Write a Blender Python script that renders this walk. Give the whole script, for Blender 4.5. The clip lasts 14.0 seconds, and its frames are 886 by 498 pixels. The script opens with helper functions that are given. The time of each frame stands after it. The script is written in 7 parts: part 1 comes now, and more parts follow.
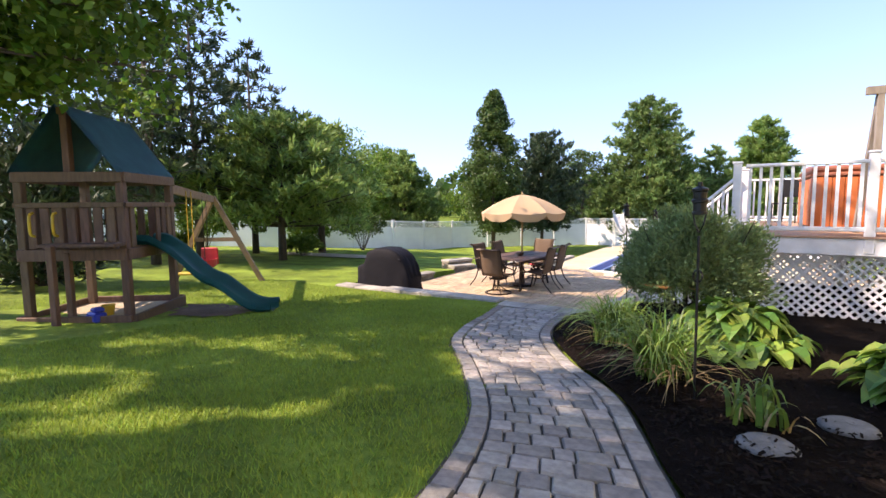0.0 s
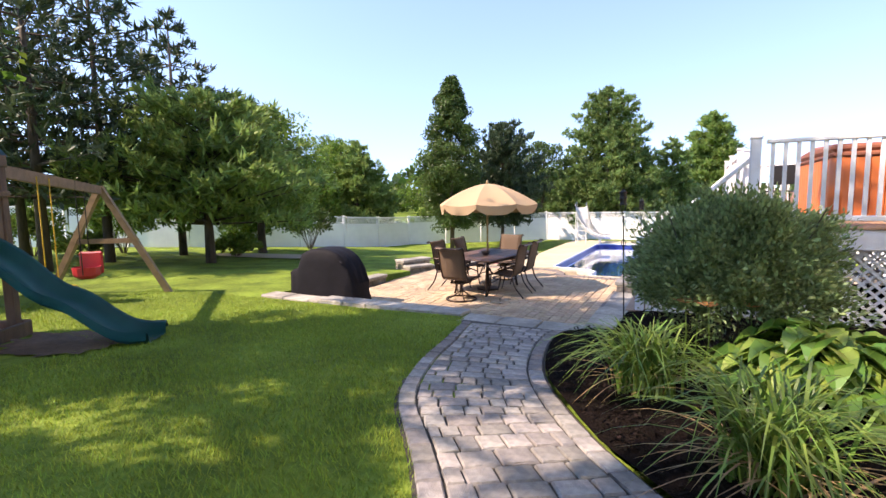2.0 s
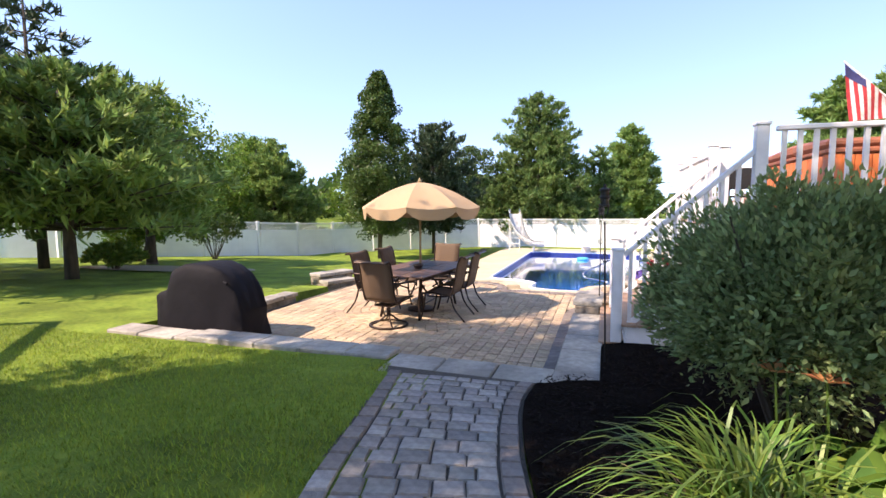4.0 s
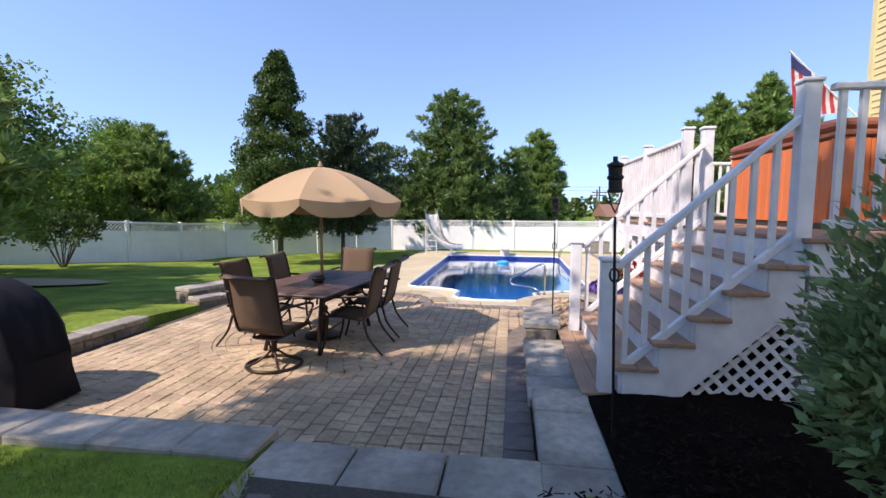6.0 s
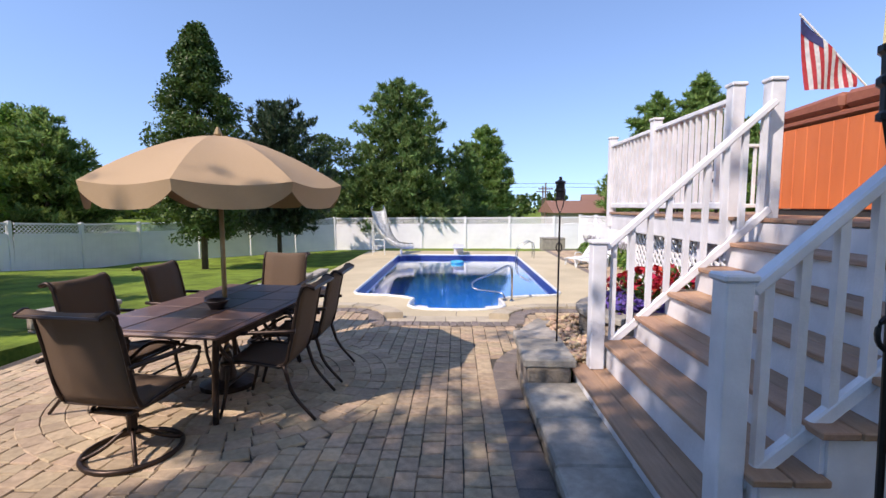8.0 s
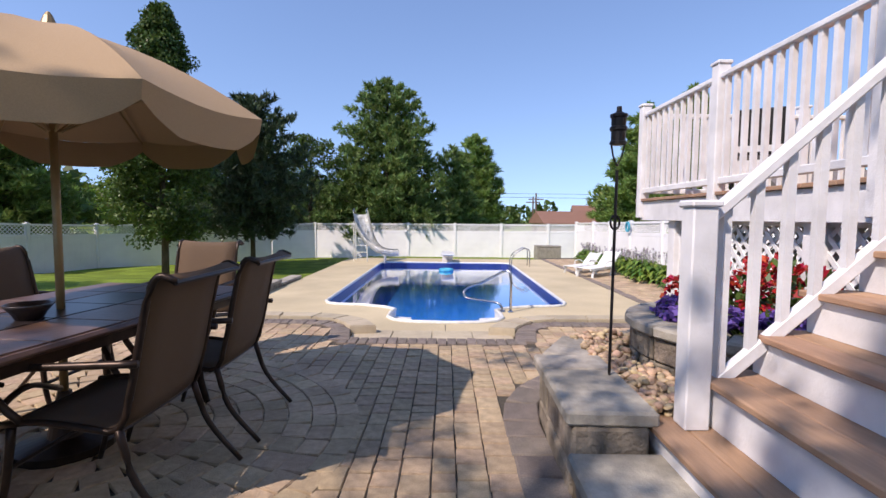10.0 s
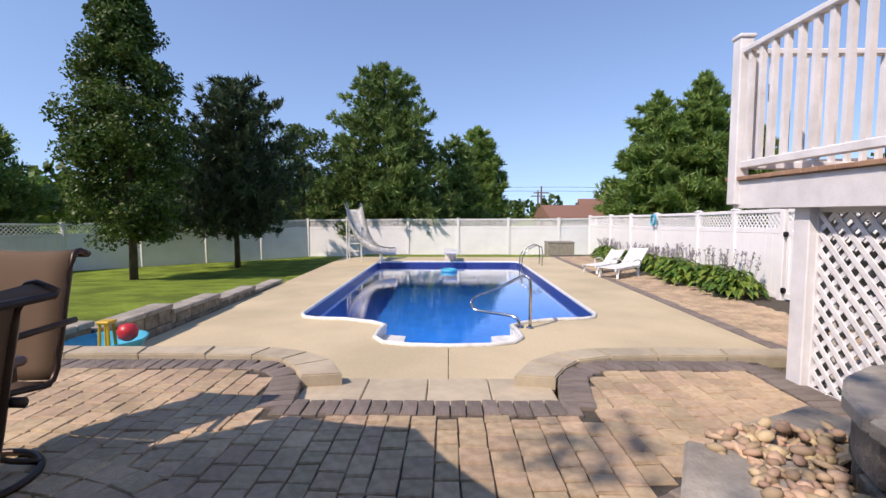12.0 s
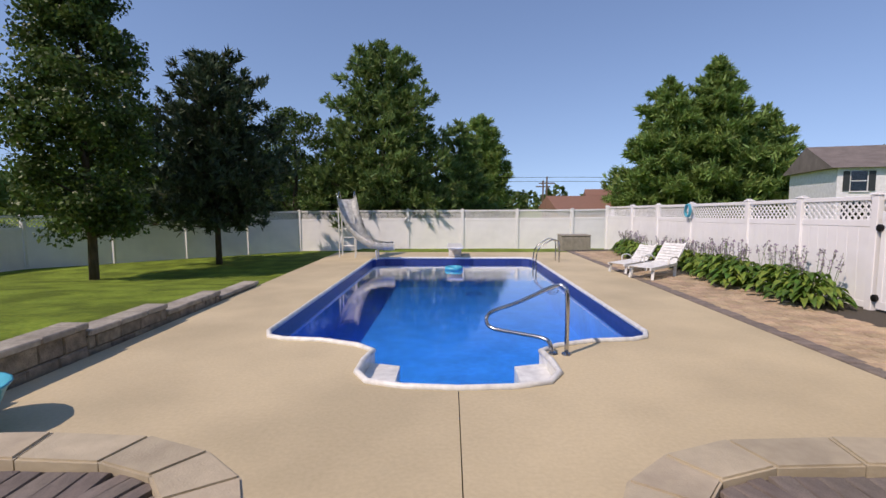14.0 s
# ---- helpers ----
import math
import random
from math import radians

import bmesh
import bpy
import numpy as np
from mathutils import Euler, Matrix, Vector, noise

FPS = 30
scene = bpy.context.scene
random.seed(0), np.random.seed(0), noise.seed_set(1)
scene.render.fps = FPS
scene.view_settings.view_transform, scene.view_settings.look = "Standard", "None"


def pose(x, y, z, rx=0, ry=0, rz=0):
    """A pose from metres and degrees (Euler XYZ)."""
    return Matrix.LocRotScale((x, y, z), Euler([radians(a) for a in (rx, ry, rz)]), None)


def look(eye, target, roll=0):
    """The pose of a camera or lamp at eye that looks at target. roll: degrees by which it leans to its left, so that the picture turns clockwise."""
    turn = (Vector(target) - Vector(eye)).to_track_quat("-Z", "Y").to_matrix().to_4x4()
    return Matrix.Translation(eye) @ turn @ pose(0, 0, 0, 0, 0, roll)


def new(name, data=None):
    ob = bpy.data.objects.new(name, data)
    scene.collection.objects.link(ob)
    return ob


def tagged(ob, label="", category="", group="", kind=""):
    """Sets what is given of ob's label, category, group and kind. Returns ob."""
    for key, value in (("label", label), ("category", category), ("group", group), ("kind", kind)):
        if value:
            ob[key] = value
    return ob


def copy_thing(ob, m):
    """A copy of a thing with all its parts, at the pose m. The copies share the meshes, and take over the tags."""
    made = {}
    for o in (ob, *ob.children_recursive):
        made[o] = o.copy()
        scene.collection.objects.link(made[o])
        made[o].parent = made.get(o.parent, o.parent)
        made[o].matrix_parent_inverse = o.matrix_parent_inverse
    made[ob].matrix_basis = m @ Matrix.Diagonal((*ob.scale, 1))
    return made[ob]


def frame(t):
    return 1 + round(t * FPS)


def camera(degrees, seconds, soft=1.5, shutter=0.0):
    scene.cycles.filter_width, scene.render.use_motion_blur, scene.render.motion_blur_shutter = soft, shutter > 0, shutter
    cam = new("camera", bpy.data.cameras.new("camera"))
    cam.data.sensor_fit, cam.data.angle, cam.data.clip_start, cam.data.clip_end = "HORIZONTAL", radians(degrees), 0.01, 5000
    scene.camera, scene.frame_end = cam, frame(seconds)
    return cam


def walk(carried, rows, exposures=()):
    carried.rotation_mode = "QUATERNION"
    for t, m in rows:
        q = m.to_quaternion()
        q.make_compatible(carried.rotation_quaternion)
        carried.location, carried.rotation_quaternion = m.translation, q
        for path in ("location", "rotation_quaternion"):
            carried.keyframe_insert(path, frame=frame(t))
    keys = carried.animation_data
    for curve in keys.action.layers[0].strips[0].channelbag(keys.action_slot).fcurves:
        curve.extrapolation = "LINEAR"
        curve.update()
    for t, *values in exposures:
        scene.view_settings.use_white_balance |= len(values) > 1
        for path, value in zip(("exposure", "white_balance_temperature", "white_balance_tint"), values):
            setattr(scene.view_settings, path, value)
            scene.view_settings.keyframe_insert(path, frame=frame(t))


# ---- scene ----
cam = camera(86.0, 14.0)
PATH = [
    (0, (-0.317, 0.673, 1.902), (-1.388, 2.351, 1.714), -0.5),
    (0.5, (-0.522, 1.015, 1.864), (-1.568, 2.708, 1.667), -0.6),
    (1, (-0.704, 1.356, 1.844), (-1.719, 3.068, 1.642), -0.7),
    (1.5, (-0.896, 1.738, 1.821), (-1.869, 3.474, 1.615), -0.9),
    (2, (-1.104, 2.114, 1.801), (-2.022, 3.878, 1.594), -0.9),
    (2.5, (-1.24, 2.497, 1.794), (-2.11, 4.286, 1.585), -0.9),
    (3, (-1.436, 2.886, 1.773), (-2.239, 4.706, 1.567), -0.8),
    (3.2, (-1.509, 3.031, 1.765), (-2.286, 4.863, 1.566), -0.7),
    (5.5, (-2.219, 4.879, 1.643), (-2.583, 6.838, 1.466), 0.3),
    (6, (-2.343, 5.317, 1.621), (-2.629, 7.288, 1.447), 0.4),
    (6.5, (-2.491, 5.757, 1.59), (-2.696, 7.739, 1.418), 0.5),
    (7, (-2.579, 6.185, 1.564), (-2.722, 8.172, 1.393), 0.2),
    (7.5, (-2.656, 6.597, 1.546), (-2.756, 8.587, 1.372), 0.3),
    (8, (-2.705, 6.98, 1.532), (-2.765, 8.971, 1.35), -0.0),
    (8.2, (-2.773, 7.122, 1.53), (-2.791, 9.114, 1.35), 0.2),
    (10.5, (-2.719, 8.938, 1.153), (-2.731, 10.934, 1.027), 0.6),
    (11, (-2.739, 9.37, 1.156), (-2.745, 11.366, 1.025), 0.3),
    (11.5, (-2.731, 9.815, 1.162), (-2.743, 11.811, 1.023), 0.1),
    (12, (-2.716, 10.306, 1.153), (-2.74, 12.301, 1.003), 0.0),
    (12.5, (-2.731, 10.764, 1.14), (-2.747, 12.758, 0.979), 0.0),
    (13, (-2.734, 11.227, 1.124), (-2.752, 13.22, 0.953), 0.0),
    (13.5, (-2.771, 11.665, 1.127), (-2.794, 13.657, 0.946), -0.0),
    (14, (-2.79, 12.091, 1.11), (-2.822, 14.083, 0.925), -0.1),
]
EXPOSURES = [(0.0, 1.5, 7350, 26), (3.0, 1.5, 7350, 26), (5.0, 1.25, 7150, 24), (6.5, 0.7, 6600, 22), (8.0, 0.66, 6600, 22), (10.5, 0.5, 6750, 23), (12.5, 0.42, 6950, 23), (14.0, 0.04, 7000, 24)]
walk(cam, [(t, look(eye, target, roll)) for t, eye, target, roll in PATH], EXPOSURES)

# ---- world, sun ----
SUN_EL, SUN_DIR = radians(46), Vector((-0.737, -0.675, 0.0))
world = bpy.data.worlds.new("world")
scene.world = world
world.use_nodes = True
wn, wl = world.node_tree.nodes, world.node_tree.links
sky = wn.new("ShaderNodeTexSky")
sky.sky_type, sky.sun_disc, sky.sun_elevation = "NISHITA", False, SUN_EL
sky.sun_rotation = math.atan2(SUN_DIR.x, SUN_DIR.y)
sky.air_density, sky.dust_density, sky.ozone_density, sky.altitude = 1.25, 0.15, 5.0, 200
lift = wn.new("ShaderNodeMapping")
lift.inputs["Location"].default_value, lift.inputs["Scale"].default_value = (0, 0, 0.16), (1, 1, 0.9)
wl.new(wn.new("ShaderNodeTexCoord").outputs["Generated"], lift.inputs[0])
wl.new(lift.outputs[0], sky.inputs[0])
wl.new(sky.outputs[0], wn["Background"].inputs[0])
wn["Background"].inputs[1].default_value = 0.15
sun_lamp = new("sun", bpy.data.lights.new("sun", "SUN"))
sun_lamp.data.energy, sun_lamp.data.angle, sun_lamp.data.color = 3.7, radians(0.55), (1.0, 0.91, 0.78)
sun_lamp.matrix_world = look(SUN_DIR * math.cos(SUN_EL) * 50 + Vector((0, 0, math.sin(SUN_EL) * 50)), (0, 0, 0))


# ---- materials ----
def material(name, base, dark=None, rough=0.7, scale=8.0, bump=0.0, bump_scale=60.0, metal=0.0, piece=0.0, stain=0.0, stain_scale=1.5, island=False, spec=0.5, trans=0.0, stretch=(1, 1, 1)):
    """A procedural surface: two colours mixed by grain, slow stains, piece to piece change, fine relief."""
    m = bpy.data.materials.new(name)
    m.use_nodes = True
    n, l = m.node_tree.nodes, m.node_tree.links
    b = n["Principled BSDF"]
    b.inputs["Roughness"].default_value, b.inputs["Metallic"].default_value = rough, metal
    b.inputs["Specular IOR Level"].default_value = spec
    if trans:
        b.inputs["Subsurface Weight"].default_value = 0.0
    co = n.new("ShaderNodeTexCoord")
    mp = n.new("ShaderNodeMapping")
    mp.inputs["Scale"].default_value = stretch
    l.new(co.outputs["Object"], mp.inputs[0])
    dark = dark or tuple(c * 0.7 for c in base)
    grain = n.new("ShaderNodeTexNoise")
    grain.inputs["Scale"].default_value, grain.inputs["Detail"].default_value = scale, 6
    l.new(mp.outputs[0], grain.inputs["Vector"])
    ramp = n.new("ShaderNodeMapRange")
    ramp.inputs[1].default_value, ramp.inputs[2].default_value = 0.3, 0.7
    l.new(grain.outputs["Fac"], ramp.inputs[0])
    mix = n.new("ShaderNodeMix")
    mix.data_type = "RGBA"
    mix.inputs[6].default_value, mix.inputs[7].default_value = (*dark, 1), (*base, 1)
    l.new(ramp.outputs[0], mix.inputs[0])
    colour = mix.outputs[2]
    if stain:
        big = n.new("ShaderNodeTexNoise")
        big.inputs["Scale"].default_value, big.inputs["Detail"].default_value = stain_scale, 3
        l.new(co.outputs["Object"], big.inputs["Vector"])
        r2 = n.new("ShaderNodeMapRange")
        r2.inputs[1].default_value, r2.inputs[2].default_value, r2.inputs[3].default_value, r2.inputs[4].default_value = 0.35, 0.65, 1 - stain, 1 + stain * 0.5
        l.new(big.outputs["Fac"], r2.inputs[0])
        hs = n.new("ShaderNodeHueSaturation")
        l.new(colour, hs.inputs["Color"])
        l.new(r2.outputs[0], hs.inputs["Value"])
        colour = hs.outputs[0]
    if piece:
        src = n.new("ShaderNodeNewGeometry").outputs["Random Per Island"] if island else n.new("ShaderNodeObjectInfo").outputs["Random"]
        r3 = n.new("ShaderNodeMapRange")
        r3.inputs[3].default_value, r3.inputs[4].default_value = 1 - piece, 1 + piece
        l.new(src, r3.inputs[0])
        hs = n.new("ShaderNodeHueSaturation")
        wn2 = n.new("ShaderNodeTexWhiteNoise")
        wn2.noise_dimensions = "1D"
        l.new(src, wn2.inputs["W"])
        r4 = n.new("ShaderNodeMapRange")
        r4.inputs[3].default_value, r4.inputs[4].default_value = 0.5 - piece * 0.07, 0.5 + piece * 0.07
        l.new(wn2.outputs[0], r4.inputs[0])
        l.new(r4.outputs[0], hs.inputs["Hue"])
        l.new(colour, hs.inputs["Color"])
        l.new(r3.outputs[0], hs.inputs["Value"])
        colour = hs.outputs[0]
    l.new(colour, b.inputs["Base Color"])
    if bump:
        fine = n.new("ShaderNodeTexNoise")
        fine.inputs["Scale"].default_value, fine.inputs["Detail"].default_value = bump_scale, 5
        l.new(mp.outputs[0], fine.inputs["Vector"])
        bm_ = n.new("ShaderNodeBump")
        bm_.inputs["Strength"].default_value, bm_.inputs["Distance"].default_value = bump, 0.02
        l.new(fine.outputs["Fac"], bm_.inputs["Height"])
        l.new(bm_.outputs[0], b.inputs["Normal"])
    if trans:
        tr = n.new("ShaderNodeBsdfTranslucent")
        l.new(colour, tr.inputs["Color"])
        ms = n.new("ShaderNodeMixShader")
        ms.inputs[0].default_value = trans
        l.new(b.outputs[0], ms.inputs[1])
        l.new(tr.outputs[0], ms.inputs[2])
        l.new(ms.outputs[0], n["Material Output"].inputs["Surface"])
    return m


M = {
    "grass": material("lawn_grass", (0.235, 0.31, 0.04), (0.12, 0.2, 0.024), 0.9, 16.0, 1.0, 90, stain=0.38, stain_scale=1.3, spec=0.2),
    "blade": material("grass_blade", (0.27, 0.365, 0.04), (0.18, 0.262, 0.027), 0.6, 1.2, piece=0.35, island=True, trans=0.35, spec=0.3),
    "far_ground": material("far_ground", (0.09, 0.15, 0.04), None, 0.95, 0.3, spec=0.1),
    "mulch": material("mulch", (0.013, 0.0095, 0.0078), (0.008, 0.006, 0.005), 0.95, 40, 1.0, 70, stain=0.3, spec=0.02),
    "chip": material("mulch_chip", (0.015, 0.0108, 0.008), (0.009, 0.007, 0.006), 0.9, 30, piece=0.6, island=True, spec=0.05),
    "paver_path": material("paver_grey_tan", (0.36, 0.33, 0.29), (0.24, 0.22, 0.2), 0.85, 25, 0.5, 120, piece=0.28, stain=0.25, stain_scale=3),
    "paver_path_rest": material("paver_grey_tan_rest", (0.36, 0.33, 0.29), (0.24, 0.22, 0.2), 0.85, 25, 0.5, 120, piece=0.28, island=True, stain=0.25, stain_scale=3),
    "paver": material("paver_tan", (0.53, 0.405, 0.265), (0.4, 0.3, 0.195), 0.85, 25, 0.5, 120, piece=0.14, stain=0.22, stain_scale=2),
    "paver_rest": material("paver_tan_rest", (0.53, 0.405, 0.265), (0.4, 0.3, 0.195), 0.85, 25, 0.5, 120, piece=0.14, island=True, stain=0.22, stain_scale=2),
    "paver_dark": material("paver_charcoal", (0.26, 0.22, 0.19), (0.18, 0.15, 0.13), 0.85, 25, 0.5, 120, piece=0.15, stain=0.2),
    "joint": material("joint_sand", (0.1, 0.085, 0.065), (0.05, 0.045, 0.035), 0.95, 60, 0.6, 150),
    "block": material("wall_block", (0.3, 0.255, 0.195), (0.17, 0.145, 0.11), 0.9, 12, 0.8, 45, piece=0.15, stain=0.35, stain_scale=4),
    "cap": material("wall_cap", (0.4, 0.37, 0.31), (0.28, 0.26, 0.22), 0.85, 18, 0.35, 80, piece=0.1, stain=0.3, stain_scale=2.5),
    "slab": material("bluestone_slab", (0.47, 0.41, 0.295), (0.4, 0.345, 0.25), 0.8, 14, 0.2, 90, piece=0.08, stain=0.18, stain_scale=2),
    "concrete": material("pool_concrete", (0.55, 0.47, 0.305), (0.49, 0.415, 0.268), 0.85, 30, 0.25, 200, stain=0.14, stain_scale=0.8),
    "vinyl": material("white_vinyl", (0.84, 0.85, 0.855), (0.79, 0.8, 0.815), 0.42, 3, stain=0.06, stain_scale=1.0),
    "paint": material("white_paint", (0.76, 0.77, 0.79), (0.68, 0.69, 0.71), 0.5, 10, 0.12, 60, stain=0.1, stain_scale=4),
    "tread": material("tread_board", (0.42, 0.26, 0.165), (0.33, 0.2, 0.125), 0.65, 6, 0.25, 90, piece=0.08, stain=0.15, stretch=(8, 1, 8)),
    "cedar": material("playset_wood", (0.155, 0.085, 0.05), (0.085, 0.045, 0.028), 0.7, 9, 0.3, 50, piece=0.2, stretch=(3, 3, 0.5)),
    "cedar_pale": material("swing_beam_wood", (0.3, 0.19, 0.11), (0.2, 0.125, 0.07), 0.7, 9, 0.3, 50, piece=0.15),
    "tarp": material("green_tarp", (0.012, 0.12, 0.13), (0.008, 0.085, 0.095), 0.6, 5, 0.1, 30),
    "slide_green": material("slide_plastic_green", (0.008, 0.14, 0.135), (0.006, 0.105, 0.1), 0.35, 4, stain=0.15),
    "yellow": material("yellow_plastic", (0.65, 0.42, 0.03), None, 0.4, 5),
    "red": material("red_plastic", (0.55, 0.03, 0.04), None, 0.4, 5),
    "blue": material("blue_plastic", (0.03, 0.05, 0.4), None, 0.4, 5),
    "cyan": material("cyan_plastic", (0.05, 0.42, 0.6), None, 0.4, 5),
    "black": material("black_metal", (0.012, 0.011, 0.011), (0.007, 0.006, 0.006), 0.45, 20, metal=0.3),
    "cover": material("grill_cover", (0.008, 0.0075, 0.0105), (0.005, 0.005, 0.007), 0.75, 3, 0.5, 6, spec=0.18),
    "bronze": material("bronze_frame", (0.055, 0.035, 0.026), (0.03, 0.02, 0.015), 0.4, 20, metal=0.6),
    "sling": material("sling_fabric", (0.145, 0.093, 0.055), (0.105, 0.067, 0.04), 0.8, 300, 0.3, 600, trans=0.12),
    "sling_edge": material("sling_edge", (0.13, 0.09, 0.065), None, 0.8, 200),
    "tabletop": material("table_tile", (0.17, 0.1, 0.073), (0.12, 0.068, 0.05), 0.35, 12, 0.1, 40, stain=0.15),
    "tabletop_dark": material("table_tile_dark", (0.045, 0.035, 0.035), None, 0.3, 12),
    "canvas": material("umbrella_canvas", (0.43, 0.305, 0.18), (0.375, 0.265, 0.155), 0.85, 200, 0.15, 400, trans=0.03),
    "pole": material("umbrella_pole", (0.34, 0.25, 0.12), (0.25, 0.18, 0.09), 0.4, 10, metal=0.3),
    "tub": material("cedar_tub", (0.62, 0.17, 0.05), (0.54, 0.14, 0.04), 0.5, 6, 0.15, 40, stretch=(1, 1, 0.3)),
    "tub_cover": material("tub_cover", (0.3, 0.105, 0.055), (0.24, 0.08, 0.045), 0.5, 20, 0.1, 60),
    "chrome": material("stainless_rail", (0.62, 0.62, 0.62), None, 0.18, 10, metal=1.0),
    "liner": material("pool_liner", (0.018, 0.27, 0.78), (0.012, 0.2, 0.68), 0.4, 9, stain=0.15, stain_scale=2),
    "liner_band": material("pool_liner_band", (0.012, 0.03, 0.16), (0.03, 0.06, 0.24), 0.35, 14),
    "pool_white": material("pool_white", (0.78, 0.8, 0.78), None, 0.35, 10),
    "siding": material("yellow_siding", (0.62, 0.54, 0.27), (0.57, 0.5, 0.25), 0.6, 5, stain=0.06),
    "bark": material("bark", (0.1, 0.075, 0.055), (0.04, 0.03, 0.022), 0.9, 12, 0.9, 30, stretch=(1, 1, 0.25)),
    "leaf": material("leaf_green", (0.156, 0.26, 0.039), (0.098, 0.176, 0.026), 0.5, 0.6, piece=0.4, island=True, trans=0.5, spec=0.35),
    "leaf_dark": material("leaf_dark", (0.086, 0.144, 0.032), (0.055, 0.099, 0.022), 0.45, 0.6, piece=0.4, island=True, trans=0.3, spec=0.4),
    "shrub_leaf": material("shrub_leaf", (0.26, 0.341, 0.139), (0.163, 0.236, 0.09), 0.5, 0.6, piece=0.35, island=True, trans=0.3, spec=0.35),
    "leaf_light": material("leaf_light", (0.195, 0.286, 0.058), (0.13, 0.215, 0.039), 0.5, 0.6, piece=0.35, island=True, trans=0.45, spec=0.3),
    "needle": material("needles", (0.175, 0.266, 0.081), (0.109, 0.175, 0.05), 0.55, 0.6, piece=0.4, island=True, trans=0.35, spec=0.3),
    "needle_light": material("needles_light", (0.23, 0.338, 0.095), (0.155, 0.243, 0.062), 0.55, 0.6, piece=0.35, island=True, trans=0.4, spec=0.3),
    "spruce": material("spruce_needles", (0.068, 0.106, 0.053), (0.042, 0.07, 0.033), 0.55, 0.6, piece=0.4, island=True, trans=0.15, spec=0.3),
    "hosta": material("hosta_leaf", (0.1, 0.2, 0.03), (0.06, 0.13, 0.02), 0.4, 5, piece=0.3, island=True, trans=0.3, spec=0.45),
    "hosta_light": material("hosta_leaf_light", (0.24, 0.33, 0.06), (0.15, 0.25, 0.04), 0.4, 5, piece=0.3, island=True, trans=0.35, spec=0.45),
    "strap": material("strap_leaf", (0.16, 0.26, 0.045), (0.09, 0.16, 0.025), 0.45, 4, piece=0.4, island=True, trans=0.35),
    "strap_dry": material("dry_leaf", (0.32, 0.22, 0.1), (0.2, 0.13, 0.06), 0.7, 6, piece=0.3, island=True),
    "petal_orange": material("petal_orange", (0.75, 0.32, 0.14), None, 0.6, 9, piece=0.2, island=True, trans=0.3),
    "petal_red": material("petal_red", (0.55, 0.02, 0.025), None, 0.6, 9, piece=0.35, island=True, trans=0.3),
    "petal_violet": material("petal_violet", (0.17, 0.1, 0.42), None, 0.6, 9, piece=0.35, island=True, trans=0.3),
    "petal_lilac": material("petal_lilac", (0.42, 0.36, 0.46), None, 0.7, 9, piece=0.25, island=True, trans=0.3),
    "pebble": material("pebble", (0.5, 0.36, 0.22), (0.34, 0.25, 0.17), 0.7, 8, piece=0.35, island=True),
    "roof": material("roof_shingle", (0.2, 0.17, 0.15), (0.14, 0.12, 0.11), 0.9, 30, 0.3, 60, stain=0.2),
    "roof_red": material("roof_shingle_red", (0.26, 0.14, 0.1), None, 0.9, 30, 0.3, 60),
    "brick": material("chimney_brick", (0.33, 0.14, 0.09), None, 0.9, 20, 0.4, 60),
    "stucco": material("house_wall_beige", (0.42, 0.36, 0.28), None, 0.8, 4),
    "shutter": material("shutter_dark", (0.03, 0.035, 0.04), None, 0.5, 5),
    "sand": material("sand", (0.45, 0.36, 0.24), (0.36, 0.28, 0.18), 0.95, 40, 0.5, 120),
    "dirt": material("bare_soil", (0.2, 0.125, 0.078), (0.12, 0.078, 0.05), 0.95, 15, 0.8, 60, stain=0.3),
    "stone_pale": material("stepping_stone", (0.216, 0.209, 0.194), (0.122, 0.119, 0.112), 0.85, 22, 0.7, 60),
    "box_taupe": material("storage_box_resin", (0.3, 0.28, 0.235), None, 0.6, 6),
    "flag_red": material("flag_red", (0.55, 0.05, 0.06), None, 0.8, 20, trans=0.35),
    "flag_white": material("flag_white", (0.78, 0.76, 0.74), None, 0.8, 20, trans=0.35),
    "flag_blue": material("flag_blue", (0.05, 0.06, 0.2), None, 0.8, 20, trans=0.3),
    "pole_wood": material("utility_pole_wood", (0.16, 0.12, 0.09), None, 0.9, 8),
    "weathered": material("weathered_wood", (0.3, 0.26, 0.22), (0.2, 0.17, 0.14), 0.8, 10, 0.3, 50, stretch=(2, 2, 0.4)),
}


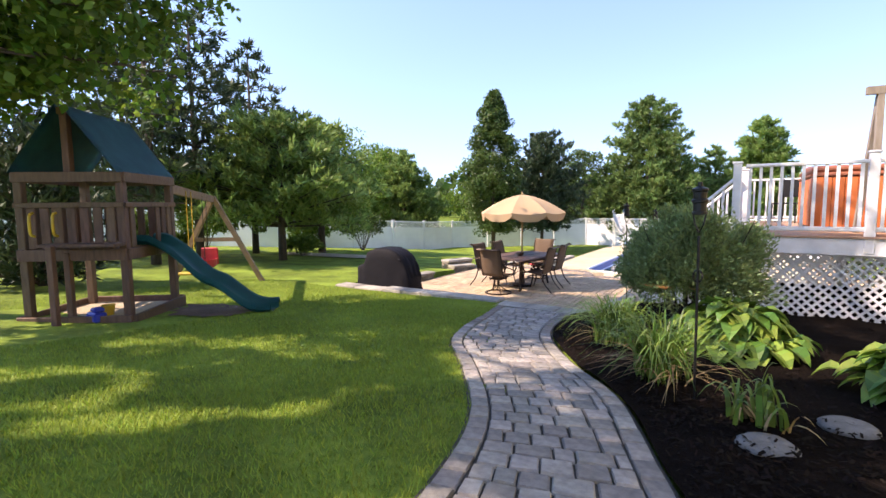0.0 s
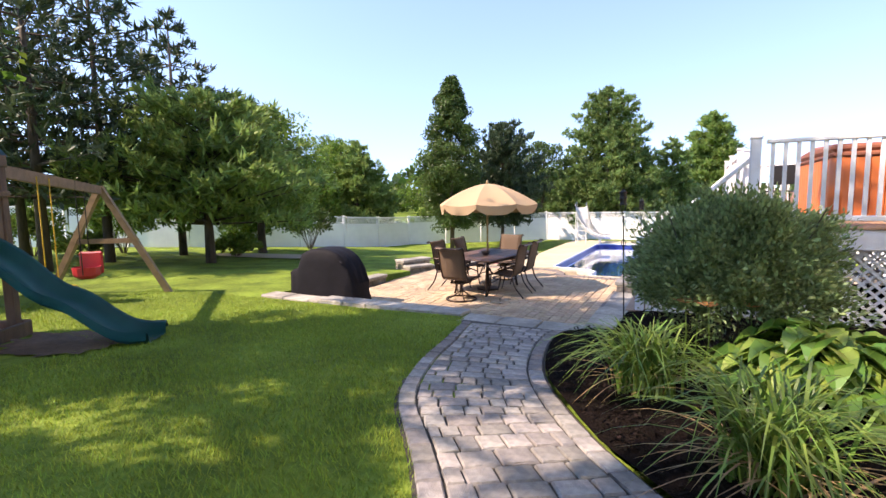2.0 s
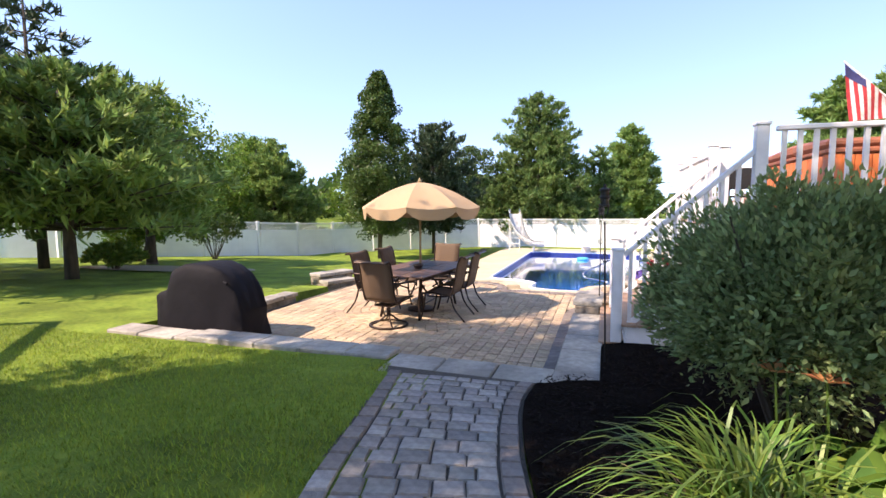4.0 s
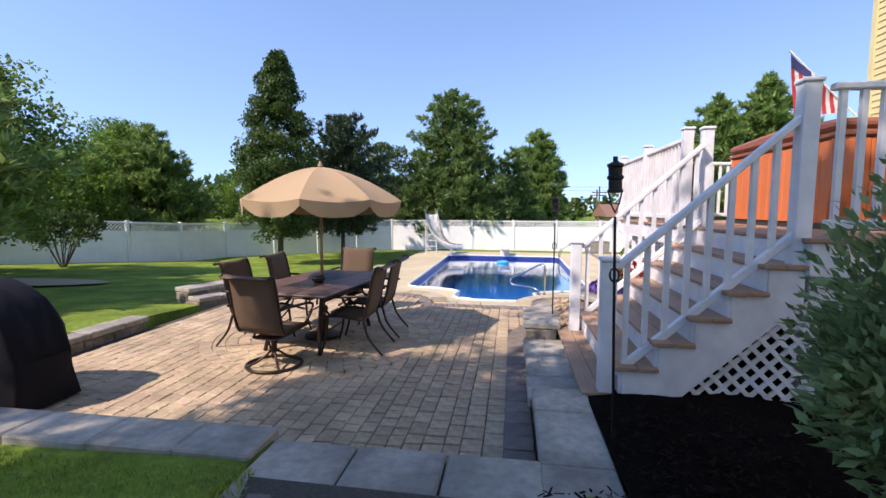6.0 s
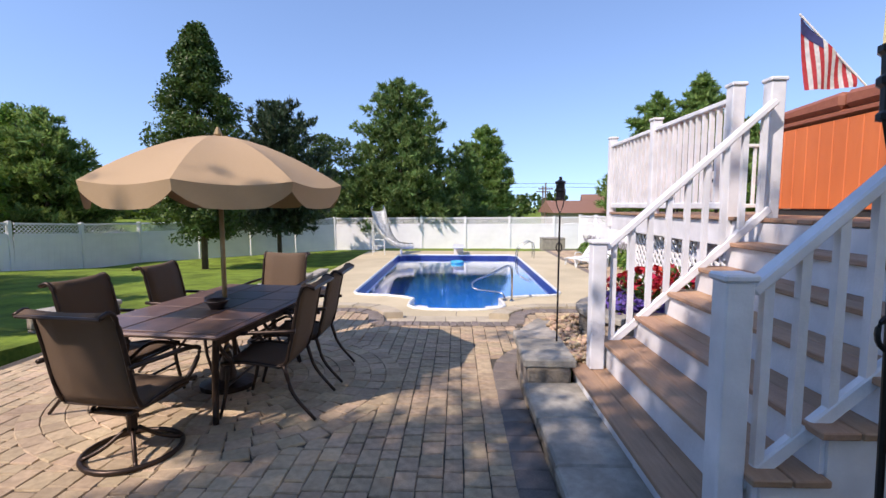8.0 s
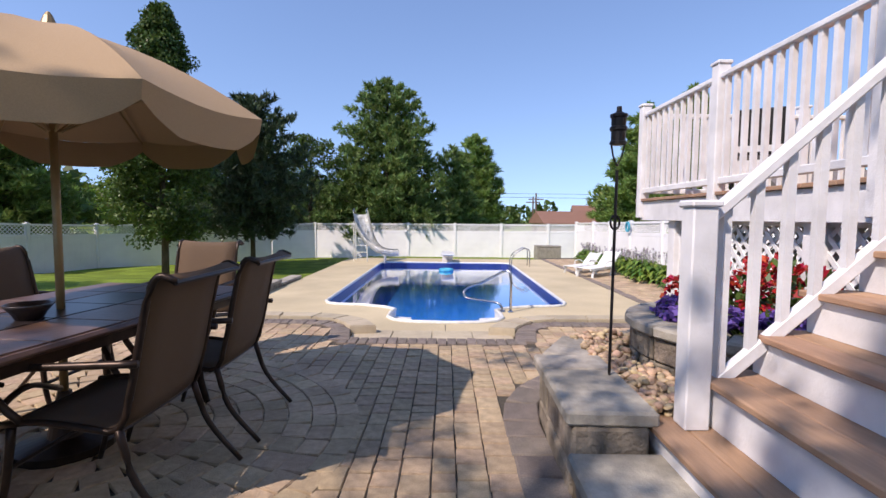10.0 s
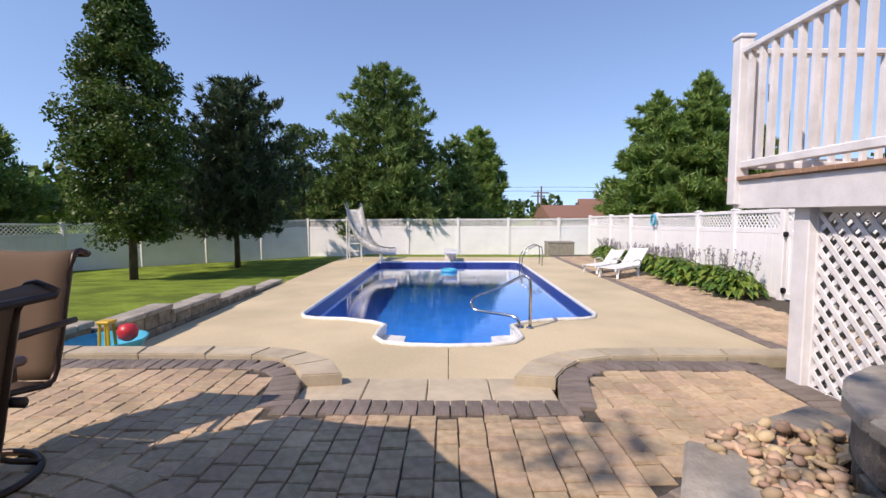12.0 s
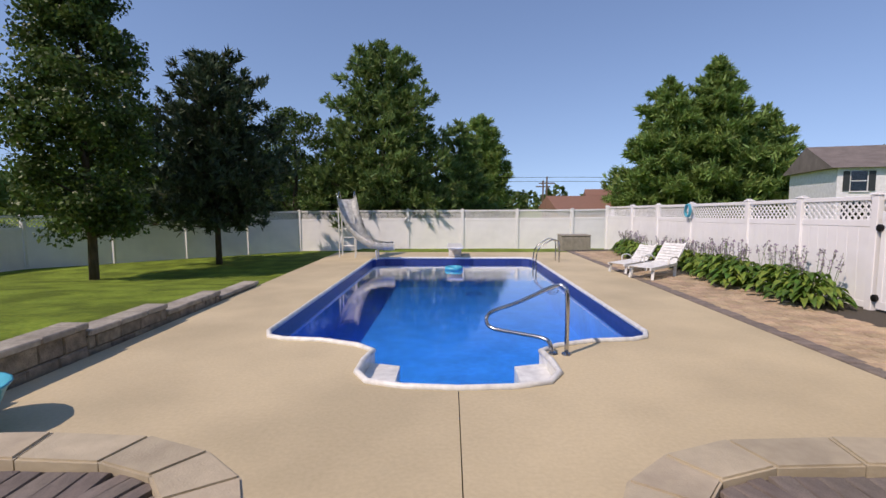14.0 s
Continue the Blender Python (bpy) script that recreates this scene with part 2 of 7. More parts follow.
def glass_like(name, tint, rough, bump_scale, bump, ior=1.33, gloss=(0, 1, 0, 1)):
    """A clear surface that reflects by its angle: water and window panes."""
    m = bpy.data.materials.new(name)
    m.use_nodes = True
    n, l = m.node_tree.nodes, m.node_tree.links
    n.remove(n["Principled BSDF"])
    fres, tr, gl, mx = n.new("ShaderNodeFresnel"), n.new("ShaderNodeBsdfTransparent"), n.new("ShaderNodeBsdfGlossy"), n.new("ShaderNodeMixShader")
    fres.inputs[0].default_value = ior
    tr.inputs[0].default_value, gl.inputs["Roughness"].default_value = (*tint, 1), rough
    gl.inputs["Color"].default_value = (1, 1, 1, 1)
    co, mp, wv, bp = n.new("ShaderNodeTexCoord"), n.new("ShaderNodeMapping"), n.new("ShaderNodeTexNoise"), n.new("ShaderNodeBump")
    mp.inputs["Scale"].default_value = (1, 1.4, 1)
    wv.inputs["Scale"].default_value, wv.inputs["Detail"].default_value = bump_scale, 3
    bp.inputs["Strength"].default_value, bp.inputs["Distance"].default_value = bump, 0.02
    l.new(co.outputs["Object"], mp.inputs[0]), l.new(mp.outputs[0], wv.inputs["Vector"]), l.new(wv.outputs["Fac"], bp.inputs["Height"])
    l.new(bp.outputs[0], gl.inputs["Normal"])
    curve = n.new("ShaderNodeMapRange")
    curve.inputs[1].default_value, curve.inputs[2].default_value, curve.inputs[3].default_value, curve.inputs[4].default_value = gloss
    l.new(fres.outputs[0], curve.inputs[0])
    l.new(curve.outputs[0], mx.inputs[0]), l.new(tr.outputs[0], mx.inputs[1]), l.new(gl.outputs[0], mx.inputs[2])
    l.new(mx.outputs[0], n["Material Output"].inputs["Surface"])
    return m


M["water"] = glass_like("pool_water", (0.86, 0.97, 1.0), 0.0, 6.0, 0.06, 1.33, (0.16, 0.4, 0.03, 0.9))
M["pane"] = glass_like("window_pane", (0.25, 0.28, 0.3), 0.02, 1.0, 0.02, 1.6)
rng = random.Random(7)


# ---- mesh helpers ----
def part(name, bm, material_, parent=None, label="", smooth=False, m=None):
    """Links a bmesh as one mesh object under a thing or a part."""
    me = bpy.data.meshes.new(name)
    if m is not None:
        bm.transform(m)
    bm.to_mesh(me)
    bm.free()
    if smooth:
        for p in me.polygons:
            p.use_smooth = True
    me.materials.append(material_)
    ob = new(name, me)
    if parent is not None:
        ob.parent = parent
    if label:
        ob["label"] = label
    return ob


def thing(name, label, category, m=None, group="", kind=""):
    """An empty at a thing's base."""
    ob = tagged(new(name), label, category, group, kind)
    ob.empty_display_size = 0.1
    if m is not None:
        ob.matrix_basis = m
    return ob


def box(bm, x0, x1, y0, y1, z0, z1, bevel=0.0, m=None):
    """A box into bm, its edges bevelled."""
    tmp = bmesh.new()
    bmesh.ops.create_cube(tmp, size=1)
    bmesh.ops.scale(tmp, vec=(abs(x1 - x0), abs(y1 - y0), abs(z1 - z0)), verts=tmp.verts)
    bmesh.ops.translate(tmp, vec=((x0 + x1) / 2, (y0 + y1) / 2, (z0 + z1) / 2), verts=tmp.verts)
    if bevel:
        bmesh.ops.bevel(tmp, geom=tmp.edges[:], offset=bevel, segments=1, affect="EDGES")
    if m is not None:
        tmp.transform(m)
    merge(bm, tmp)
    return bm


def merge(bm, other):
    me = bpy.data.meshes.new("tmp")
    other.to_mesh(me)
    other.free()
    bm.from_mesh(me)
    bpy.data.meshes.remove(me)
    return bm


def tube(bm, pts, r, seg=8, r1=None, closed=False):
    """A round bar along points, tapering to r1."""
    pts = [Vector(p) for p in pts]
    rings, count = [], len(pts)
    up = Vector((0, 0, 1))
    for i, p in enumerate(pts):
        a = pts[(i - 1) % count] if closed or i else p
        c = pts[(i + 1) % count] if closed or i < count - 1 else p
        d = (c - a).normalized() if (c - a).length > 1e-6 else up
        side = d.cross(up if abs(d.z) < 0.95 else Vector((1, 0, 0))).normalized()
        over = side.cross(d)
        rr = r if r1 is None else r + (r1 - r) * i / (count - 1)
        rings.append([bm.verts.new(p + (side * math.cos(k * 2 * math.pi / seg) + over * math.sin(k * 2 * math.pi / seg)) * rr) for k in range(seg)])
    for i in range(count if closed else count - 1):
        a, c = rings[i], rings[(i + 1) % count]
        for k in range(seg):
            bm.faces.new((a[k], a[(k + 1) % seg], c[(k + 1) % seg], c[k]))
    if not closed:
        bm.faces.new(rings[0][::-1])
        bm.faces.new(rings[-1])
    return bm


def bar(bm, a, b, w, h):
    """A square bar from a to b, w across and h high."""
    a, b = Vector(a), Vector(b)
    d = (b - a).normalized()
    side = d.cross(Vector((0, 0, 1))) if abs(d.z) < 0.99 else Vector((1, 0, 0))
    side.normalize()
    over = side.cross(d)
    vs = [[bm.verts.new(p + side * sx * w / 2 + over * sy * h / 2) for sx, sy in ((-1, -1), (1, -1), (1, 1), (-1, 1))] for p in (a, b)]
    for k in range(4):
        bm.faces.new((vs[0][k], vs[0][(k + 1) % 4], vs[1][(k + 1) % 4], vs[1][k]))
    bm.faces.new(vs[0][::-1])
    bm.faces.new(vs[1])
    return bm


def prism(bm, outline, z0, z1):
    """An upright prism over a plan outline, counter-clockwise; z1 may be a function of x, y."""
    low = [bm.verts.new((x, y, z0)) for x, y in outline]
    top = [bm.verts.new((x, y, z1(x, y) if callable(z1) else z1)) for x, y in outline]
    k = len(outline)
    for i in range(k):
        bm.faces.new((low[i], low[(i + 1) % k], top[(i + 1) % k], top[i]))
    bm.faces.new(top)
    bm.faces.new(low[::-1])
    return bm


def spin(bm, profile, seg=24, centre=(0, 0)):
    """A turned shape from (radius, height) pairs."""
    rings = [[bm.verts.new((centre[0] + r * math.cos(2 * math.pi * k / seg), centre[1] + r * math.sin(2 * math.pi * k / seg), z)) for k in range(seg)] for r, z in profile]
    for a, c in zip(rings, rings[1:]):
        for k in range(seg):
            bm.faces.new((a[k], a[(k + 1) % seg], c[(k + 1) % seg], c[k]))
    bm.faces.new(rings[0][::-1])
    bm.faces.new(rings[-1])
    return bm


def interp(v, xs, ys):
    return float(np.interp(v, xs, ys))


def smooth_curve(points, n):
    """A Catmull-Rom line of n points through the given ones."""
    P = [Vector(p) for p in points]
    P = [P[0] * 2 - P[1]] + P + [P[-1] * 2 - P[-2]]
    out = []
    for j in range(n):
        u = j / (n - 1) * (len(P) - 3)
        i = min(int(u), len(P) - 4)
        s = u - i
        a, b, c, d = P[i:i + 4]
        out.append(0.5 * (2 * b + (c - a) * s + (2 * a - 5 * b + 4 * c - d) * s * s + (3 * b - a - 3 * c + d) * s ** 3))
    return out


# ---- the lie of the land ----
POOL_Z, PATIO_Z, DECK_Z = -0.53, 0.0, 1.44


def lawn_z(x, y):
    z = interp(y, (-300, -30, 0, 3.66, 7.4, 12, 17.7, 21.1, 25, 33, 60), (1.2, 1.2, 0.97, 0.65, 0.33, 0.05, -0.27, -0.52, -0.88, -0.95, -0.95))
    return z - 0.05 * min(max(-x - 3, 0), 3.5) * min(max((9 - y) / 6, 0), 1)


PATIO = (-7.1, -1.95, 7.75, 14.15)


PATH_MID = ((-3, -1, 0.8, 2.1, 2.95, 3.8, 4.5, 5.3, 6.1, 6.9, 7.5), (-0.37, -0.42, -0.57, -0.81, -1.1, -1.56, -2.1, -2.46, -2.67, -2.86, -2.9))


def ground_z(x, y):
    if -4 < y < 7.2 and interp(y, *PATH_MID) < x < 3.4:
        return lawn_z(x, y) - 0.07
    if (-7.3 < x < -2.0 and 7.75 < y < 13.7) or (-2.2 < x < 3.3 and 7.45 < y < 13.7):
        return PATIO_Z - 0.15
    if -3.64 < x < -2.0 and 7.15 < y < 7.8:
        return 0.1
    if -5.4 < x < -0.05 and 15.9 < y < 27:
        return -2.7
    if (-6.72 < x < 3.9 and 13.7 < y < 29.5) or (-7.0 < x < -6.7 and 13.9 < y < 21.7):
        return POOL_Z - 0.14
    if x > -6.72 and y >= 29.5:
        return -0.62 - 0.06 * (y - 29.5) if y < 34 else -0.9
    return lawn_z(x, y) - 0.01


xs = sorted(set([-400, -200, -100, -60, -40, -30, -25] + [round(-20 + 0.5 * i, 2) for i in range(27)] + [-7.31, -7.29, -7.01, -6.99, -6.73, -6.71, -6.2, -5.41, -5.39, -4.5, -4.2, -4.0, -3.8, -3.65, -3.63, -3.4, -3.2, -3.0, -2.85, -2.7, -2.5, -2.35, -1.85, -1.7, -1.35, -1.2, -0.85, -0.7, -0.35, -0.15, 0.15, 0.3, -2.21, -2.19, -2.01, -1.99, -1.5, -1, -0.5, -0.26, -0.24, -0.06, -0.04, 0.5, 1, 2, 3.29, 3.31, 3.89, 3.91, 5, 8, 12, 20, 30, 60, 100, 200, 400]))
ys = sorted(set([-300, -100, -50, -25, -12, -6] + [round(-3 + 0.5 * i, 2) for i in range(22)] + [7.14, 7.16, 7.39, 7.41, 7.44, 7.46, 7.74, 7.76, 8.5, 9.5, 10.5, 11.99, 12.01, 13, 13.69, 13.71, 14.8, 15.89, 15.91, 17, 18, 19, 20, 21, 21.69, 21.71, 23, 24, 25, 26, 26.99, 27.01, 28, 29.49, 29.51, 31, 33, 36, 45, 60, 90, 150, 300, 600]))
verts = [(x, y, ground_z(x, y) + 0.012 * noise.noise((x * 0.9, y * 0.9, 0))) for y in ys for x in xs]
w = len(xs)
faces = [(j * w + i, j * w + i + 1, (j + 1) * w + i + 1, (j + 1) * w + i) for j in range(len(ys) - 1) for i in range(w - 1)]
me = bpy.data.meshes.new("ground")
me.from_pydata(verts, [], faces)
me.materials.append(M["grass"])
tagged(new("ground", me), "mown green lawn falling gently towards the pool", "lawn", kind="structure")

# ---- pool deck and pool ----
CX = -2.72
HALF = [(0.0, 16.2), (0.5, 16.24), (0.84, 16.36), (0.98, 16.6), (0.98, 16.95), (0.93, 17.28), (1.15, 17.5), (1.62, 17.7), (2.12, 17.76), (2.32, 17.86), (2.42, 18.1), (2.42, 26.2), (2.34, 26.5), (2.1, 26.62), (0.0, 26.62)]


def pool_outline(grow=0.0):
    right = [(CX + x, y) for x, y in HALF]
    left = [(CX - x, y) for x, y in HALF[-2:0:-1]]
    pts = right + left
    if not grow:
        return pts
    out = []
    for i, p in enumerate(pts):
        a, c = Vector(pts[i - 1]), Vector(pts[(i + 1) % len(pts)])
        d = (c - a).normalized()
        out.append((p[0] + d.y * grow, p[1] - d.x * grow))
    return out


pool_deck = thing("pool_deck", "broom-finished tan concrete deck round the swimming pool", "pool deck", kind="structure")
edge = pool_outline(0.02)
half = len(HALF)
right_edge = edge[:half]
left_edge = [edge[0]] + edge[:half - 2:-1]
for name, run, side in (("slab_east", right_edge, 1), ("slab_west", left_edge, -1)):
    outer = [(CX + 0.004 * side, 28.6), (1.3 if side > 0 else -6.74, 28.6), (1.3 if side > 0 else -6.74, 13.68), (CX + 0.004 * side, 13.68)]
    ring = [(x + 0.004 * side if abs(x - CX) < 0.03 else x, y) for x, y in run] + outer
    bm = bmesh.new()
    vs = [bm.verts.new((x, y, POOL_Z)) for x, y in ring]
    es = [bm.edges.new((vs[i], vs[(i + 1) % len(vs)])) for i in range(len(vs))]
    bmesh.ops.triangle_fill(bm, edges=es, use_beauty=True)
    ext = bmesh.ops.extrude_face_region(bm, geom=bm.faces[:])
    bmesh.ops.translate(bm, vec=(0, 0, -0.1), verts=[g for g in ext["geom"] if isinstance(g, bmesh.types.BMVert)])
    bmesh.ops.recalc_face_normals(bm, faces=bm.faces[:])
    part(name, bm, M["concrete"], pool_deck)

pool = thing("swimming_pool", "in-ground pool with blue vinyl liner and white coping", "swimming pool")
pts = pool_outline()
bm = bmesh.new()
tube(bm, [(x, y, POOL_Z + 0.012) for x, y in pool_outline(0.01)], 0.035, 8, closed=True)
part("coping", bm, M["pool_white"], pool, "white coping rim", smooth=True)
WATER_Z = POOL_Z - 0.13
for name, z0, z1, mm in (("liner_band", -0.26, 0.0, "liner_band"), ("liner_wall", -0.9, -0.26, "liner")):
    bm = bmesh.new()
    a = [bm.verts.new((x, y, POOL_Z + z0)) for x, y in pts]
    c = [bm.verts.new((x, y, POOL_Z + z1)) for x, y in pts]
    for i in range(len(pts)):
        j = (i + 1) % len(pts)
        bm.faces.new((a[j], a[i], c[i], c[j]))
    part(name, bm, M[mm], pool)
bm = bmesh.new()
bm.faces.new([bm.verts.new((x, y, POOL_Z - 0.9)) for x, y in pts])
part("liner_floor", bm, M["liner"], pool)
bm = bmesh.new()
face = bm.faces.new([bm.verts.new((x, y, WATER_Z)) for x, y in pool_outline(-0.004)])
face.normal_update()
if face.normal.z < 0:
    face.normal_flip()
part("water", bm, M["water"], pool, "clear rippled water").visible_shadow = False
# moulded white steps in the bay
for side in (-1, 1):
    bm = bmesh.new()
    for k, (x0, x1, z) in enumerate(((0.62, 0.97, -0.1), (0.42, 0.8, -0.3), (0.2, 0.6, -0.5))):
        y0, y1 = 16.3 + 0.06 * k, 17.2 - 0.1 * k
        ring = [(CX + side * x0, y0), (CX + side * x1 * 0.93, y0 + 0.02), (CX + side * x1, y0 + 0.3), (CX + side * x1 * 0.98, y1), (CX + side * x0, y1 - 0.1)]
        prism(bm, ring if side > 0 else ring[::-1], POOL_Z - 1.0 + 0.02 * k, POOL_Z + z)
    part("step", bm, M["pool_white"], pool, "white moulded step")
for side in (-1, 1):
    bm = bmesh.new()
    run = [(CX + side * x, y) for x, y in ((0.835, 16.37), (0.97, 16.61), (0.97, 16.95), (0.92, 17.27))]
    lo = [bm.verts.new((x * 0.998 + CX * 0.002, y, POOL_Z - 0.4)) for x, y in run]
    hi = [bm.verts.new((x * 0.998 + CX * 0.002, y, POOL_Z - 0.002)) for x, y in run]
    for i in range(3):
        bm.faces.new((lo[i], lo[i + 1], hi[i + 1], hi[i]))
    part("bay_wall", bm, M["pool_white"], pool, "white moulded wall of the step bay")

# ---- fences ----
VH = 1.83


def lattice(bm, w, z0, z1, step=0.085, lath=0.022, t=0.008):
    """Crossed laths between x = 0 and w and two heights, cut at the frame."""
    h = z1 - z0
    for sgn in (1, -1):
        k = -h
        while k < w:
            xa, xb = k, k + h
            za, zb = (z0, z1) if sgn > 0 else (z1, z0)
            if xa < 0:
                za += sgn * -xa
                xa = 0
            if xb > w:
                zb -= sgn * (xb - w)
                xb = w
            if xb - xa > 0.03:
                bar(bm, (xa, sgn * t / 2, za), (xb, sgn * t / 2, zb), t, lath)
            k += step
    return bm


def fence_run(name, label, posts, zs, height=VH, first=True, lattice_h=0.36, fine=True):
    """Posts at plan places, panels with a lattice top between them."""
    f = thing(name, label, "fence", kind="structure")
    for (x, y), z in list(zip(posts, zs))[0 if first else 1:]:
        bm = bmesh.new()
        box(bm, -0.063, 0.063, -0.063, 0.063, 0, height + 0.02, 0.008)
        box(bm, -0.08, 0.08, -0.08, 0.08, height + 0.02, height + 0.05, 0.012)
        box(bm, -0.05, 0.05, -0.05, 0.05, height + 0.05, height + 0.075, 0.02)
        part("post", bm, M["vinyl"], f).matrix_basis = pose(x, y, z - 0.02)
    for (a, za), (b, zb) in zip(list(zip(posts, zs)), list(zip(posts, zs))[1:]):
        d = Vector(b) - Vector(a)
        L_, ang = d.length - 0.126, math.atan2(d.y, d.x)
        start = Vector(a) + d.normalized() * 0.063
        slope = math.degrees(math.atan2(zb - za, d.length))
        mm = Matrix.Translation((start.x, start.y, za)) @ Matrix.Rotation(ang, 4, "Z") @ Matrix.Shear("XZ", 4, (0, 0)) @ Matrix.Rotation(-radians(slope), 4, "Y")
        bm = bmesh.new()
        top = height - lattice_h
        box(bm, 0, L_, -0.02, 0.02, 0.1, top - 0.1)
        n = max(4, int(L_ / 0.2))
        for i in range(n):
            box(bm, i * L_ / n + 0.004, (i + 1) * L_ / n - 0.004, -0.024, 0.024, 0.1, top - 0.1)
        part("panel", bm, M["vinyl"], f).matrix_basis = mm
        bm = bmesh.new()
        for z0, z1 in ((0.03, 0.13), (top - 0.11, top - 0.0), (height - 0.07, height)):
            box(bm, 0, L_, -0.03, 0.03, z0, z1, 0.006)
        part("rail", bm, M["vinyl"], f).matrix_basis = mm
        bm = bmesh.new()
        lattice(bm, L_, top, height - 0.07, 0.115 if fine else 0.14, 0.026)
        part("lattice_top", bm, M["vinyl"], f).matrix_basis = mm
    return f


back = [(-9.55 + 2.43 * i, 33.3) for i in range(6)] + [(4.4, 33.4)]
fence_run("fence_back", "white vinyl privacy fence with a lattice top", back, [-0.98, -0.96, -0.95, -0.95, -0.94, -0.93, -0.9])
diag = [(-9.55 - 1.69 * i, 33.3 - 1.6 * i) for i in range(5)]
fence_run("fence_side", "white vinyl privacy fence behind the lawn", diag, [-0.98, -1.0, -1.02, -1.03, -1.04], first=False)
far = [(-16.31, 26.9)] + [(-16.9 - 0.25 * i, 24.5 - 2.42 * i) for i in range(1)] + [(-17.4, 22.1), (-18.2, 19.7), (-19.6, 17.6), (-21.4, 15.9), (-23.3, 14.4), (-25.2, 12.9), (-27.1, 11.3), (-28.8, 9.6), (-30.3, 7.7), (-31.6, 5.6), (-32.6, 3.3)]
fence_run("fence_west", "white vinyl privacy fence in the shade of trees", far, [-1.04, -0.98, -0.85, -0.7, -0.55, -0.4, -0.25, -0.1, 0.0, 0.1, 0.25, 0.4, 0.6][:len(far)], fine=False, first=False)
east = [(3.6, 31.6), (3.6, 28.9), (3.6, 26.84), (3.6, 24.82), (3.6, 22.4), (3.6, 20.86), (3.6, 19.31)]
fence_run("fence_east", "white vinyl privacy fence behind the plant border", east, [-0.72, -0.68, -0.65, -0.62, -0.57, -0.53, -0.5], height=1.74)

# ---- pavers ----
def paver_mesh(name, seed, chamfer=0.06, h=1.0):
    """A unit paver with a worn, chamfered top; its top lies at z = 0."""
    r = random.Random(seed)
    j = lambda: r.uniform(-0.025, 0.025)
    low = [(-0.5, -0.5), (0.5, -0.5), (0.5, 0.5), (-0.5, 0.5)]
    v = [(x, y, -h) for x, y in low]
    mid = [(x + j(), y + j(), -0.16) for x, y in low]
    top = [(x * (1 - chamfer) + j(), y * (1 - 1.5 * chamfer) + j(), r.uniform(-0.06, 0)) for x, y in low]
    v = v + mid + top
    f = [(8, 9, 10, 11)]
    for k in range(4):
        n = (k + 1) % 4
        f += [(k, n, 4 + n, 4 + k), (4 + k, 4 + n, 8 + n, 8 + k)]
    return v, f


PAVER_SHAPES = [paver_mesh("paver", s) for s in range(5)]
PAVER_DATA = {}


def paver_object(mat_key, i, parent, m):
    key = (mat_key, i)
    if key not in PAVER_DATA:
        me = bpy.data.meshes.new("paver")
        me.from_pydata(PAVER_SHAPES[i][0], [], PAVER_SHAPES[i][1])
        me.materials.append(M[mat_key])
        PAVER_DATA[key] = me
    ob = new("paver", PAVER_DATA[key])
    ob.parent = parent
    ob.matrix_basis = m
    return ob


def paver_rest(name, items, mat_key, parent):
    """The many other pavers, joined."""
    vs, fs = [], []
    for i, m in items:
        v, f = PAVER_SHAPES[i]
        o = len(vs)
        vs += [tuple(m @ Vector(p)) for p in v]
        fs += [tuple(o + k for k in q) for q in f]
    me = bpy.data.meshes.new(name)
    me.from_pydata(vs, [], fs)
    me.materials.append(M[mat_key])
    ob = new(name, me)
    ob.parent = parent
    ob["kind"] = "stuff"
    return ob


def paver_pose(x, y, z, ang, sx, sy, tilt=0.006):
    return Matrix.LocRotScale((x, y, z + rng.uniform(-0.003, 0.003)), Euler((rng.gauss(0, tilt), rng.gauss(0, tilt), ang)), (sx, sy, 0.055))


PATH_L = smooth_curve([(-0.95, -3, 0), (-1.0, -1, 0), (-1.12, 0.8, 0), (-1.33, 2.1, 0), (-1.6, 2.95, 0), (-2.15, 3.8, 0), (-2.68, 4.5, 0), (-3.0, 5.3, 0), (-3.2, 6.1, 0), (-3.42, 6.9, 0), (-3.6, 7.5, 0)], 400)
PATH_R = smooth_curve([(0.2, -3, 0), (0.15, -1, 0), (-0.02, 0.8, 0), (-0.3, 2.1, 0), (-0.62, 2.95, 0), (-0.98, 3.8, 0), (-1.5, 4.5, 0), (-1.93, 5.25, 0), (-2.15, 5.9, 0), (-2.3, 6.8, 0), (-2.25, 7.5, 0)], 400)


def path_right_x(y):
    return float(np.interp(y, [p.y for p in PATH_R], [p.x for p in PATH_R]))


def path_left_x(y):
    return float(np.interp(y, [p.y for p in PATH_L], [p.x for p in PATH_L]))


def path_z(x, y):
    return interp(y, (-300, -30, 0, 3.66, 7.4, 12), (1.2, 1.2, 0.97, 0.65, 0.31, 0.05))


garden_path = thing("garden_path", "curving path of tumbled grey and tan pavers", "path", kind="structure")
bm = bmesh.new()
rows_ = []
for i in range(0, 392, 6):
    rows_.append([bm.verts.new((*(PATH_L[i].lerp(PATH_R[i], u)).xy, path_z(0, PATH_L[i].lerp(PATH_R[i], u).y) - 0.004)) for u in (-0.02, 0.25, 0.5, 0.75, 1.02)])
for a, c in zip(rows_, rows_[1:]):
    for k in range(4):
        bm.faces.new((a[k], a[k + 1], c[k + 1], c[k]))
part("bedding", bm, M["joint"], garden_path)
near, rest, edging = [], [], []
MID = [(a + b) / 2 for a, b in zip(PATH_L, PATH_R)]
RUN = [0.0]
for a, b in zip(MID, MID[1:]):
    RUN.append(RUN[-1] + (b - a).length)


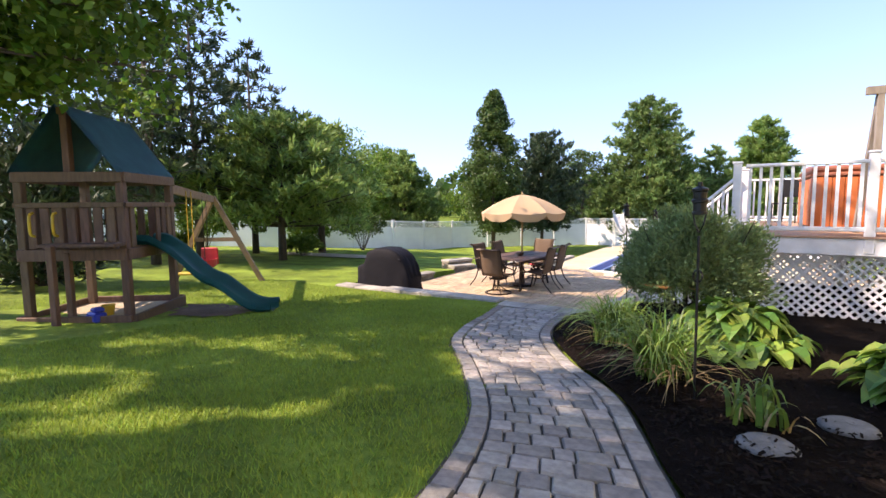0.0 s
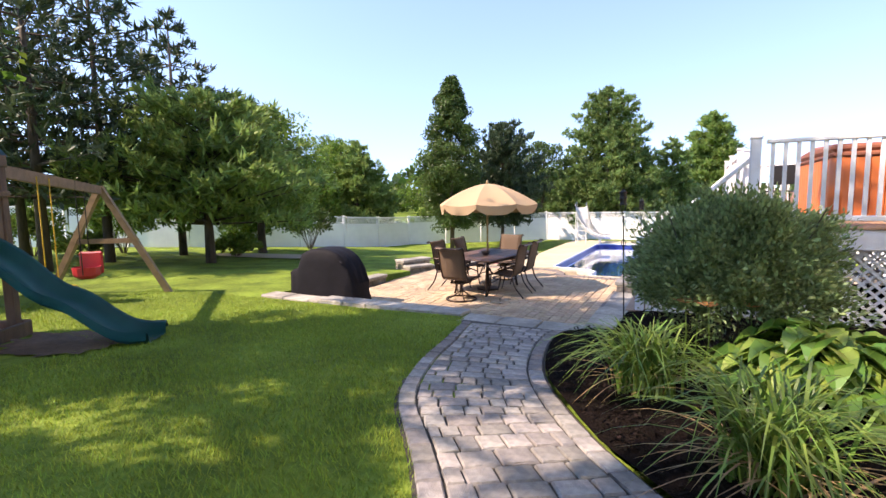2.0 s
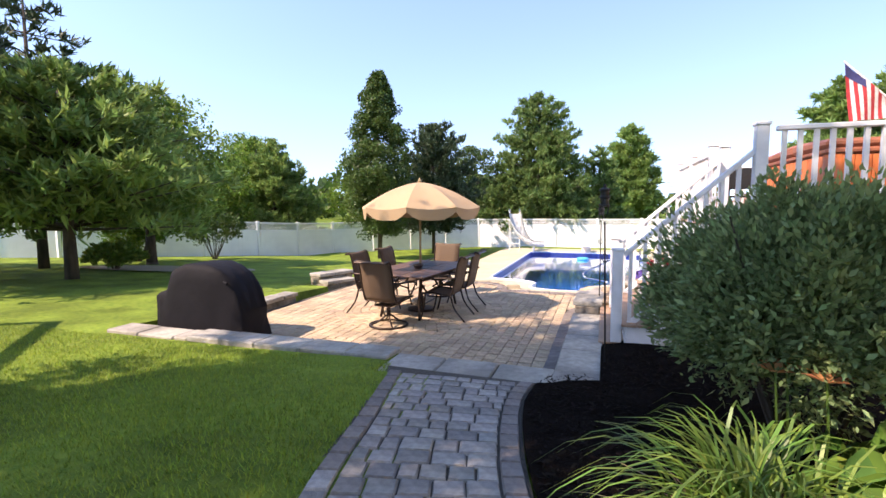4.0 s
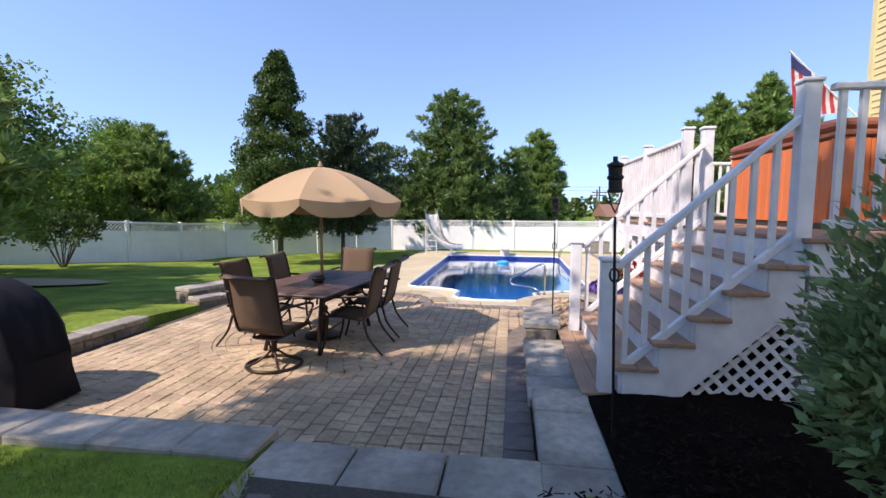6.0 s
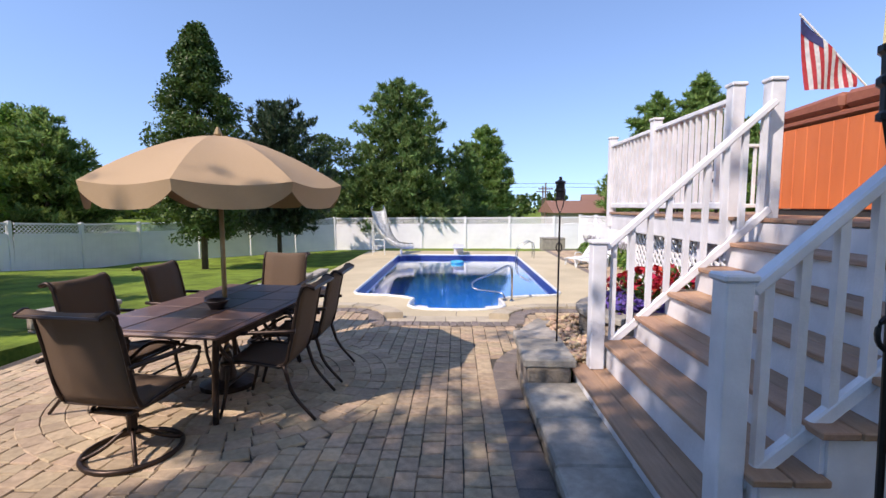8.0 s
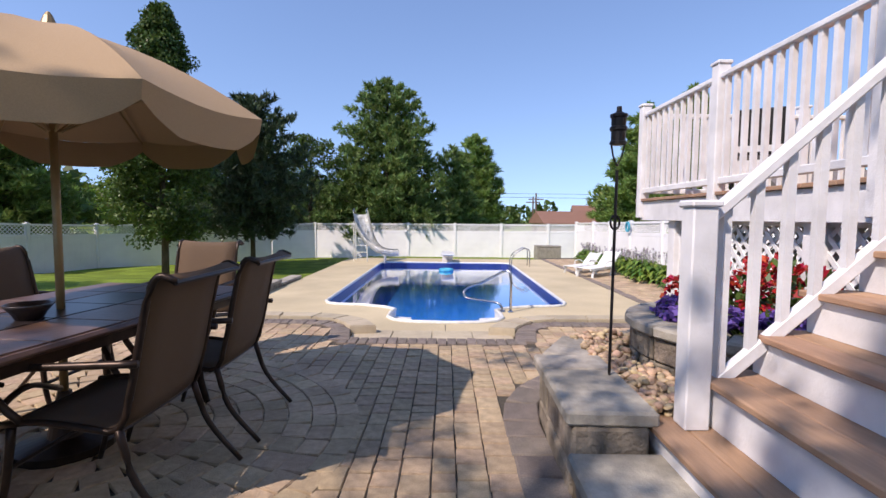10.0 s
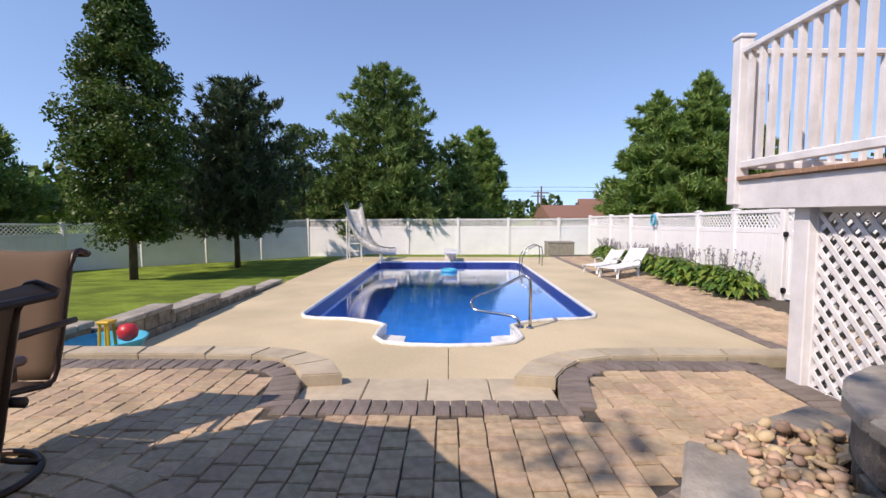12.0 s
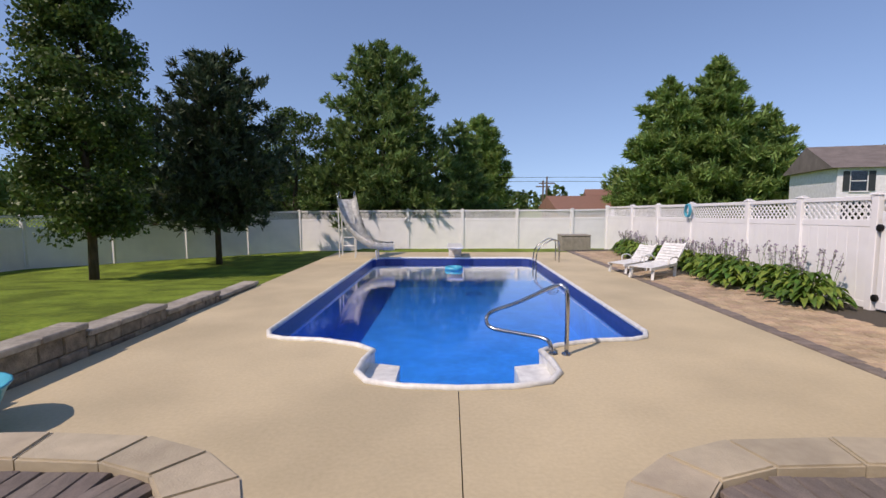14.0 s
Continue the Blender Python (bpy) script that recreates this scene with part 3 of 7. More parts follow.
def path_point(d, v):
    """d metres along the path's middle, v metres to the right of it."""
    i = min(max(int(np.searchsorted(RUN, d)) - 1, 0), 398)
    p = MID[i].lerp(MID[i + 1], (d - RUN[i]) / max(RUN[i + 1] - RUN[i], 1e-6))
    t_ = (MID[min(i + 14, 399)] - MID[max(i - 14, 0)]).normalized()
    return p + Vector((t_.y, -t_.x, 0)) * v


def path_half(d, side):
    """Half the path's width on one side, square to its middle line."""
    p = path_point(d, 0)
    line = PATH_R if side > 0 else PATH_L
    return min((q - p).length for q in line[::2]) - 0.004


def corner_paver(corners, z_lift):
    """A worn paver between four plan corners: its verts about its own middle, and the middle."""
    c = sum(corners, Vector()) / 4
    mid = Vector((c.x, c.y, path_z(c.x, c.y) + z_lift + rng.uniform(-0.003, 0.003)))
    sl = (path_z(c.x, c.y + 0.1) - path_z(c.x, c.y - 0.1)) / 0.2
    v = []
    for k_, dz, jit in ((1.0, -0.05, 0), (1.0, -0.011, 0.003), (0.9, 0.0, 0.003)):
        for p in corners:
            q = (p - c) * k_
            v.append((q.x + rng.uniform(-jit, jit), q.y + rng.uniform(-jit, jit), dz + q.y * sl + rng.uniform(-jit, jit) * 0.5))
    return v, mid


PAVER_FACES = [(8, 9, 10, 11)] + [f for k in range(4) for f in ((k, (k + 1) % 4, 4 + (k + 1) % 4, 4 + k), (4 + k, 4 + (k + 1) % 4, 8 + (k + 1) % 4, 8 + k))]
d = 0.05
while d < RUN[-1] - 0.56:
    depth = rng.choice((0.13, 0.145, 0.145, 0.16))
    lw, rw = -path_half(d + depth / 2, -1) + 0.115, path_half(d + depth / 2, 1) - 0.115
    joints, v = [lw], lw + rng.uniform(0.06, 0.15)
    while v < rw - 0.06:
        joints.append(v)
        v += rng.choice((0.1, 0.135, 0.135, 0.15, 0.18))
    joints.append(rw)
    for va, vb in zip(joints, joints[1:]):
        cs = [path_point(d + 0.005, va + 0.005), path_point(d + 0.005, vb - 0.005), path_point(d + depth - 0.005, vb - 0.005), path_point(d + depth - 0.005, va + 0.005)]
        (near if 2.6 < cs[0].y < 7.0 else rest).append(corner_paver(cs, 0.014))
    d += depth
d = RUN[-1] - 0.42
lw, rw = -path_half(d + 0.06, -1) + 0.115, path_half(d + 0.06, 1) - 0.115
for k in range(8):
    va, vb = lw + (rw - lw) * k / 8, lw + (rw - lw) * (k + 1) / 8
    edging.append(corner_paver([path_point(d + 0.005, va + 0.004), path_point(d + 0.005, vb - 0.004), path_point(d + 0.11, vb - 0.004), path_point(d + 0.11, va + 0.004)], 0.014))
d = 0.05
while d < RUN[-1] - 0.42:
    for side in (-1, 1):
        h0, h1 = path_half(d, side), path_half(d + 0.17, side)
        cs = [path_point(d + 0.004, side * (h0 - 0.105)), path_point(d + 0.004, side * h0), path_point(d + 0.166, side * h1), path_point(d + 0.166, side * (h1 - 0.105))]
        edging.append(corner_paver(cs if side > 0 else [cs[1], cs[0], cs[3], cs[2]], 0.016))
    d += 0.17
for v, mid in near[:300] + edging:
    me = bpy.data.meshes.new("paver")
    me.from_pydata(v, [], PAVER_FACES)
    me.materials.append(M["paver_path"] if len(garden_path.children) <= 300 else M["paver_dark"])
    ob = new("paver", me)
    ob.parent, ob.location = garden_path, mid
joined_v, joined_f = [], []
for v, mid in near[300:] + rest:
    o = len(joined_v)
    joined_v += [(mid.x + p[0], mid.y + p[1], mid.z + p[2]) for p in v]
    joined_f += [tuple(o + k for k in q) for q in PAVER_FACES]
me = bpy.data.meshes.new("pavers")
me.from_pydata(joined_v, [], joined_f)
me.materials.append(M["paver_path_rest"])
ob = new("pavers", me)
ob.parent = garden_path
ob["kind"] = "stuff"

patio = thing("patio", "patio of tumbled tan concrete pavers laid in rows", "patio", kind="structure")
OUT = [(-7.1, 7.75), (-2.15, 7.75), (-2.15, 11.3), (-1.9, 11.8), (-1.3, 12.15), (-0.3, 12.4), (-0.3, 13.98), (-1.55, 13.98), (-1.85, 13.8), (-2.0, 13.12), (-3.7, 13.12), (-3.85, 13.8), (-4.15, 13.98), (-7.1, 13.98)]
bm = bmesh.new()
prism(bm, OUT, -0.11, -0.014)
part("bedding", bm, M["joint"], patio)


def inside(x, y, poly):
    c = False
    for i in range(len(poly)):
        (x0, y0), (x1, y1) = poly[i - 1], poly[i]
        if (y0 > y) != (y1 > y) and x < (x1 - x0) * (y - y0) / (y1 - y0) + x0:
            c = not c
    return c


BORDER_IN = [(-7.0, 7.8), (-2.37, 7.8), (-2.37, 11.3), (-2.33, 11.56), (-2.2, 11.85), (-1.98, 12.12), (-1.6, 12.3), (-0.48, 12.4), (-0.48, 13.78), (-1.5, 13.77), (-1.78, 13.62), (-1.89, 12.98), (-3.81, 12.98), (-3.92, 13.62), (-4.2, 13.77), (-7.0, 13.78)]
RING = (-4.66, 11.0, 1.46)
near, rest = [], []
for k in range(10):
    r0 = 0.06 + k * 0.14
    count = max(4, round(2 * math.pi * (r0 + 0.07) / 0.165))
    turn = rng.uniform(0, 6.28)
    for j in range(count):
        a = turn + 2 * math.pi * j / count
        rest.append((rng.randrange(5), paver_pose(RING[0] + math.cos(a) * (r0 + 0.07), RING[1] + math.sin(a) * (r0 + 0.07), 0.005, a + math.pi / 2, 2 * math.pi * (r0 + 0.06) / count - 0.005, 0.136)))
x = -7.1
while x < -0.4:
    wcol = rng.choice((0.115, 0.13, 0.13, 0.15))
    y = 7.7 - rng.uniform(0, 0.2)
    while y < 13.9:
        d = rng.choice((0.11, 0.14, 0.16, 0.19))
        xc, yc = x + wcol / 2, y + d / 2
        if (xc - RING[0]) ** 2 + (yc - RING[1]) ** 2 > (RING[2] - 0.06) ** 2 and all(inside(xc + a, yc + b, BORDER_IN) for a in (-0.01, 0.01) for b in (-0.01, 0.01)):
            m = paver_pose(xc, yc, 0, rng.gauss(0, 0.014), wcol - 0.006, d - 0.011)
            (near if -3.5 < x < -2.2 and 8.2 < y < 13.7 else rest).append((rng.randrange(5), m))
        y += d
    x += wcol
for i, m in near[:300]:
    paver_object("paver", i, patio, m)
paver_rest("pavers", near[300:] + rest, "paver_rest", patio)
# dark border pavers
border = [(-7.05, 13.85), (-4.2, 13.85), (-3.98, 13.76), (-3.86, 13.6), (-3.8, 13.3), (-3.76, 13.05), (-1.94, 13.05), (-1.9, 13.3), (-1.84, 13.6), (-1.72, 13.76), (-1.5, 13.85), (-0.42, 13.85), (-0.42, 12.2)]
east_border = [(-2.27, 7.8), (-2.27, 11.25), (-2.23, 11.52), (-2.11, 11.78), (-1.92, 12.02), (-1.6, 12.2), (-1.2, 12.3)]
dark = []
for line, gap in ((border, 0.095), (east_border, 0.2)):
    for a, c in zip(line, line[1:]):
        a, c = Vector(a), Vector(c)
        L_, ang = (c - a).length, math.atan2((c - a).y, (c - a).x)
        n = max(1, round(L_ / gap))
        for k in range(n):
            p = a.lerp(c, (k + 0.5) / n)
            dark.append((rng.randrange(5), paver_pose(p.x, p.y, 0.009, ang, L_ / n - 0.007, 0.21)))
for i, m in dark:
    paver_object("paver_dark", i, patio, m)

# ---- walls of cast blocks ----
def block_run(w_, a, b, z0, z1, depth=0.26, course=0.15, length=0.38, cap=0.07, seed=0, side=1):
    """Courses of blocks with a cap row, from a to b in plan; the wall lies to the left of the line for side 1."""
    r = random.Random(seed)
    a, b = Vector(a), Vector(b)
    L_, ang = (b - a).length, math.atan2((b - a).y, (b - a).x)
    base = Matrix.Translation((a.x, a.y, 0)) @ Matrix.Rotation(ang, 4, "Z")
    body = z1 - cap - z0
    n = max(1, round(body / course)) if body > 0.05 else 0
    y0, y1 = (0, depth) if side > 0 else (-depth, 0)
    for k in range(n):
        x = -r.uniform(0, length) if k % 2 else 0
        while x < L_ - 0.01:
            xe = min(x + length * r.uniform(0.8, 1.15), L_)
            if L_ - xe < 0.12:
                xe = L_
            bm = bmesh.new()
            o = r.uniform(-0.008, 0.008)
            box(bm, max(x, 0) + 0.003, xe - 0.003, y0 + 0.02 + o, y1 - 0.02 + o, z0 + k * body / n + 0.002, z0 + (k + 1) * body / n - 0.003, 0.014)
            part("block", bm, M["block"], w_).matrix_basis = base
            x = xe
    x = 0
    while x < L_ - 0.01:
        xe = min(x + length * r.uniform(1.0, 1.4), L_)
        if L_ - xe < 0.15:
            xe = L_
        bm = bmesh.new()
        o = r.uniform(-0.006, 0.006)
        box(bm, x + 0.003, xe - 0.003, y0 - 0.015 + o, y1 + 0.015 + o, z1 - cap, z1 + r.uniform(-0.004, 0.004), 0.012)
        part("cap", bm, M["cap"], w_).matrix_basis = base
        x = xe


w1 = thing("wall_patio_south", "low wall of cast stone blocks between lawn and patio", "garden wall", kind="structure")
block_run(w1, (-7.25, 7.5), (-6.05, 7.5), -0.1, 0.31, 0.3, seed=1)
block_run(w1, (-6.05, 7.5), (-3.66, 7.5), -0.1, 0.34, 0.3, seed=2)
w2 = thing("wall_patio_west", "low wall of cast stone blocks beside the patio", "garden wall", kind="structure")
block_run(w2, (-7.1, 7.8), (-7.1, 10.9), -0.1, 0.16, 0.26, seed=3)
block_run(w2, (-7.3, 12.2), (-7.0, 12.9), -0.1, 0.14, 0.34, seed=4)
block_run(w2, (-7.55, 12.3), (-7.25, 13.2), -0.1, 0.27, 0.34, seed=5)
block_run(w2, (-7.05, 13.2), (-6.95, 14.15), -0.1, 0.03, 0.26, seed=6)
w3 = thing("wall_pool_west", "stepped retaining wall of cast blocks beside the pool deck", "retaining wall", kind="structure")
for k, (ya, yb, z) in enumerate(((13.9, 15.58, -0.06), (15.58, 17.13, -0.16), (17.13, 18.57, -0.25), (18.57, 20.1, -0.35), (20.1, 21.7, -0.44))):
    block_run(w3, (-6.75, ya), (-6.75, yb), POOL_Z - 0.1, z, 0.28, course=0.16, seed=10 + k)
w4 = thing("wall_patio_east", "low block wall with flat caps beside the patio", "garden wall", kind="structure")
block_run(w4, (-1.8, 7.22), (-1.8, 8.82), -0.1, 0.3, 0.36, seed=21, length=0.5)
block_run(w4, (-1.8, 8.82), (-1.8, 10.49), -0.1, 0.2, 0.38, seed=22, length=0.5)
block_run(w4, (-1.82, 10.495), (-1.8, 11.36), -0.1, 0.375, 0.37, course=0.2, seed=23, length=0.5)
block_run(w4, (-1.8, 11.365), (-1.56, 11.82), -0.1, 0.34, 0.33, course=0.2, seed=24, length=0.4)
block_run(w4, (-1.56, 11.825), (-1.0, 12.08), -0.1, 0.31, 0.3, course=0.2, seed=25, length=0.4)
# step slabs at the path's end
w5 = thing("patio_step", "flat stone slabs stepping down from path to patio", "step", kind="structure")
for k in range(3):
    bm = bmesh.new()
    xa = -3.66 + k * 0.5
    box(bm, xa + 0.004, xa + 0.492, 7.2, 7.76, 0.16, 0.3 + 0.004 * (k % 2), 0.012)
    part("slab", bm, M["cap"], w5)
bm = bmesh.new()
box(bm, -3.64, -2.18, 7.25, 7.73, -0.1, 0.158)
part("riser", bm, M["block"], w5)
# curb and slabs to the pool
w6 = thing("patio_curb", "curved kerb of flat cast stones at the patio edge", "kerb", kind="structure")
outer_l = [(-7.0, 14.2), (-6.4, 14.21), (-5.8, 14.22), (-5.25, 14.22), (-4.69, 14.25), (-4.2, 14.22), (-3.85, 14.08), (-3.62, 13.88), (-3.46, 13.55)]
inner_l = [(-7.0, 14.0), (-6.4, 14.0), (-5.8, 14.0), (-5.2, 14.0), (-4.66, 14.0), (-4.28, 13.98), (-4.0, 13.88), (-3.86, 13.72), (-3.74, 13.5)]
for mirror in (1, -1):
    fx = (lambda v: v) if mirror > 0 else (lambda v: 2 * -2.86 - v)
    for k in range(8):
        q = [outer_l[k], outer_l[k + 1], inner_l[k + 1], inner_l[k]]
        q = [(fx(x), y) for x, y in q]
        if min(x for x, y in q) > -0.4:
            continue
        c = Vector((sum(x for x, y in q) / 4, sum(y for x, y in q) / 4))
        q = [tuple(c + (Vector(p) - c) * 0.985) for p in q]
        bm = bmesh.new()
        prism(bm, q if mirror < 0 else q[::-1], -0.06, 0.035 + rng.uniform(-0.004, 0.004))
        bmesh.ops.recalc_face_normals(bm, faces=bm.faces[:])
        bmesh.ops.bevel(bm, geom=[e for e in bm.edges if all(v.co.z > 0 for v in e.verts)], offset=0.01, segments=2, affect="EDGES")
        part("kerb_stone", bm, M["slab"], w6)
        bm = bmesh.new()
        q2 = [tuple(c + (Vector(p) - c) * 0.97) for p in q]
        prism(bm, q2 if mirror < 0 else q2[::-1], POOL_Z - 0.06, -0.062)
        bmesh.ops.recalc_face_normals(bm, faces=bm.faces[:])
        part("block", bm, M["block"], w6)
w7 = thing("pool_step", "broad flat slabs stepping down to the pool deck", "step", kind="structure")
for k in range(4):
    bm = bmesh.new()
    xa = -3.72 + k * 0.43
    box(bm, xa + 0.003, xa + 0.427, 13.16, 13.7, -0.12, -0.05, 0.008)
    part("slab", bm, M["slab"], w7)
bm = bmesh.new()
box(bm, -3.7, -2.02, 13.2, 13.66, POOL_Z - 0.08, -0.122)
part("riser", bm, M["block"], w7)

# ---- paved strip east of the pool deck ----
strip = thing("paver_strip", "strip of tan pavers with a dark edge along the fence", "paving", kind="structure")


def strip_z(x):
    return POOL_Z + 0.01 + 0.02 * max(x - 1.3, 0)


bm = bmesh.new()
vs = [bm.verts.new((x, y, strip_z(x) - 0.012)) for x, y in ((1.3, 13.5), (3.85, 13.5), (3.85, 29.3), (1.3, 29.3))]
bm.faces.new(vs)
part("bedding", bm, M["joint"], strip)
rest, dark = [], []
y = 14.3
while y < 28.6:
    dark.append((rng.randrange(5), paver_pose(1.41, y, strip_z(1.41) + 0.004, 0, 0.2, 0.2)))
    y += 0.21
y = 14.3
while y < 28.6:
    x = 1.53 - rng.uniform(0, 0.1)
    while x < 2.75:
        d = rng.choice((0.17, 0.2, 0.23))
        rest.append((rng.randrange(5), paver_pose(x + d / 2, y, strip_z(x + d / 2), 0, d - 0.008, 0.142)))
        x += d
    y += 0.15
paver_rest("pavers", rest, "paver_rest", strip)
for i, m in dark:
    paver_object("paver_dark", i, strip, m)


# ---- planting beds ----
def bed(name, label, xa, xb, y0, y1, zf, nx=26, ny=60):
    bm = bmesh.new()
    g = []
    for j in range(ny + 1):
        y = y0 + (y1 - y0) * j / ny
        a, b = xa(y), xb(y)
        row = []
        for i in range(nx + 1):
            u = (i / nx) ** 1.5
            x = a + (b - a) * u
            rise = 0.015 + 0.045 * min(1, (x - a) / 0.25)
            row.append(bm.verts.new((x, y, zf(x, y) + rise + 0.03 * noise.noise((x * 3, y * 3, 5)) + 0.012 * noise.noise((x * 11, y * 11, 2)))))
        g.append(row)
    for j in range(ny):
        for i in range(nx):
            bm.faces.new((g[j][i], g[j][i + 1], g[j + 1][i + 1], g[j + 1][i]))
    return tagged(part(name, bm, M["mulch"]), label, "mulch bed", kind="structure")


def bed_edge(y):
    return path_right_x(y) + 0.02 if y < 7.35 else -1.8


def bed_z(x, y):
    return interp(y, (-30, 0, 3.66, 7.4, 9, 13), (1.2, 0.975, 0.655, 0.33, 0.25, 0.2))


bed("mulch_bed", "bed of dark brown bark mulch beside the path", bed_edge, lambda y: 3.4, -3, 10.6, bed_z)
bed("mulch_bed", "mulch bed by the deck with river pebbles", lambda y: -1.45, lambda y: 3.4, 10.6, 12.0, lambda x, y: 0.26, 16, 16)
chips_v, chips_f = [], []
for k in range(9000):
    y = rng.uniform(1.2, 8.6)
    e = bed_edge(y)
    x = e + 0.03 + abs(rng.gauss(0, 1.0))
    if x > 3:
        continue
    z = bed_z(x, y) + 0.05 * min(1, (x - e) / 0.25) + 0.02
    c, a, tl = Vector((x, y, z + rng.uniform(-0.01, 0.02))), rng.uniform(0, 6.3), rng.uniform(-0.5, 0.5)
    d = Vector((math.cos(a), math.sin(a), tl)) * rng.uniform(0.008, 0.024)
    q = Vector((-math.sin(a), math.cos(a), rng.uniform(-0.5, 0.5))) * rng.uniform(0.003, 0.008)
    o = len(chips_v)
    chips_v += [tuple(c - d - q), tuple(c + d - q), tuple(c + d + q), tuple(c - d + q)]
    chips_f.append((o, o + 1, o + 2, o + 3))
me = bpy.data.meshes.new("bark_chips")
me.from_pydata(chips_v, [], chips_f)
me.materials.append(M["chip"])
tagged(new("bark_chips", me), "loose dark bark chips on the mulch", "bark chips", kind="stuff")

# ---- deck ----
deck = thing("deck", "raised deck with brown boards and white fascia", "deck", kind="structure")
X0, X1, Y0, Y1 = -0.42, 3.3, 8.68, 14.17
y = Y0 - 0.03
while y < Y1 + 0.02:
    bm = bmesh.new()
    box(bm, X0 - 0.04, X1, y + 0.003, y + 0.137, DECK_Z - 0.03, DECK_Z, 0.004)
    part("board", bm, M["tread"], deck)
    y += 0.14
for name, q in (("fascia", (X0 - 0.01, X0 + 0.025, Y0 + 0.03, Y1 - 0.03)), ("fascia", (X0 - 0.01, X1, Y0, Y0 + 0.03)), ("fascia", (X0 - 0.01, X1, Y1 - 0.03, Y1))):
    bm = bmesh.new()
    box(bm, *q, DECK_Z - 0.25, DECK_Z - 0.034, 0.004)
    part(name, bm, M["paint"], deck)
for x, y in ((-0.3, 8.85), (1.4, 8.85), (3.1, 8.85), (-0.3, 13.5), (1.4, 13.5), (3.1, 13.5), (-0.3, 11.6)):
    bm = bmesh.new()
    box(bm, x - 0.07, x + 0.07, y - 0.07, y + 0.07, -0.2, DECK_Z - 0.034, 0.006)
    part("support_post", bm, M["paint"], deck)
for x in (0.5, 1.2, 1.9, 2.6):
    bm = bmesh.new()
    box(bm, x - 0.02, x + 0.02, Y0 + 0.04, Y1 - 0.04, DECK_Z - 0.2, DECK_Z - 0.035)
    part("joist", bm, M["weathered"], deck)


def rail_post(parent, x, y, z0, z1, w_=0.105):
    bm = bmesh.new()
    box(bm, x - w_ / 2, x + w_ / 2, y - w_ / 2, y + w_ / 2, z0, z1 - 0.03, 0.006)
    box(bm, x - w_ / 2 - 0.012, x + w_ / 2 + 0.012, y - w_ / 2 - 0.012, y + w_ / 2 + 0.012, z1 - 0.03, z1, 0.008)
    part("post", bm, M["paint"], parent)


def rail_bay(parent, a, b, za, zb, height, gap=0.12, low=0.09):
    """Top rail, bottom rail and upright balusters from a to b."""
    a, b = Vector(a), Vector(b)
    L_ = (b - a).length
    for name, h, w_, t in (("top_rail", height, 0.075, 0.045), ("bottom_rail", low, 0.045, 0.06)):
        bm = bmesh.new()
        bar(bm, (*a, za + h), (*b, zb + h), w_, t)
        bmesh.ops.bevel(bm, geom=bm.edges[:], offset=0.008, segments=1, affect="EDGES")
        part(name, bm, M["paint"], parent)
    n = int(L_ / gap)
    for k in range(n):
        u = (k + 0.5) / n
        p, z = a.lerp(b, u), za + (zb - za) * u
        bm = bmesh.new()
        box(bm, p.x - 0.018, p.x + 0.018, p.y - 0.018, p.y + 0.018, z + low - 0.0, z + height - 0.01)
        part("baluster", bm, M["paint"], parent)


railing = thing("deck_railing", "white painted deck railing with square balusters", "railing", kind="structure")
for x, y in ((-0.42, 11.05), (-0.42, 12.62), (-0.42, 14.14), (-0.45, 8.79), (1.02, 8.72), (2.5, 8.72), (1.4, 14.14), (3.2, 14.14)):
    rail_post(railing, x, y, DECK_Z - 0.22, 2.47 if y == 8.79 else 2.53)
for a, b in (((-0.42, 11.1), (-0.42, 12.57)), ((-0.42, 12.67), (-0.42, 14.09)), ((-0.35, 8.72), (0.97, 8.72)), ((1.07, 8.72), (2.45, 8.72)), ((2.55, 8.72), (3.3, 8.72)), ((-0.37, 14.14), (1.35, 14.14)), ((1.45, 14.14), (3.15, 14.14))):
    rail_bay(railing, a, b, DECK_Z, DECK_Z, 0.96)

stairs = thing("deck_stairs", "white stairs with brown treads and painted railings", "stairs", kind="structure")
SY0, SY1 = 8.72, 10.62
NOSE = [(-1.8, 0.31), (-1.58, 0.52), (-1.34, 0.705), (-1.11, 0.89), (-0.89, 1.075), (-0.67, 1.26), (-0.45, DECK_Z)]
for k, (x, z) in enumerate(NOSE[:-1]):
    nx = NOSE[k + 1][0]
    for j in range(2):
        bm = bmesh.new()
        xa, xb = (x - 0.03, (x + nx) / 2 - 0.002) if j == 0 else ((x + nx) / 2 + 0.002, nx + 0.02)
        box(bm, xa, xb, SY0 - (0.035 if k else -0.01), SY1 + 0.03, z - 0.03, z, 0.005)
        part("tread", bm, M["tread"], stairs)
    bm = bmesh.new()
    box(bm, x, x + 0.02, SY0 + 0.012, SY1, (NOSE[k - 1][1] + 0.002 if k else 0.0), z - 0.032)
    part("riser", bm, M["paint"], stairs)
bm = bmesh.new()
box(bm, NOSE[-1][0] + 0.0, NOSE[-1][0] + 0.018, SY0 + 0.012, SY1, 1.262, DECK_Z - 0.036)
part("riser", bm, M["paint"], stairs)
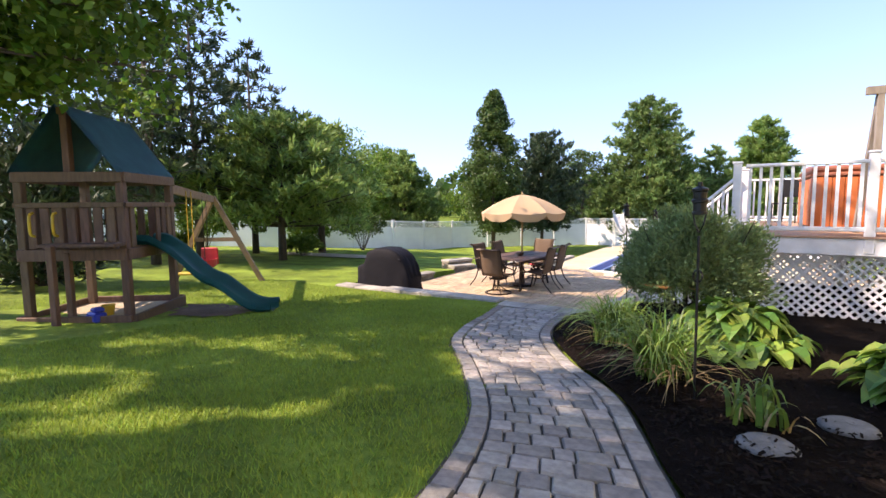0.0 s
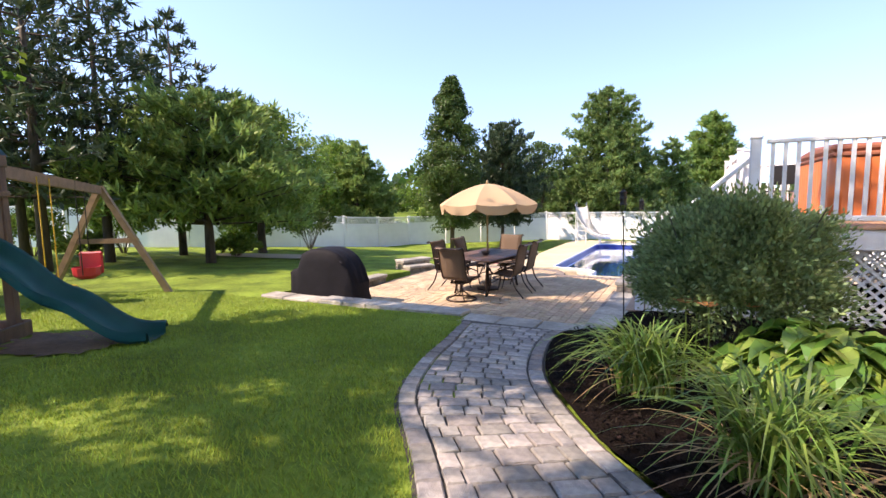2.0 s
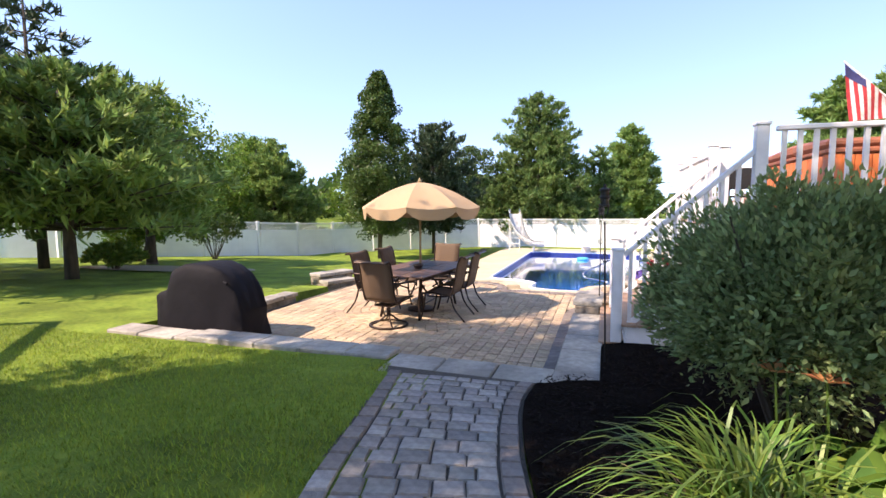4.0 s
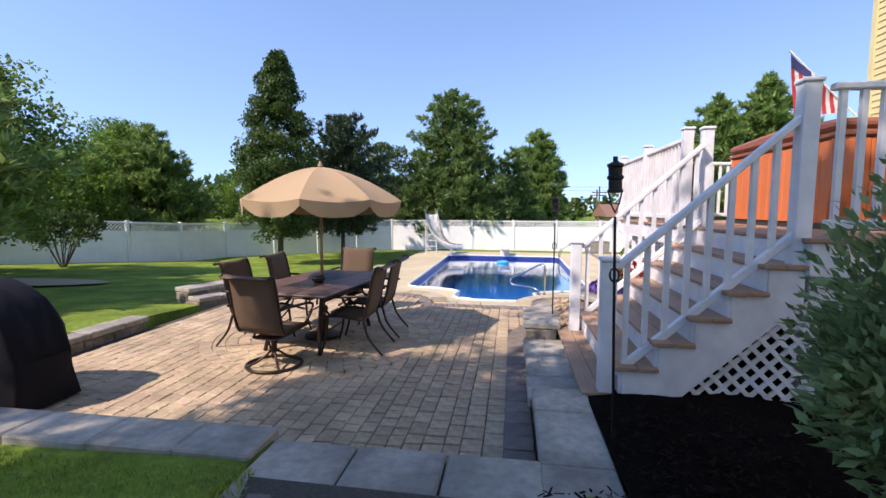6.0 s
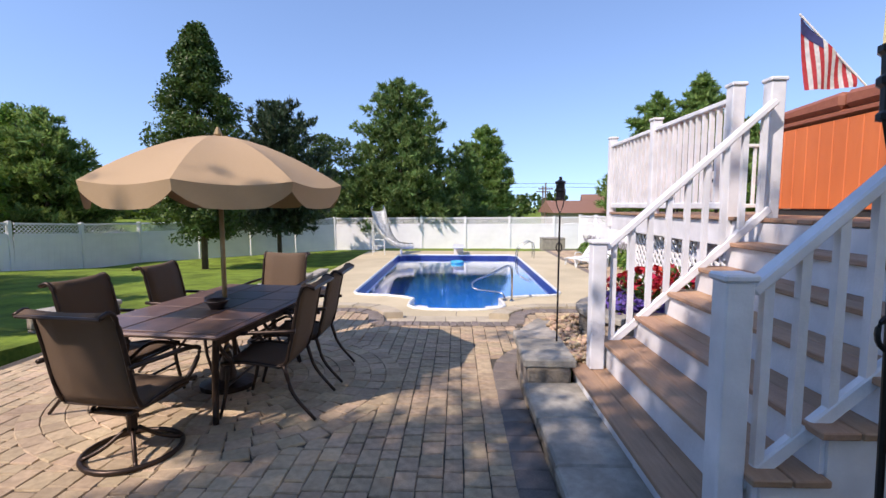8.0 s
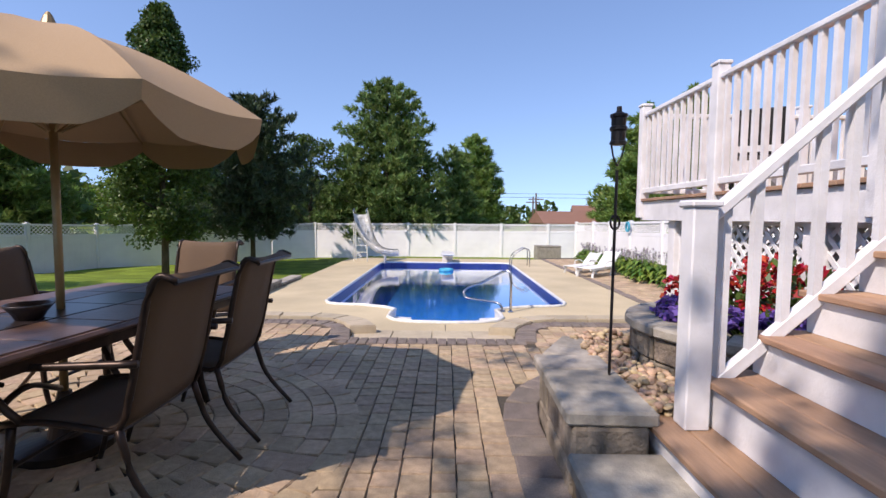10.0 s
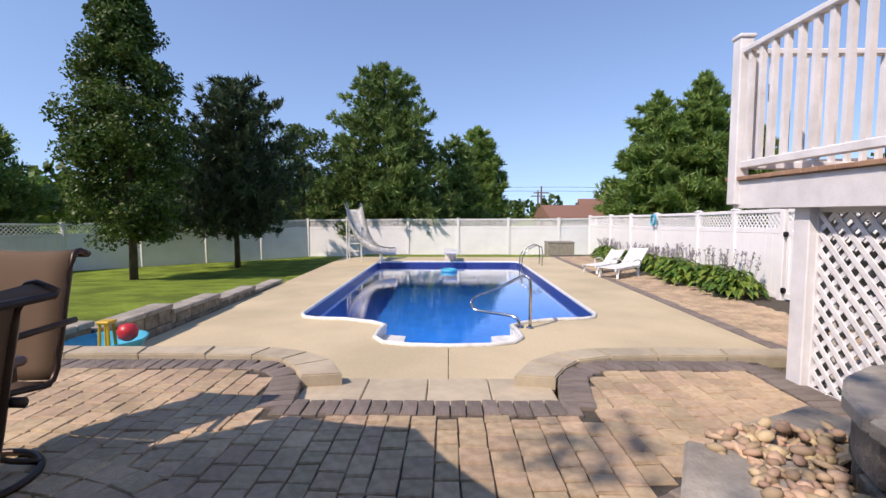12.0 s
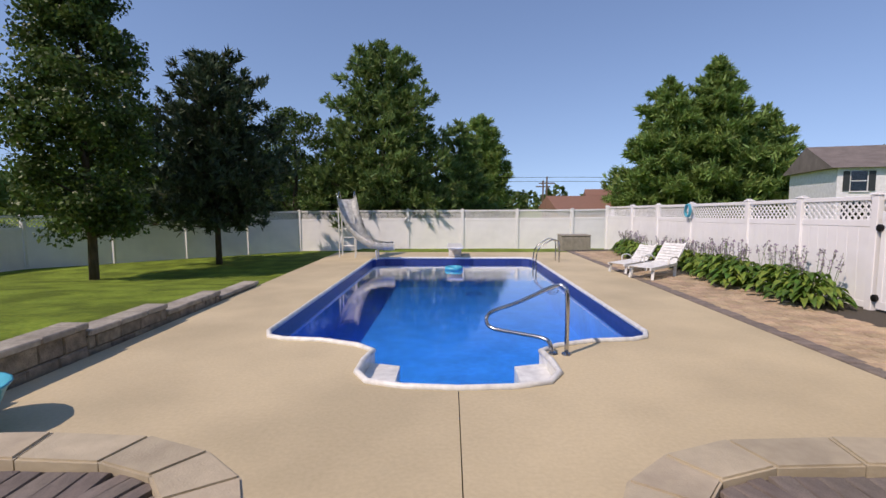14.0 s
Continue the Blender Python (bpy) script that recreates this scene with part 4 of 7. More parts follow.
for y in (SY0, SY1 - 0.035):
    prof = [(NOSE[1][0] + 0.022, 0.15)]
    for k in range(1, 6):
        prof += [(NOSE[k][0] + 0.022, NOSE[k][1] - 0.033), (NOSE[k + 1][0] + 0.022, NOSE[k][1] - 0.033)]
    prof += [(NOSE[6][0] + 0.02, 1.0), (NOSE[2][0], 0.15)]
    bm = bmesh.new()
    a = [bm.verts.new((x, y, z)) for x, z in prof]
    c = [bm.verts.new((x, y + 0.035, z)) for x, z in prof]
    for i in range(len(prof)):
        j = (i + 1) % len(prof)
        bm.faces.new((a[i], a[j], c[j], c[i]))
    bm.faces.new(a[::-1])
    bm.faces.new(c)
    bmesh.ops.recalc_face_normals(bm, faces=bm.faces[:])
    part("stringer", bm, M["paint"], stairs)
for y in (8.79, 10.52):
    rail_post(stairs, -1.66, y, 0.31, 1.28, 0.105)
rail_post(stairs, -0.36, 10.66, 1.2, 2.47)
for y in (8.79, 10.55):
    rail_bay(stairs, (-1.6, y), (-0.42, y), 0.31, 1.38, 0.9, 0.125, 0.13)


def lattice_panel(name, m, w_, h, label, frame_w=0.07, tri=None, step=0.115, lath=0.032):
    """White lattice in a frame."""
    t_ = thing(name, label, "lattice", m, kind="structure")
    bm = bmesh.new()
    lattice(bm, w_, 0, h, step, lath, 0.01)
    if tri is not None:
        bmesh.ops.bisect_plane(bm, geom=bm.verts[:] + bm.edges[:] + bm.faces[:], plane_co=tri[0], plane_no=tri[1], clear_outer=True)
    part("laths", bm, M["paint"], t_)
    if tri is None:
        for q in ((0, w_, -frame_w * 0.5, 0), (0, w_, h, h + frame_w * 0.5), (-frame_w, 0, 0, h), (w_, w_ + frame_w, 0, h)):
            bm = bmesh.new()
            box(bm, q[0], q[1], -0.015, 0.015, q[2], q[3])
            part("frame_board", bm, M["paint"], t_)
    return t_


lattice_panel("lattice_south", pose(-0.28, 8.86, 0.3), 1.62, 0.86, "white diagonal lattice under the deck edge")
lattice_panel("lattice_south", pose(1.5, 8.86, 0.3), 1.62, 0.86, "white diagonal lattice under the deck edge")
lattice_panel("lattice_stairs", pose(-1.34, 8.775, 0.28), 1.05, 0.9, "white diagonal lattice beneath the stairs", tri=((0, 0, -0.02), (-0.645, 0, 0.764)))
lattice_panel("lattice_west", pose(-0.3, 13.42, 0.0, 0, 0, -90), 2.7, 1.16, "white diagonal lattice under the deck by the planter")
lattice_panel("lattice_north", pose(-0.2, 13.46, 0.0), 3.2, 1.16, "white diagonal lattice under the deck")

# ---- house ----
house = thing("house", "house with pale yellow clapboard siding beside the deck", "house", kind="structure")
z = 0.2
while z < 6.6:
    bm = bmesh.new()
    prism(bm, [(3.3, -4.0), (12, -4.0), (12, 14.05), (3.3, 14.05)], z, z + 0.1)
    for v in bm.verts:
        if v.co.z < z + 0.01:
            v.co.x += -0.014 if v.co.x < 5 else 0
            v.co.y += 0.014 if v.co.y > 5 else 0
    part("clapboard", bm, M["siding"], house)
    z += 0.1015
for y in (14.07, ):
    bm = bmesh.new()
    box(bm, 3.27, 3.38, y - 0.1, y + 0.015, 0.2, 6.6, 0.004)
    part("corner_board", bm, M["siding"], house)
bm = bmesh.new()
prism(bm, [(2.9, -4.4), (12.4, -4.4), (12.4, 14.5), (2.9, 14.5)], 6.62, lambda x, y: 6.75)
part("eave", bm, M["paint"], house)
bm = bmesh.new()
vs = [bm.verts.new(p) for p in ((2.9, -4.4, 6.75), (12.4, -4.4, 6.75), (12.4, 14.5, 6.75), (2.9, 14.5, 6.75), (7.6, -4.4, 9.0), (7.6, 14.5, 9.0))]
for q in ((0, 4, 5, 3), (1, 2, 5, 4), (0, 1, 4), (2, 3, 5)):
    bm.faces.new([vs[i] for i in q])
part("roof", bm, M["roof"], house)

# ---- patio furniture ----
def strip_mesh(bm, left, right, thick=0.006):
    """A cloth sheet between two side lines."""
    rows_ = [[bm.verts.new(Vector(a).lerp(Vector(b), u)) for u in (0, 0.25, 0.5, 0.75, 1)] for a, b in zip(left, right)]
    for row in rows_:
        for k, v in enumerate(row):
            v.co.z -= 0.012 * math.sin(math.pi * k / 4)
    for p, q in zip(rows_, rows_[1:]):
        for k in range(4):
            bm.faces.new((p[k], p[k + 1], q[k + 1], q[k]))
    bmesh.ops.recalc_face_normals(bm, faces=bm.faces[:])
    bmesh.ops.solidify(bm, geom=bm.faces[:], thickness=thick)
    return bm


def patio_chair(m, swivel, label):
    """A sling chair that faces +y; its back is at -y."""
    t = thing("patio_chair", label, "chair", m, "chairs round the patio table")
    W2 = 0.26
    seat = [(0, 0.25, 0.41), (0, 0.1, 0.425), (0, -0.08, 0.405), (0, -0.2, 0.4)]
    back_ = [(0, -0.2, 0.4), (0, -0.25, 0.55), (0, -0.29, 0.75), (0, -0.33, 0.92), (0, -0.37, 0.975), (0, -0.43, 0.955)]
    for sgn in (-1, 1):
        bm = bmesh.new()
        tube(bm, smooth_curve([(sgn * W2, y, z) for _, y, z in seat + back_[1:]], 22), 0.014, 8)
        part("side_frame", bm, M["bronze"], t, smooth=True)
        bm = bmesh.new()
        tube(bm, smooth_curve([(sgn * (W2 + 0.035), -0.3, 0.66), (sgn * (W2 + 0.05), -0.1, 0.655), (sgn * (W2 + 0.05), 0.14, 0.64), (sgn * (W2 + 0.04), 0.25, 0.6), (sgn * (W2 + 0.02), 0.22, 0.5), (sgn * W2, 0.16, 0.42)], 18), 0.015, 8)
        part("armrest", bm, M["bronze"], t, smooth=True)
    bm = bmesh.new()
    strip_mesh(bm, [(-W2 + 0.012, y, z) for _, y, z in seat], [(W2 - 0.012, y, z) for _, y, z in seat])
    part("seat", bm, M["sling"], t, "woven tan sling seat", smooth=True)
    bm = bmesh.new()
    pts = smooth_curve(back_, 14)
    strip_mesh(bm, [(-W2 + 0.012, p.y, p.z + 0.005) for p in pts], [(W2 - 0.012, p.y, p.z + 0.005) for p in pts])
    part("backrest", bm, M["sling"], t, "woven tan sling back with a rolled top", smooth=True)
    for y, z in ((0.245, 0.395), (-0.19, 0.385), (-0.425, 0.95)):
        bm = bmesh.new()
        tube(bm, [(-W2, y, z), (W2, y, z)], 0.011, 6)
        part("crossbar", bm, M["bronze"], t)
    if swivel:
        bm = bmesh.new()
        tube(bm, [(0.27 * math.cos(k * math.pi / 14), 0.27 * math.sin(k * math.pi / 14), 0.018) for k in range(28)], 0.017, 8, closed=True)
        part("ring_base", bm, M["bronze"], t, smooth=True)
        for k in range(4):
            a = k * math.pi / 2 + 0.78
            bm = bmesh.new()
            tube(bm, smooth_curve([(0.27 * math.cos(a), 0.27 * math.sin(a), 0.025), (0.15 * math.cos(a), 0.15 * math.sin(a), 0.07), (0.03 * math.cos(a), 0.03 * math.sin(a), 0.16)], 8), 0.013, 6)
            part("base_spoke", bm, M["bronze"], t, smooth=True)
        bm = bmesh.new()
        tube(bm, [(0, 0, 0.14), (0, 0, 0.3)], 0.03, 10)
        box(bm, -0.13, 0.13, -0.15, 0.15, 0.3, 0.33, 0.008)
        part("swivel_plate", bm, M["bronze"], t)
        for sgn in (-1, 1):
            bm = bmesh.new()
            tube(bm, smooth_curve([(sgn * 0.12, -0.16, 0.32), (sgn * 0.2, 0.0, 0.36), (sgn * W2, 0.18, 0.4)], 8), 0.012, 6)
            part("spring_arm", bm, M["bronze"], t, smooth=True)
    else:
        for sgn in (-1, 1):
            for name_, y0, y1 in (("front_leg", 0.2, 0.27), ("back_leg", -0.2, -0.42)):
                bm = bmesh.new()
                tube(bm, smooth_curve([(sgn * W2, y0, 0.4), (sgn * (W2 + 0.01), y0 + (y1 - y0) * 0.3, 0.2), (sgn * (W2 + 0.01), y1, 0.012)], 9), 0.016, 8, 0.012)
                part(name_, bm, M["bronze"], t, smooth=True)
        bm = bmesh.new()
        tube(bm, [(-W2, 0.225, 0.24), (W2, 0.225, 0.24)], 0.01, 6)
        part("stretcher", bm, M["bronze"], t)
    return t


base_chair = patio_chair(pose(-4.13, 10.48, 0, 0, 0, 90), False, "bronze patio chair with tan sling beside the table")
for x, y, a in ((-4.12, 11.2, 91), (-5.26, 10.5, -93), (-5.2, 11.4, -90)):
    copy_thing(base_chair, pose(x, y, 0, 0, 0, a))
swivel_chair = patio_chair(pose(-4.72, 9.76, 0, 0, 0, -8), True, "bronze swivel patio chair with tan sling and ring base")
copy_thing(swivel_chair, pose(-4.78, 12.2, 0, 0, 0, 174))

table = thing("patio_table", "rectangular brown tile patio table with bronze legs", "table", pose(-4.66, 10.85, 0, 0, 0, -6))
bm = bmesh.new()
box(bm, -0.55, 0.55, -0.95, 0.95, 0.685, 0.715, 0.012)
part("tabletop", bm, M["tabletop"], table)
for x in (-1, 0, 1):
    for k in range(5):
        if x == 0 and k in (1, 2, 3):
            continue
        bm = bmesh.new()
        box(bm, x * 0.35 - 0.168, x * 0.35 + 0.168, -0.9 + k * 0.36, -0.9 + k * 0.36 + 0.352, 0.714, 0.721, 0.003)
        part("tile", bm, M["tabletop"], table)
for k in (1, 2, 3):
    bm = bmesh.new()
    box(bm, -0.168, 0.168, -0.9 + k * 0.36, -0.9 + k * 0.36 + 0.352, 0.714, 0.721, 0.003)
    part("dark_tile", bm, M["tabletop_dark"], table, "dark inlaid tile")
for sx in (-1, 1):
    bm = bmesh.new()
    box(bm, sx * 0.52 - 0.012, sx * 0.52 + 0.012, -0.92, 0.92, 0.64, 0.684)
    part("apron", bm, M["bronze"], table)
    for sy in (-1, 1):
        bm = bmesh.new()
        tube(bm, smooth_curve([(sx * 0.4, sy * 0.72, 0.68), (sx * 0.34, sy * 0.66, 0.4), (sx * 0.32, sy * 0.64, 0.2), (sx * 0.34, sy * 0.68, 0.0)], 12), 0.026, 8, 0.022)
        part("leg", bm, M["bronze"], table, smooth=True)
        bm = bmesh.new()
        tube(bm, smooth_curve([(sx * 0.34, sy * 0.66, 0.42), (sx * 0.3, sy * 0.45, 0.5), (sx * 0.15, sy * 0.15, 0.38)], 10), 0.013, 6)
        part("brace", bm, M["bronze"], table, smooth=True)

umbrella = thing("patio_umbrella", "open tan canvas market umbrella with scalloped valance", "umbrella", pose(-4.66, 10.87, 0, 0, 0, 10))
bm = bmesh.new()
tube(bm, [(0, 0, 0.02), (0, 0, 2.08)], 0.019, 10)
part("pole", bm, M["pole"], umbrella, smooth=True)
bm = bmesh.new()
spin(bm, [(0.22, 0), (0.22, 0.04), (0.08, 0.07), (0.03, 0.3), (0.026, 0.3)], 20)
part("base", bm, M["bronze"], umbrella)
UR, NS = 0.98, 8
for k in range(NS):
    a0, a1 = k * 2 * math.pi / NS, (k + 1) * 2 * math.pi / NS
    bm = bmesh.new()
    grid = []
    for i in range(9):
        u = i / 8
        row = []
        for j in range(9):
            v = j / 8
            p0 = Vector((math.cos(a0), math.sin(a0), 0)) * UR * u
            p1 = Vector((math.cos(a1), math.sin(a1), 0)) * UR * u
            p = p0.lerp(p1, v)
            p.z = 2.1 - 0.4 * u ** 1.65 - 0.035 * u * math.sin(math.pi * v)
            row.append(bm.verts.new(p))
        grid.append(row)
    for p, q in zip(grid, grid[1:]):
        for j in range(8):
            bm.faces.new((p[j], p[j + 1], q[j + 1], q[j]))
    bmesh.ops.remove_doubles(bm, verts=bm.verts[:], dist=0.0005)
    part("canopy_panel", bm, M["canvas"], umbrella, smooth=True)
    bm = bmesh.new()
    p0, p1 = Vector((math.cos(a0), math.sin(a0), 0)) * UR, Vector((math.cos(a1), math.sin(a1), 0)) * UR
    top, low = [], []
    for j in range(13):
        v = j / 12
        p = p0.lerp(p1, v)
        z0 = 1.7 - 0.035 * math.sin(math.pi * v)
        top.append(bm.verts.new((p.x, p.y, z0)))
        drop = 0.16 * (0.45 + 0.55 * min(1, 4 * v, 4 * (1 - v)) ** 0.7)
        low.append(bm.verts.new((p.x * 0.985, p.y * 0.985, z0 - drop)))
    for j in range(12):
        bm.faces.new((top[j], top[j + 1], low[j + 1], low[j]))
    part("valance", bm, M["canvas"], umbrella, smooth=True)
    bm = bmesh.new()
    d = Vector((math.cos(a0), math.sin(a0), 0))
    tube(bm, [d * 0.03 + Vector((0, 0, 2.06)), d * UR * 0.55 + Vector((0, 0, 1.9)), d * UR * 0.98 + Vector((0, 0, 1.685))], 0.008, 5)
    part("rib", bm, M["pole"], umbrella)
    bm = bmesh.new()
    tube(bm, [d * 0.03 + Vector((0, 0, 1.6)), d * UR * 0.52 + Vector((0, 0, 1.9))], 0.006, 5)
    part("strut", bm, M["pole"], umbrella)
bm = bmesh.new()
spin(bm, [(0.02, 2.08), (0.035, 2.11), (0.02, 2.15), (0.008, 2.17)], 10)
part("finial", bm, M["pole"], umbrella)
pot = thing("table_planter", "small dark bowl round the umbrella pole on the table", "bowl", pose(-4.6, 10.62, 0.722))
bm = bmesh.new()
spin(bm, [(0.05, 0), (0.085, 0.07), (0.095, 0.07), (0.09, 0.06), (0.05, 0.012)], 16)
part("bowl", bm, M["tabletop_dark"], pot, smooth=True)

grill = thing("covered_grill", "barbecue grill under a black fabric cover on the patio", "grill", pose(-6.66, 8.5, 0, 0, 0, 4) @ Matrix.Diagonal((0.81, 1, 1.0, 1)))
bm = bmesh.new()
secs = [(-0.78, 0.28, 0.62), (-0.62, 0.3, 0.66), (-0.5, 0.31, 0.9), (-0.2, 0.32, 1.0), (0.15, 0.32, 1.0), (0.4, 0.31, 0.94), (0.56, 0.3, 0.84), (0.7, 0.28, 0.66), (0.8, 0.25, 0.42)]
rings = []
for sx, d, h in secs:
    ring = []
    for k in range(14):
        u = k / 13
        ang = math.pi * u
        y = -d * math.cos(ang) * (1.12 if u in (0, 1) else 1)
        z = h * min(1, math.sin(ang) * 1.9) ** 0.6 if 0 < u < 1 else 0.02
        ring.append(bm.verts.new((sx * (1.03 if z < 0.1 else 1) + 0.02 * math.sin(k * 2.1 + sx * 7), y + 0.018 * math.sin(sx * 21 + k), max(z, 0.02))))
    rings.append(ring)
for p, q in zip(rings, rings[1:]):
    for k in range(13):
        bm.faces.new((p[k], p[k + 1], q[k + 1], q[k]))
bm.faces.new(rings[0][::-1])
bm.faces.new(rings[-1])
bmesh.ops.subdivide_edges(bm, edges=bm.edges[:], cuts=1, use_grid_fill=True, smooth=0.4)
for v in bm.verts:
    v.co.y += 0.014 * noise.noise((v.co.x * 7, v.co.z * 1.5, 3))
    v.co.x += 0.012 * noise.noise((v.co.y * 7, v.co.z * 2, 8))
bmesh.ops.recalc_face_normals(bm, faces=bm.faces[:])
part("cover", bm, M["cover"], grill, smooth=True)
bm = bmesh.new()
tube(bm, [(0.5, -0.28, 0.8), (0.58, -0.3, 0.78)], 0.014, 6)
part("cover_tab", bm, M["cover"], grill)


# ---- torches ----
def torch(m, height, label):
    t = thing("garden_torch", label, "torch", m, "garden torches")
    bm = bmesh.new()
    tube(bm, [(0, 0, -0.2), (0, 0, height - 0.32)], 0.008, 7)
    part("stake", bm, M["black"], t)
    z = height * 0.6
    bm = bmesh.new()
    tube(bm, [(0.024 * math.cos(k * math.pi / 8), 0, z + 0.036 * math.sin(k * math.pi / 8)) for k in range(16)], 0.006, 5, closed=True)
    part("scroll", bm, M["black"], t)
    for s_ in (-1, 1):
        bm = bmesh.new()
        tube(bm, [(0, 0, height - 0.3), (s_ * 0.022, 0, height - 0.25), (s_ * 0.034, 0, height - 0.19)], 0.005, 5)
        part("fork", bm, M["black"], t)
    bm = bmesh.new()
    spin(bm, [(0.026, height - 0.195), (0.042, height - 0.19), (0.042, height - 0.178), (0.036, height - 0.172), (0.036, height - 0.125), (0.044, height - 0.118), (0.044, height - 0.105), (0.036, height - 0.098), (0.037, height - 0.06), (0.044, height - 0.052), (0.044, height - 0.04), (0.03, height - 0.034), (0.014, height - 0.026), (0.012, height), (0.004, height)], 14)
    part("oil_can", bm, M["black"], t)
    return t


torch(pose(-0.54, 3.88, 0.62, 1.0, -0.5), 1.4, "black metal garden torch on a thin stake in mulch")
torch(pose(-1.76, 8.0, 0.3, 0, -1.5), 1.6, "black metal garden torch beside the stairs")
torch(pose(-1.85, 11.0, 0.3, 0.8, 0), 1.47, "black metal garden torch among river pebbles")

# ---- stone planter ----
planter = thing("stone_planter", "round planter of stacked stone blocks with flowers", "planter", pose(-0.86, 11.42, 0.03), kind="structure")
PR = 0.68
for c in range(3):
    n = 13
    for k in range(n):
        a0, a1 = (k + 0.5 * (c % 2)) * 2 * math.pi / n + 0.012, (k + 1 + 0.5 * (c % 2)) * 2 * math.pi / n - 0.012
        ring = [(math.cos(a) * r0, math.sin(a) * r0) for r0, aa in ((PR - rng.uniform(0, 0.015), (a0, (a0 + a1) / 2, a1)), (PR - 0.2, (a1, a0))) for a in aa]
        bm = bmesh.new()
        prism(bm, ring, 0.05 + c * 0.147, 0.05 + (c + 1) * 0.147 - 0.006)
        bmesh.ops.bevel(bm, geom=bm.edges[:], offset=0.012, segments=1, affect="EDGES")
        part("block", bm, M["block"], planter)
n = 11
for k in range(n):
    a0, a1 = k * 2 * math.pi / n + 0.01, (k + 1) * 2 * math.pi / n - 0.01
    ring = [(math.cos(a) * r0, math.sin(a) * r0) for r0, aa in ((PR + 0.03, (a0, (a0 + a1) / 2, a1)), (PR - 0.22, (a1, a0))) for a in aa]
    bm = bmesh.new()
    prism(bm, ring, 0.492, 0.556)
    bmesh.ops.bevel(bm, geom=bm.edges[:], offset=0.012, segments=1, affect="EDGES")
    part("cap", bm, M["cap"], planter)
bm = bmesh.new()
spin(bm, [(PR - 0.21, 0.12), (PR - 0.21, 0.5), (0.3, 0.53), (0.05, 0.54)], 20)
part("soil", bm, M["mulch"], planter)


def flower_clump(name, label, x, y, z, rad, height, n, petal, seed):
    t = thing(name, label, "flowers", pose(x, y, z))
    r = np.random.RandomState(seed)
    N_ = n * 5
    d = r.normal(size=(N_, 3))
    d[:, 2] = np.abs(d[:, 2])
    d /= np.linalg.norm(d, axis=1)[:, None]
    P = d * np.array([rad, rad, height]) * r.uniform(0.35, 1, (N_, 1))
    quads("leaves", leaf_quads(r, P, 0.07, 0.035, 0, d), M["leaf_dark"], t)
    d = r.normal(size=(n, 3))
    d[:, 2] = np.abs(d[:, 2]) + 0.2
    d /= np.linalg.norm(d, axis=1)[:, None]
    P = np.repeat(d * np.array([rad, rad, height]) * r.uniform(0.85, 1.08, (n, 1)), 7, axis=0)
    quads("blossoms", leaf_quads(r, P + r.normal(size=P.shape) * 0.012, 0.05, 0.04, 0, None), M[petal], t)
    return t




# ---- plants ----
def quads(name, V, mat_, parent=None, label="", kind=""):
    """A mesh of many loose quads from an array (n, 4, 3)."""
    V = np.asarray(V, dtype=np.float32)
    n = len(V)
    me = bpy.data.meshes.new(name)
    me.vertices.add(4 * n)
    me.vertices.foreach_set("co", V.reshape(-1))
    me.loops.add(4 * n)
    me.loops.foreach_set("vertex_index", np.arange(4 * n, dtype=np.int32))
    me.polygons.add(n)
    me.polygons.foreach_set("loop_start", np.arange(0, 4 * n, 4, dtype=np.int32))
    me.update(calc_edges=True)
    me.validate()
    me.materials.append(mat_)
    ob = new(name, me)
    if parent is not None:
        ob.parent = parent
    if label:
        ob["label"] = label
    if kind:
        ob["kind"] = kind
    return ob


def leaf_quads(r, centres, length, width, droop=0.0, direction=None, fold=0.25):
    """Diamond leaves at the centres, in random directions or along those given."""
    n = len(centres)
    if direction is None:
        d = r.normal(size=(n, 3))
        d[:, 2] -= droop
    else:
        d = direction + r.normal(size=(n, 3)) * 0.35
    d /= np.linalg.norm(d, axis=1)[:, None] + 1e-9
    o = r.normal(size=(n, 3)) * 0.6 + np.array([0, 0, 0.9])
    s = np.cross(d, o)
    s /= np.linalg.norm(s, axis=1)[:, None] + 1e-9
    k = r.uniform(0.6, 1.35, size=(n, 1))
    up = np.cross(s, d) * fold * width * k
    L, W = d * length * k / 2, s * width * k / 2
    return np.stack([centres - L, centres - W + up * 0.5 - L * 0.1, centres + L, centres + W + up * 0.5 - L * 0.1], axis=1)


def trunk_mesh(r, height, radius, lean=0.02, limbs=6, crown_r=1.5, crown_z=0.35, up=0.6):
    bm = bmesh.new()
    pts = [(lean * height * (k / 6) * r.uniform(-1, 1), lean * height * (k / 6) * r.uniform(-1, 1), height * k / 6) for k in range(7)]
    pts[0] = (0, 0, -0.15)
    tube(bm, [(0, 0, -0.15), (0, 0, 0.05)], radius * 1.5, 9, radius * 1.1)
    tube(bm, pts, radius * 1.1, 9, radius * 0.18)
    for i in range(limbs):
        z = height * (crown_z + (0.9 - crown_z) * i / max(limbs, 1))
        a = i * 2.4 + r.uniform(-0.4, 0.4)
        L = crown_r * (1.05 - 0.75 * i / max(limbs, 1)) * r.uniform(0.75, 1.0)
        d = Vector((math.cos(a), math.sin(a), up))
        p0 = Vector((0, 0, z))
        tube(bm, [p0, p0 + d * L * 0.4, p0 + d * L * 0.75 + Vector((0, 0, 0.05 * L)), p0 + d * L * 0.95], radius * 0.45 * (1 - 0.5 * i / max(limbs, 1)), 6, radius * 0.07)
    return bm


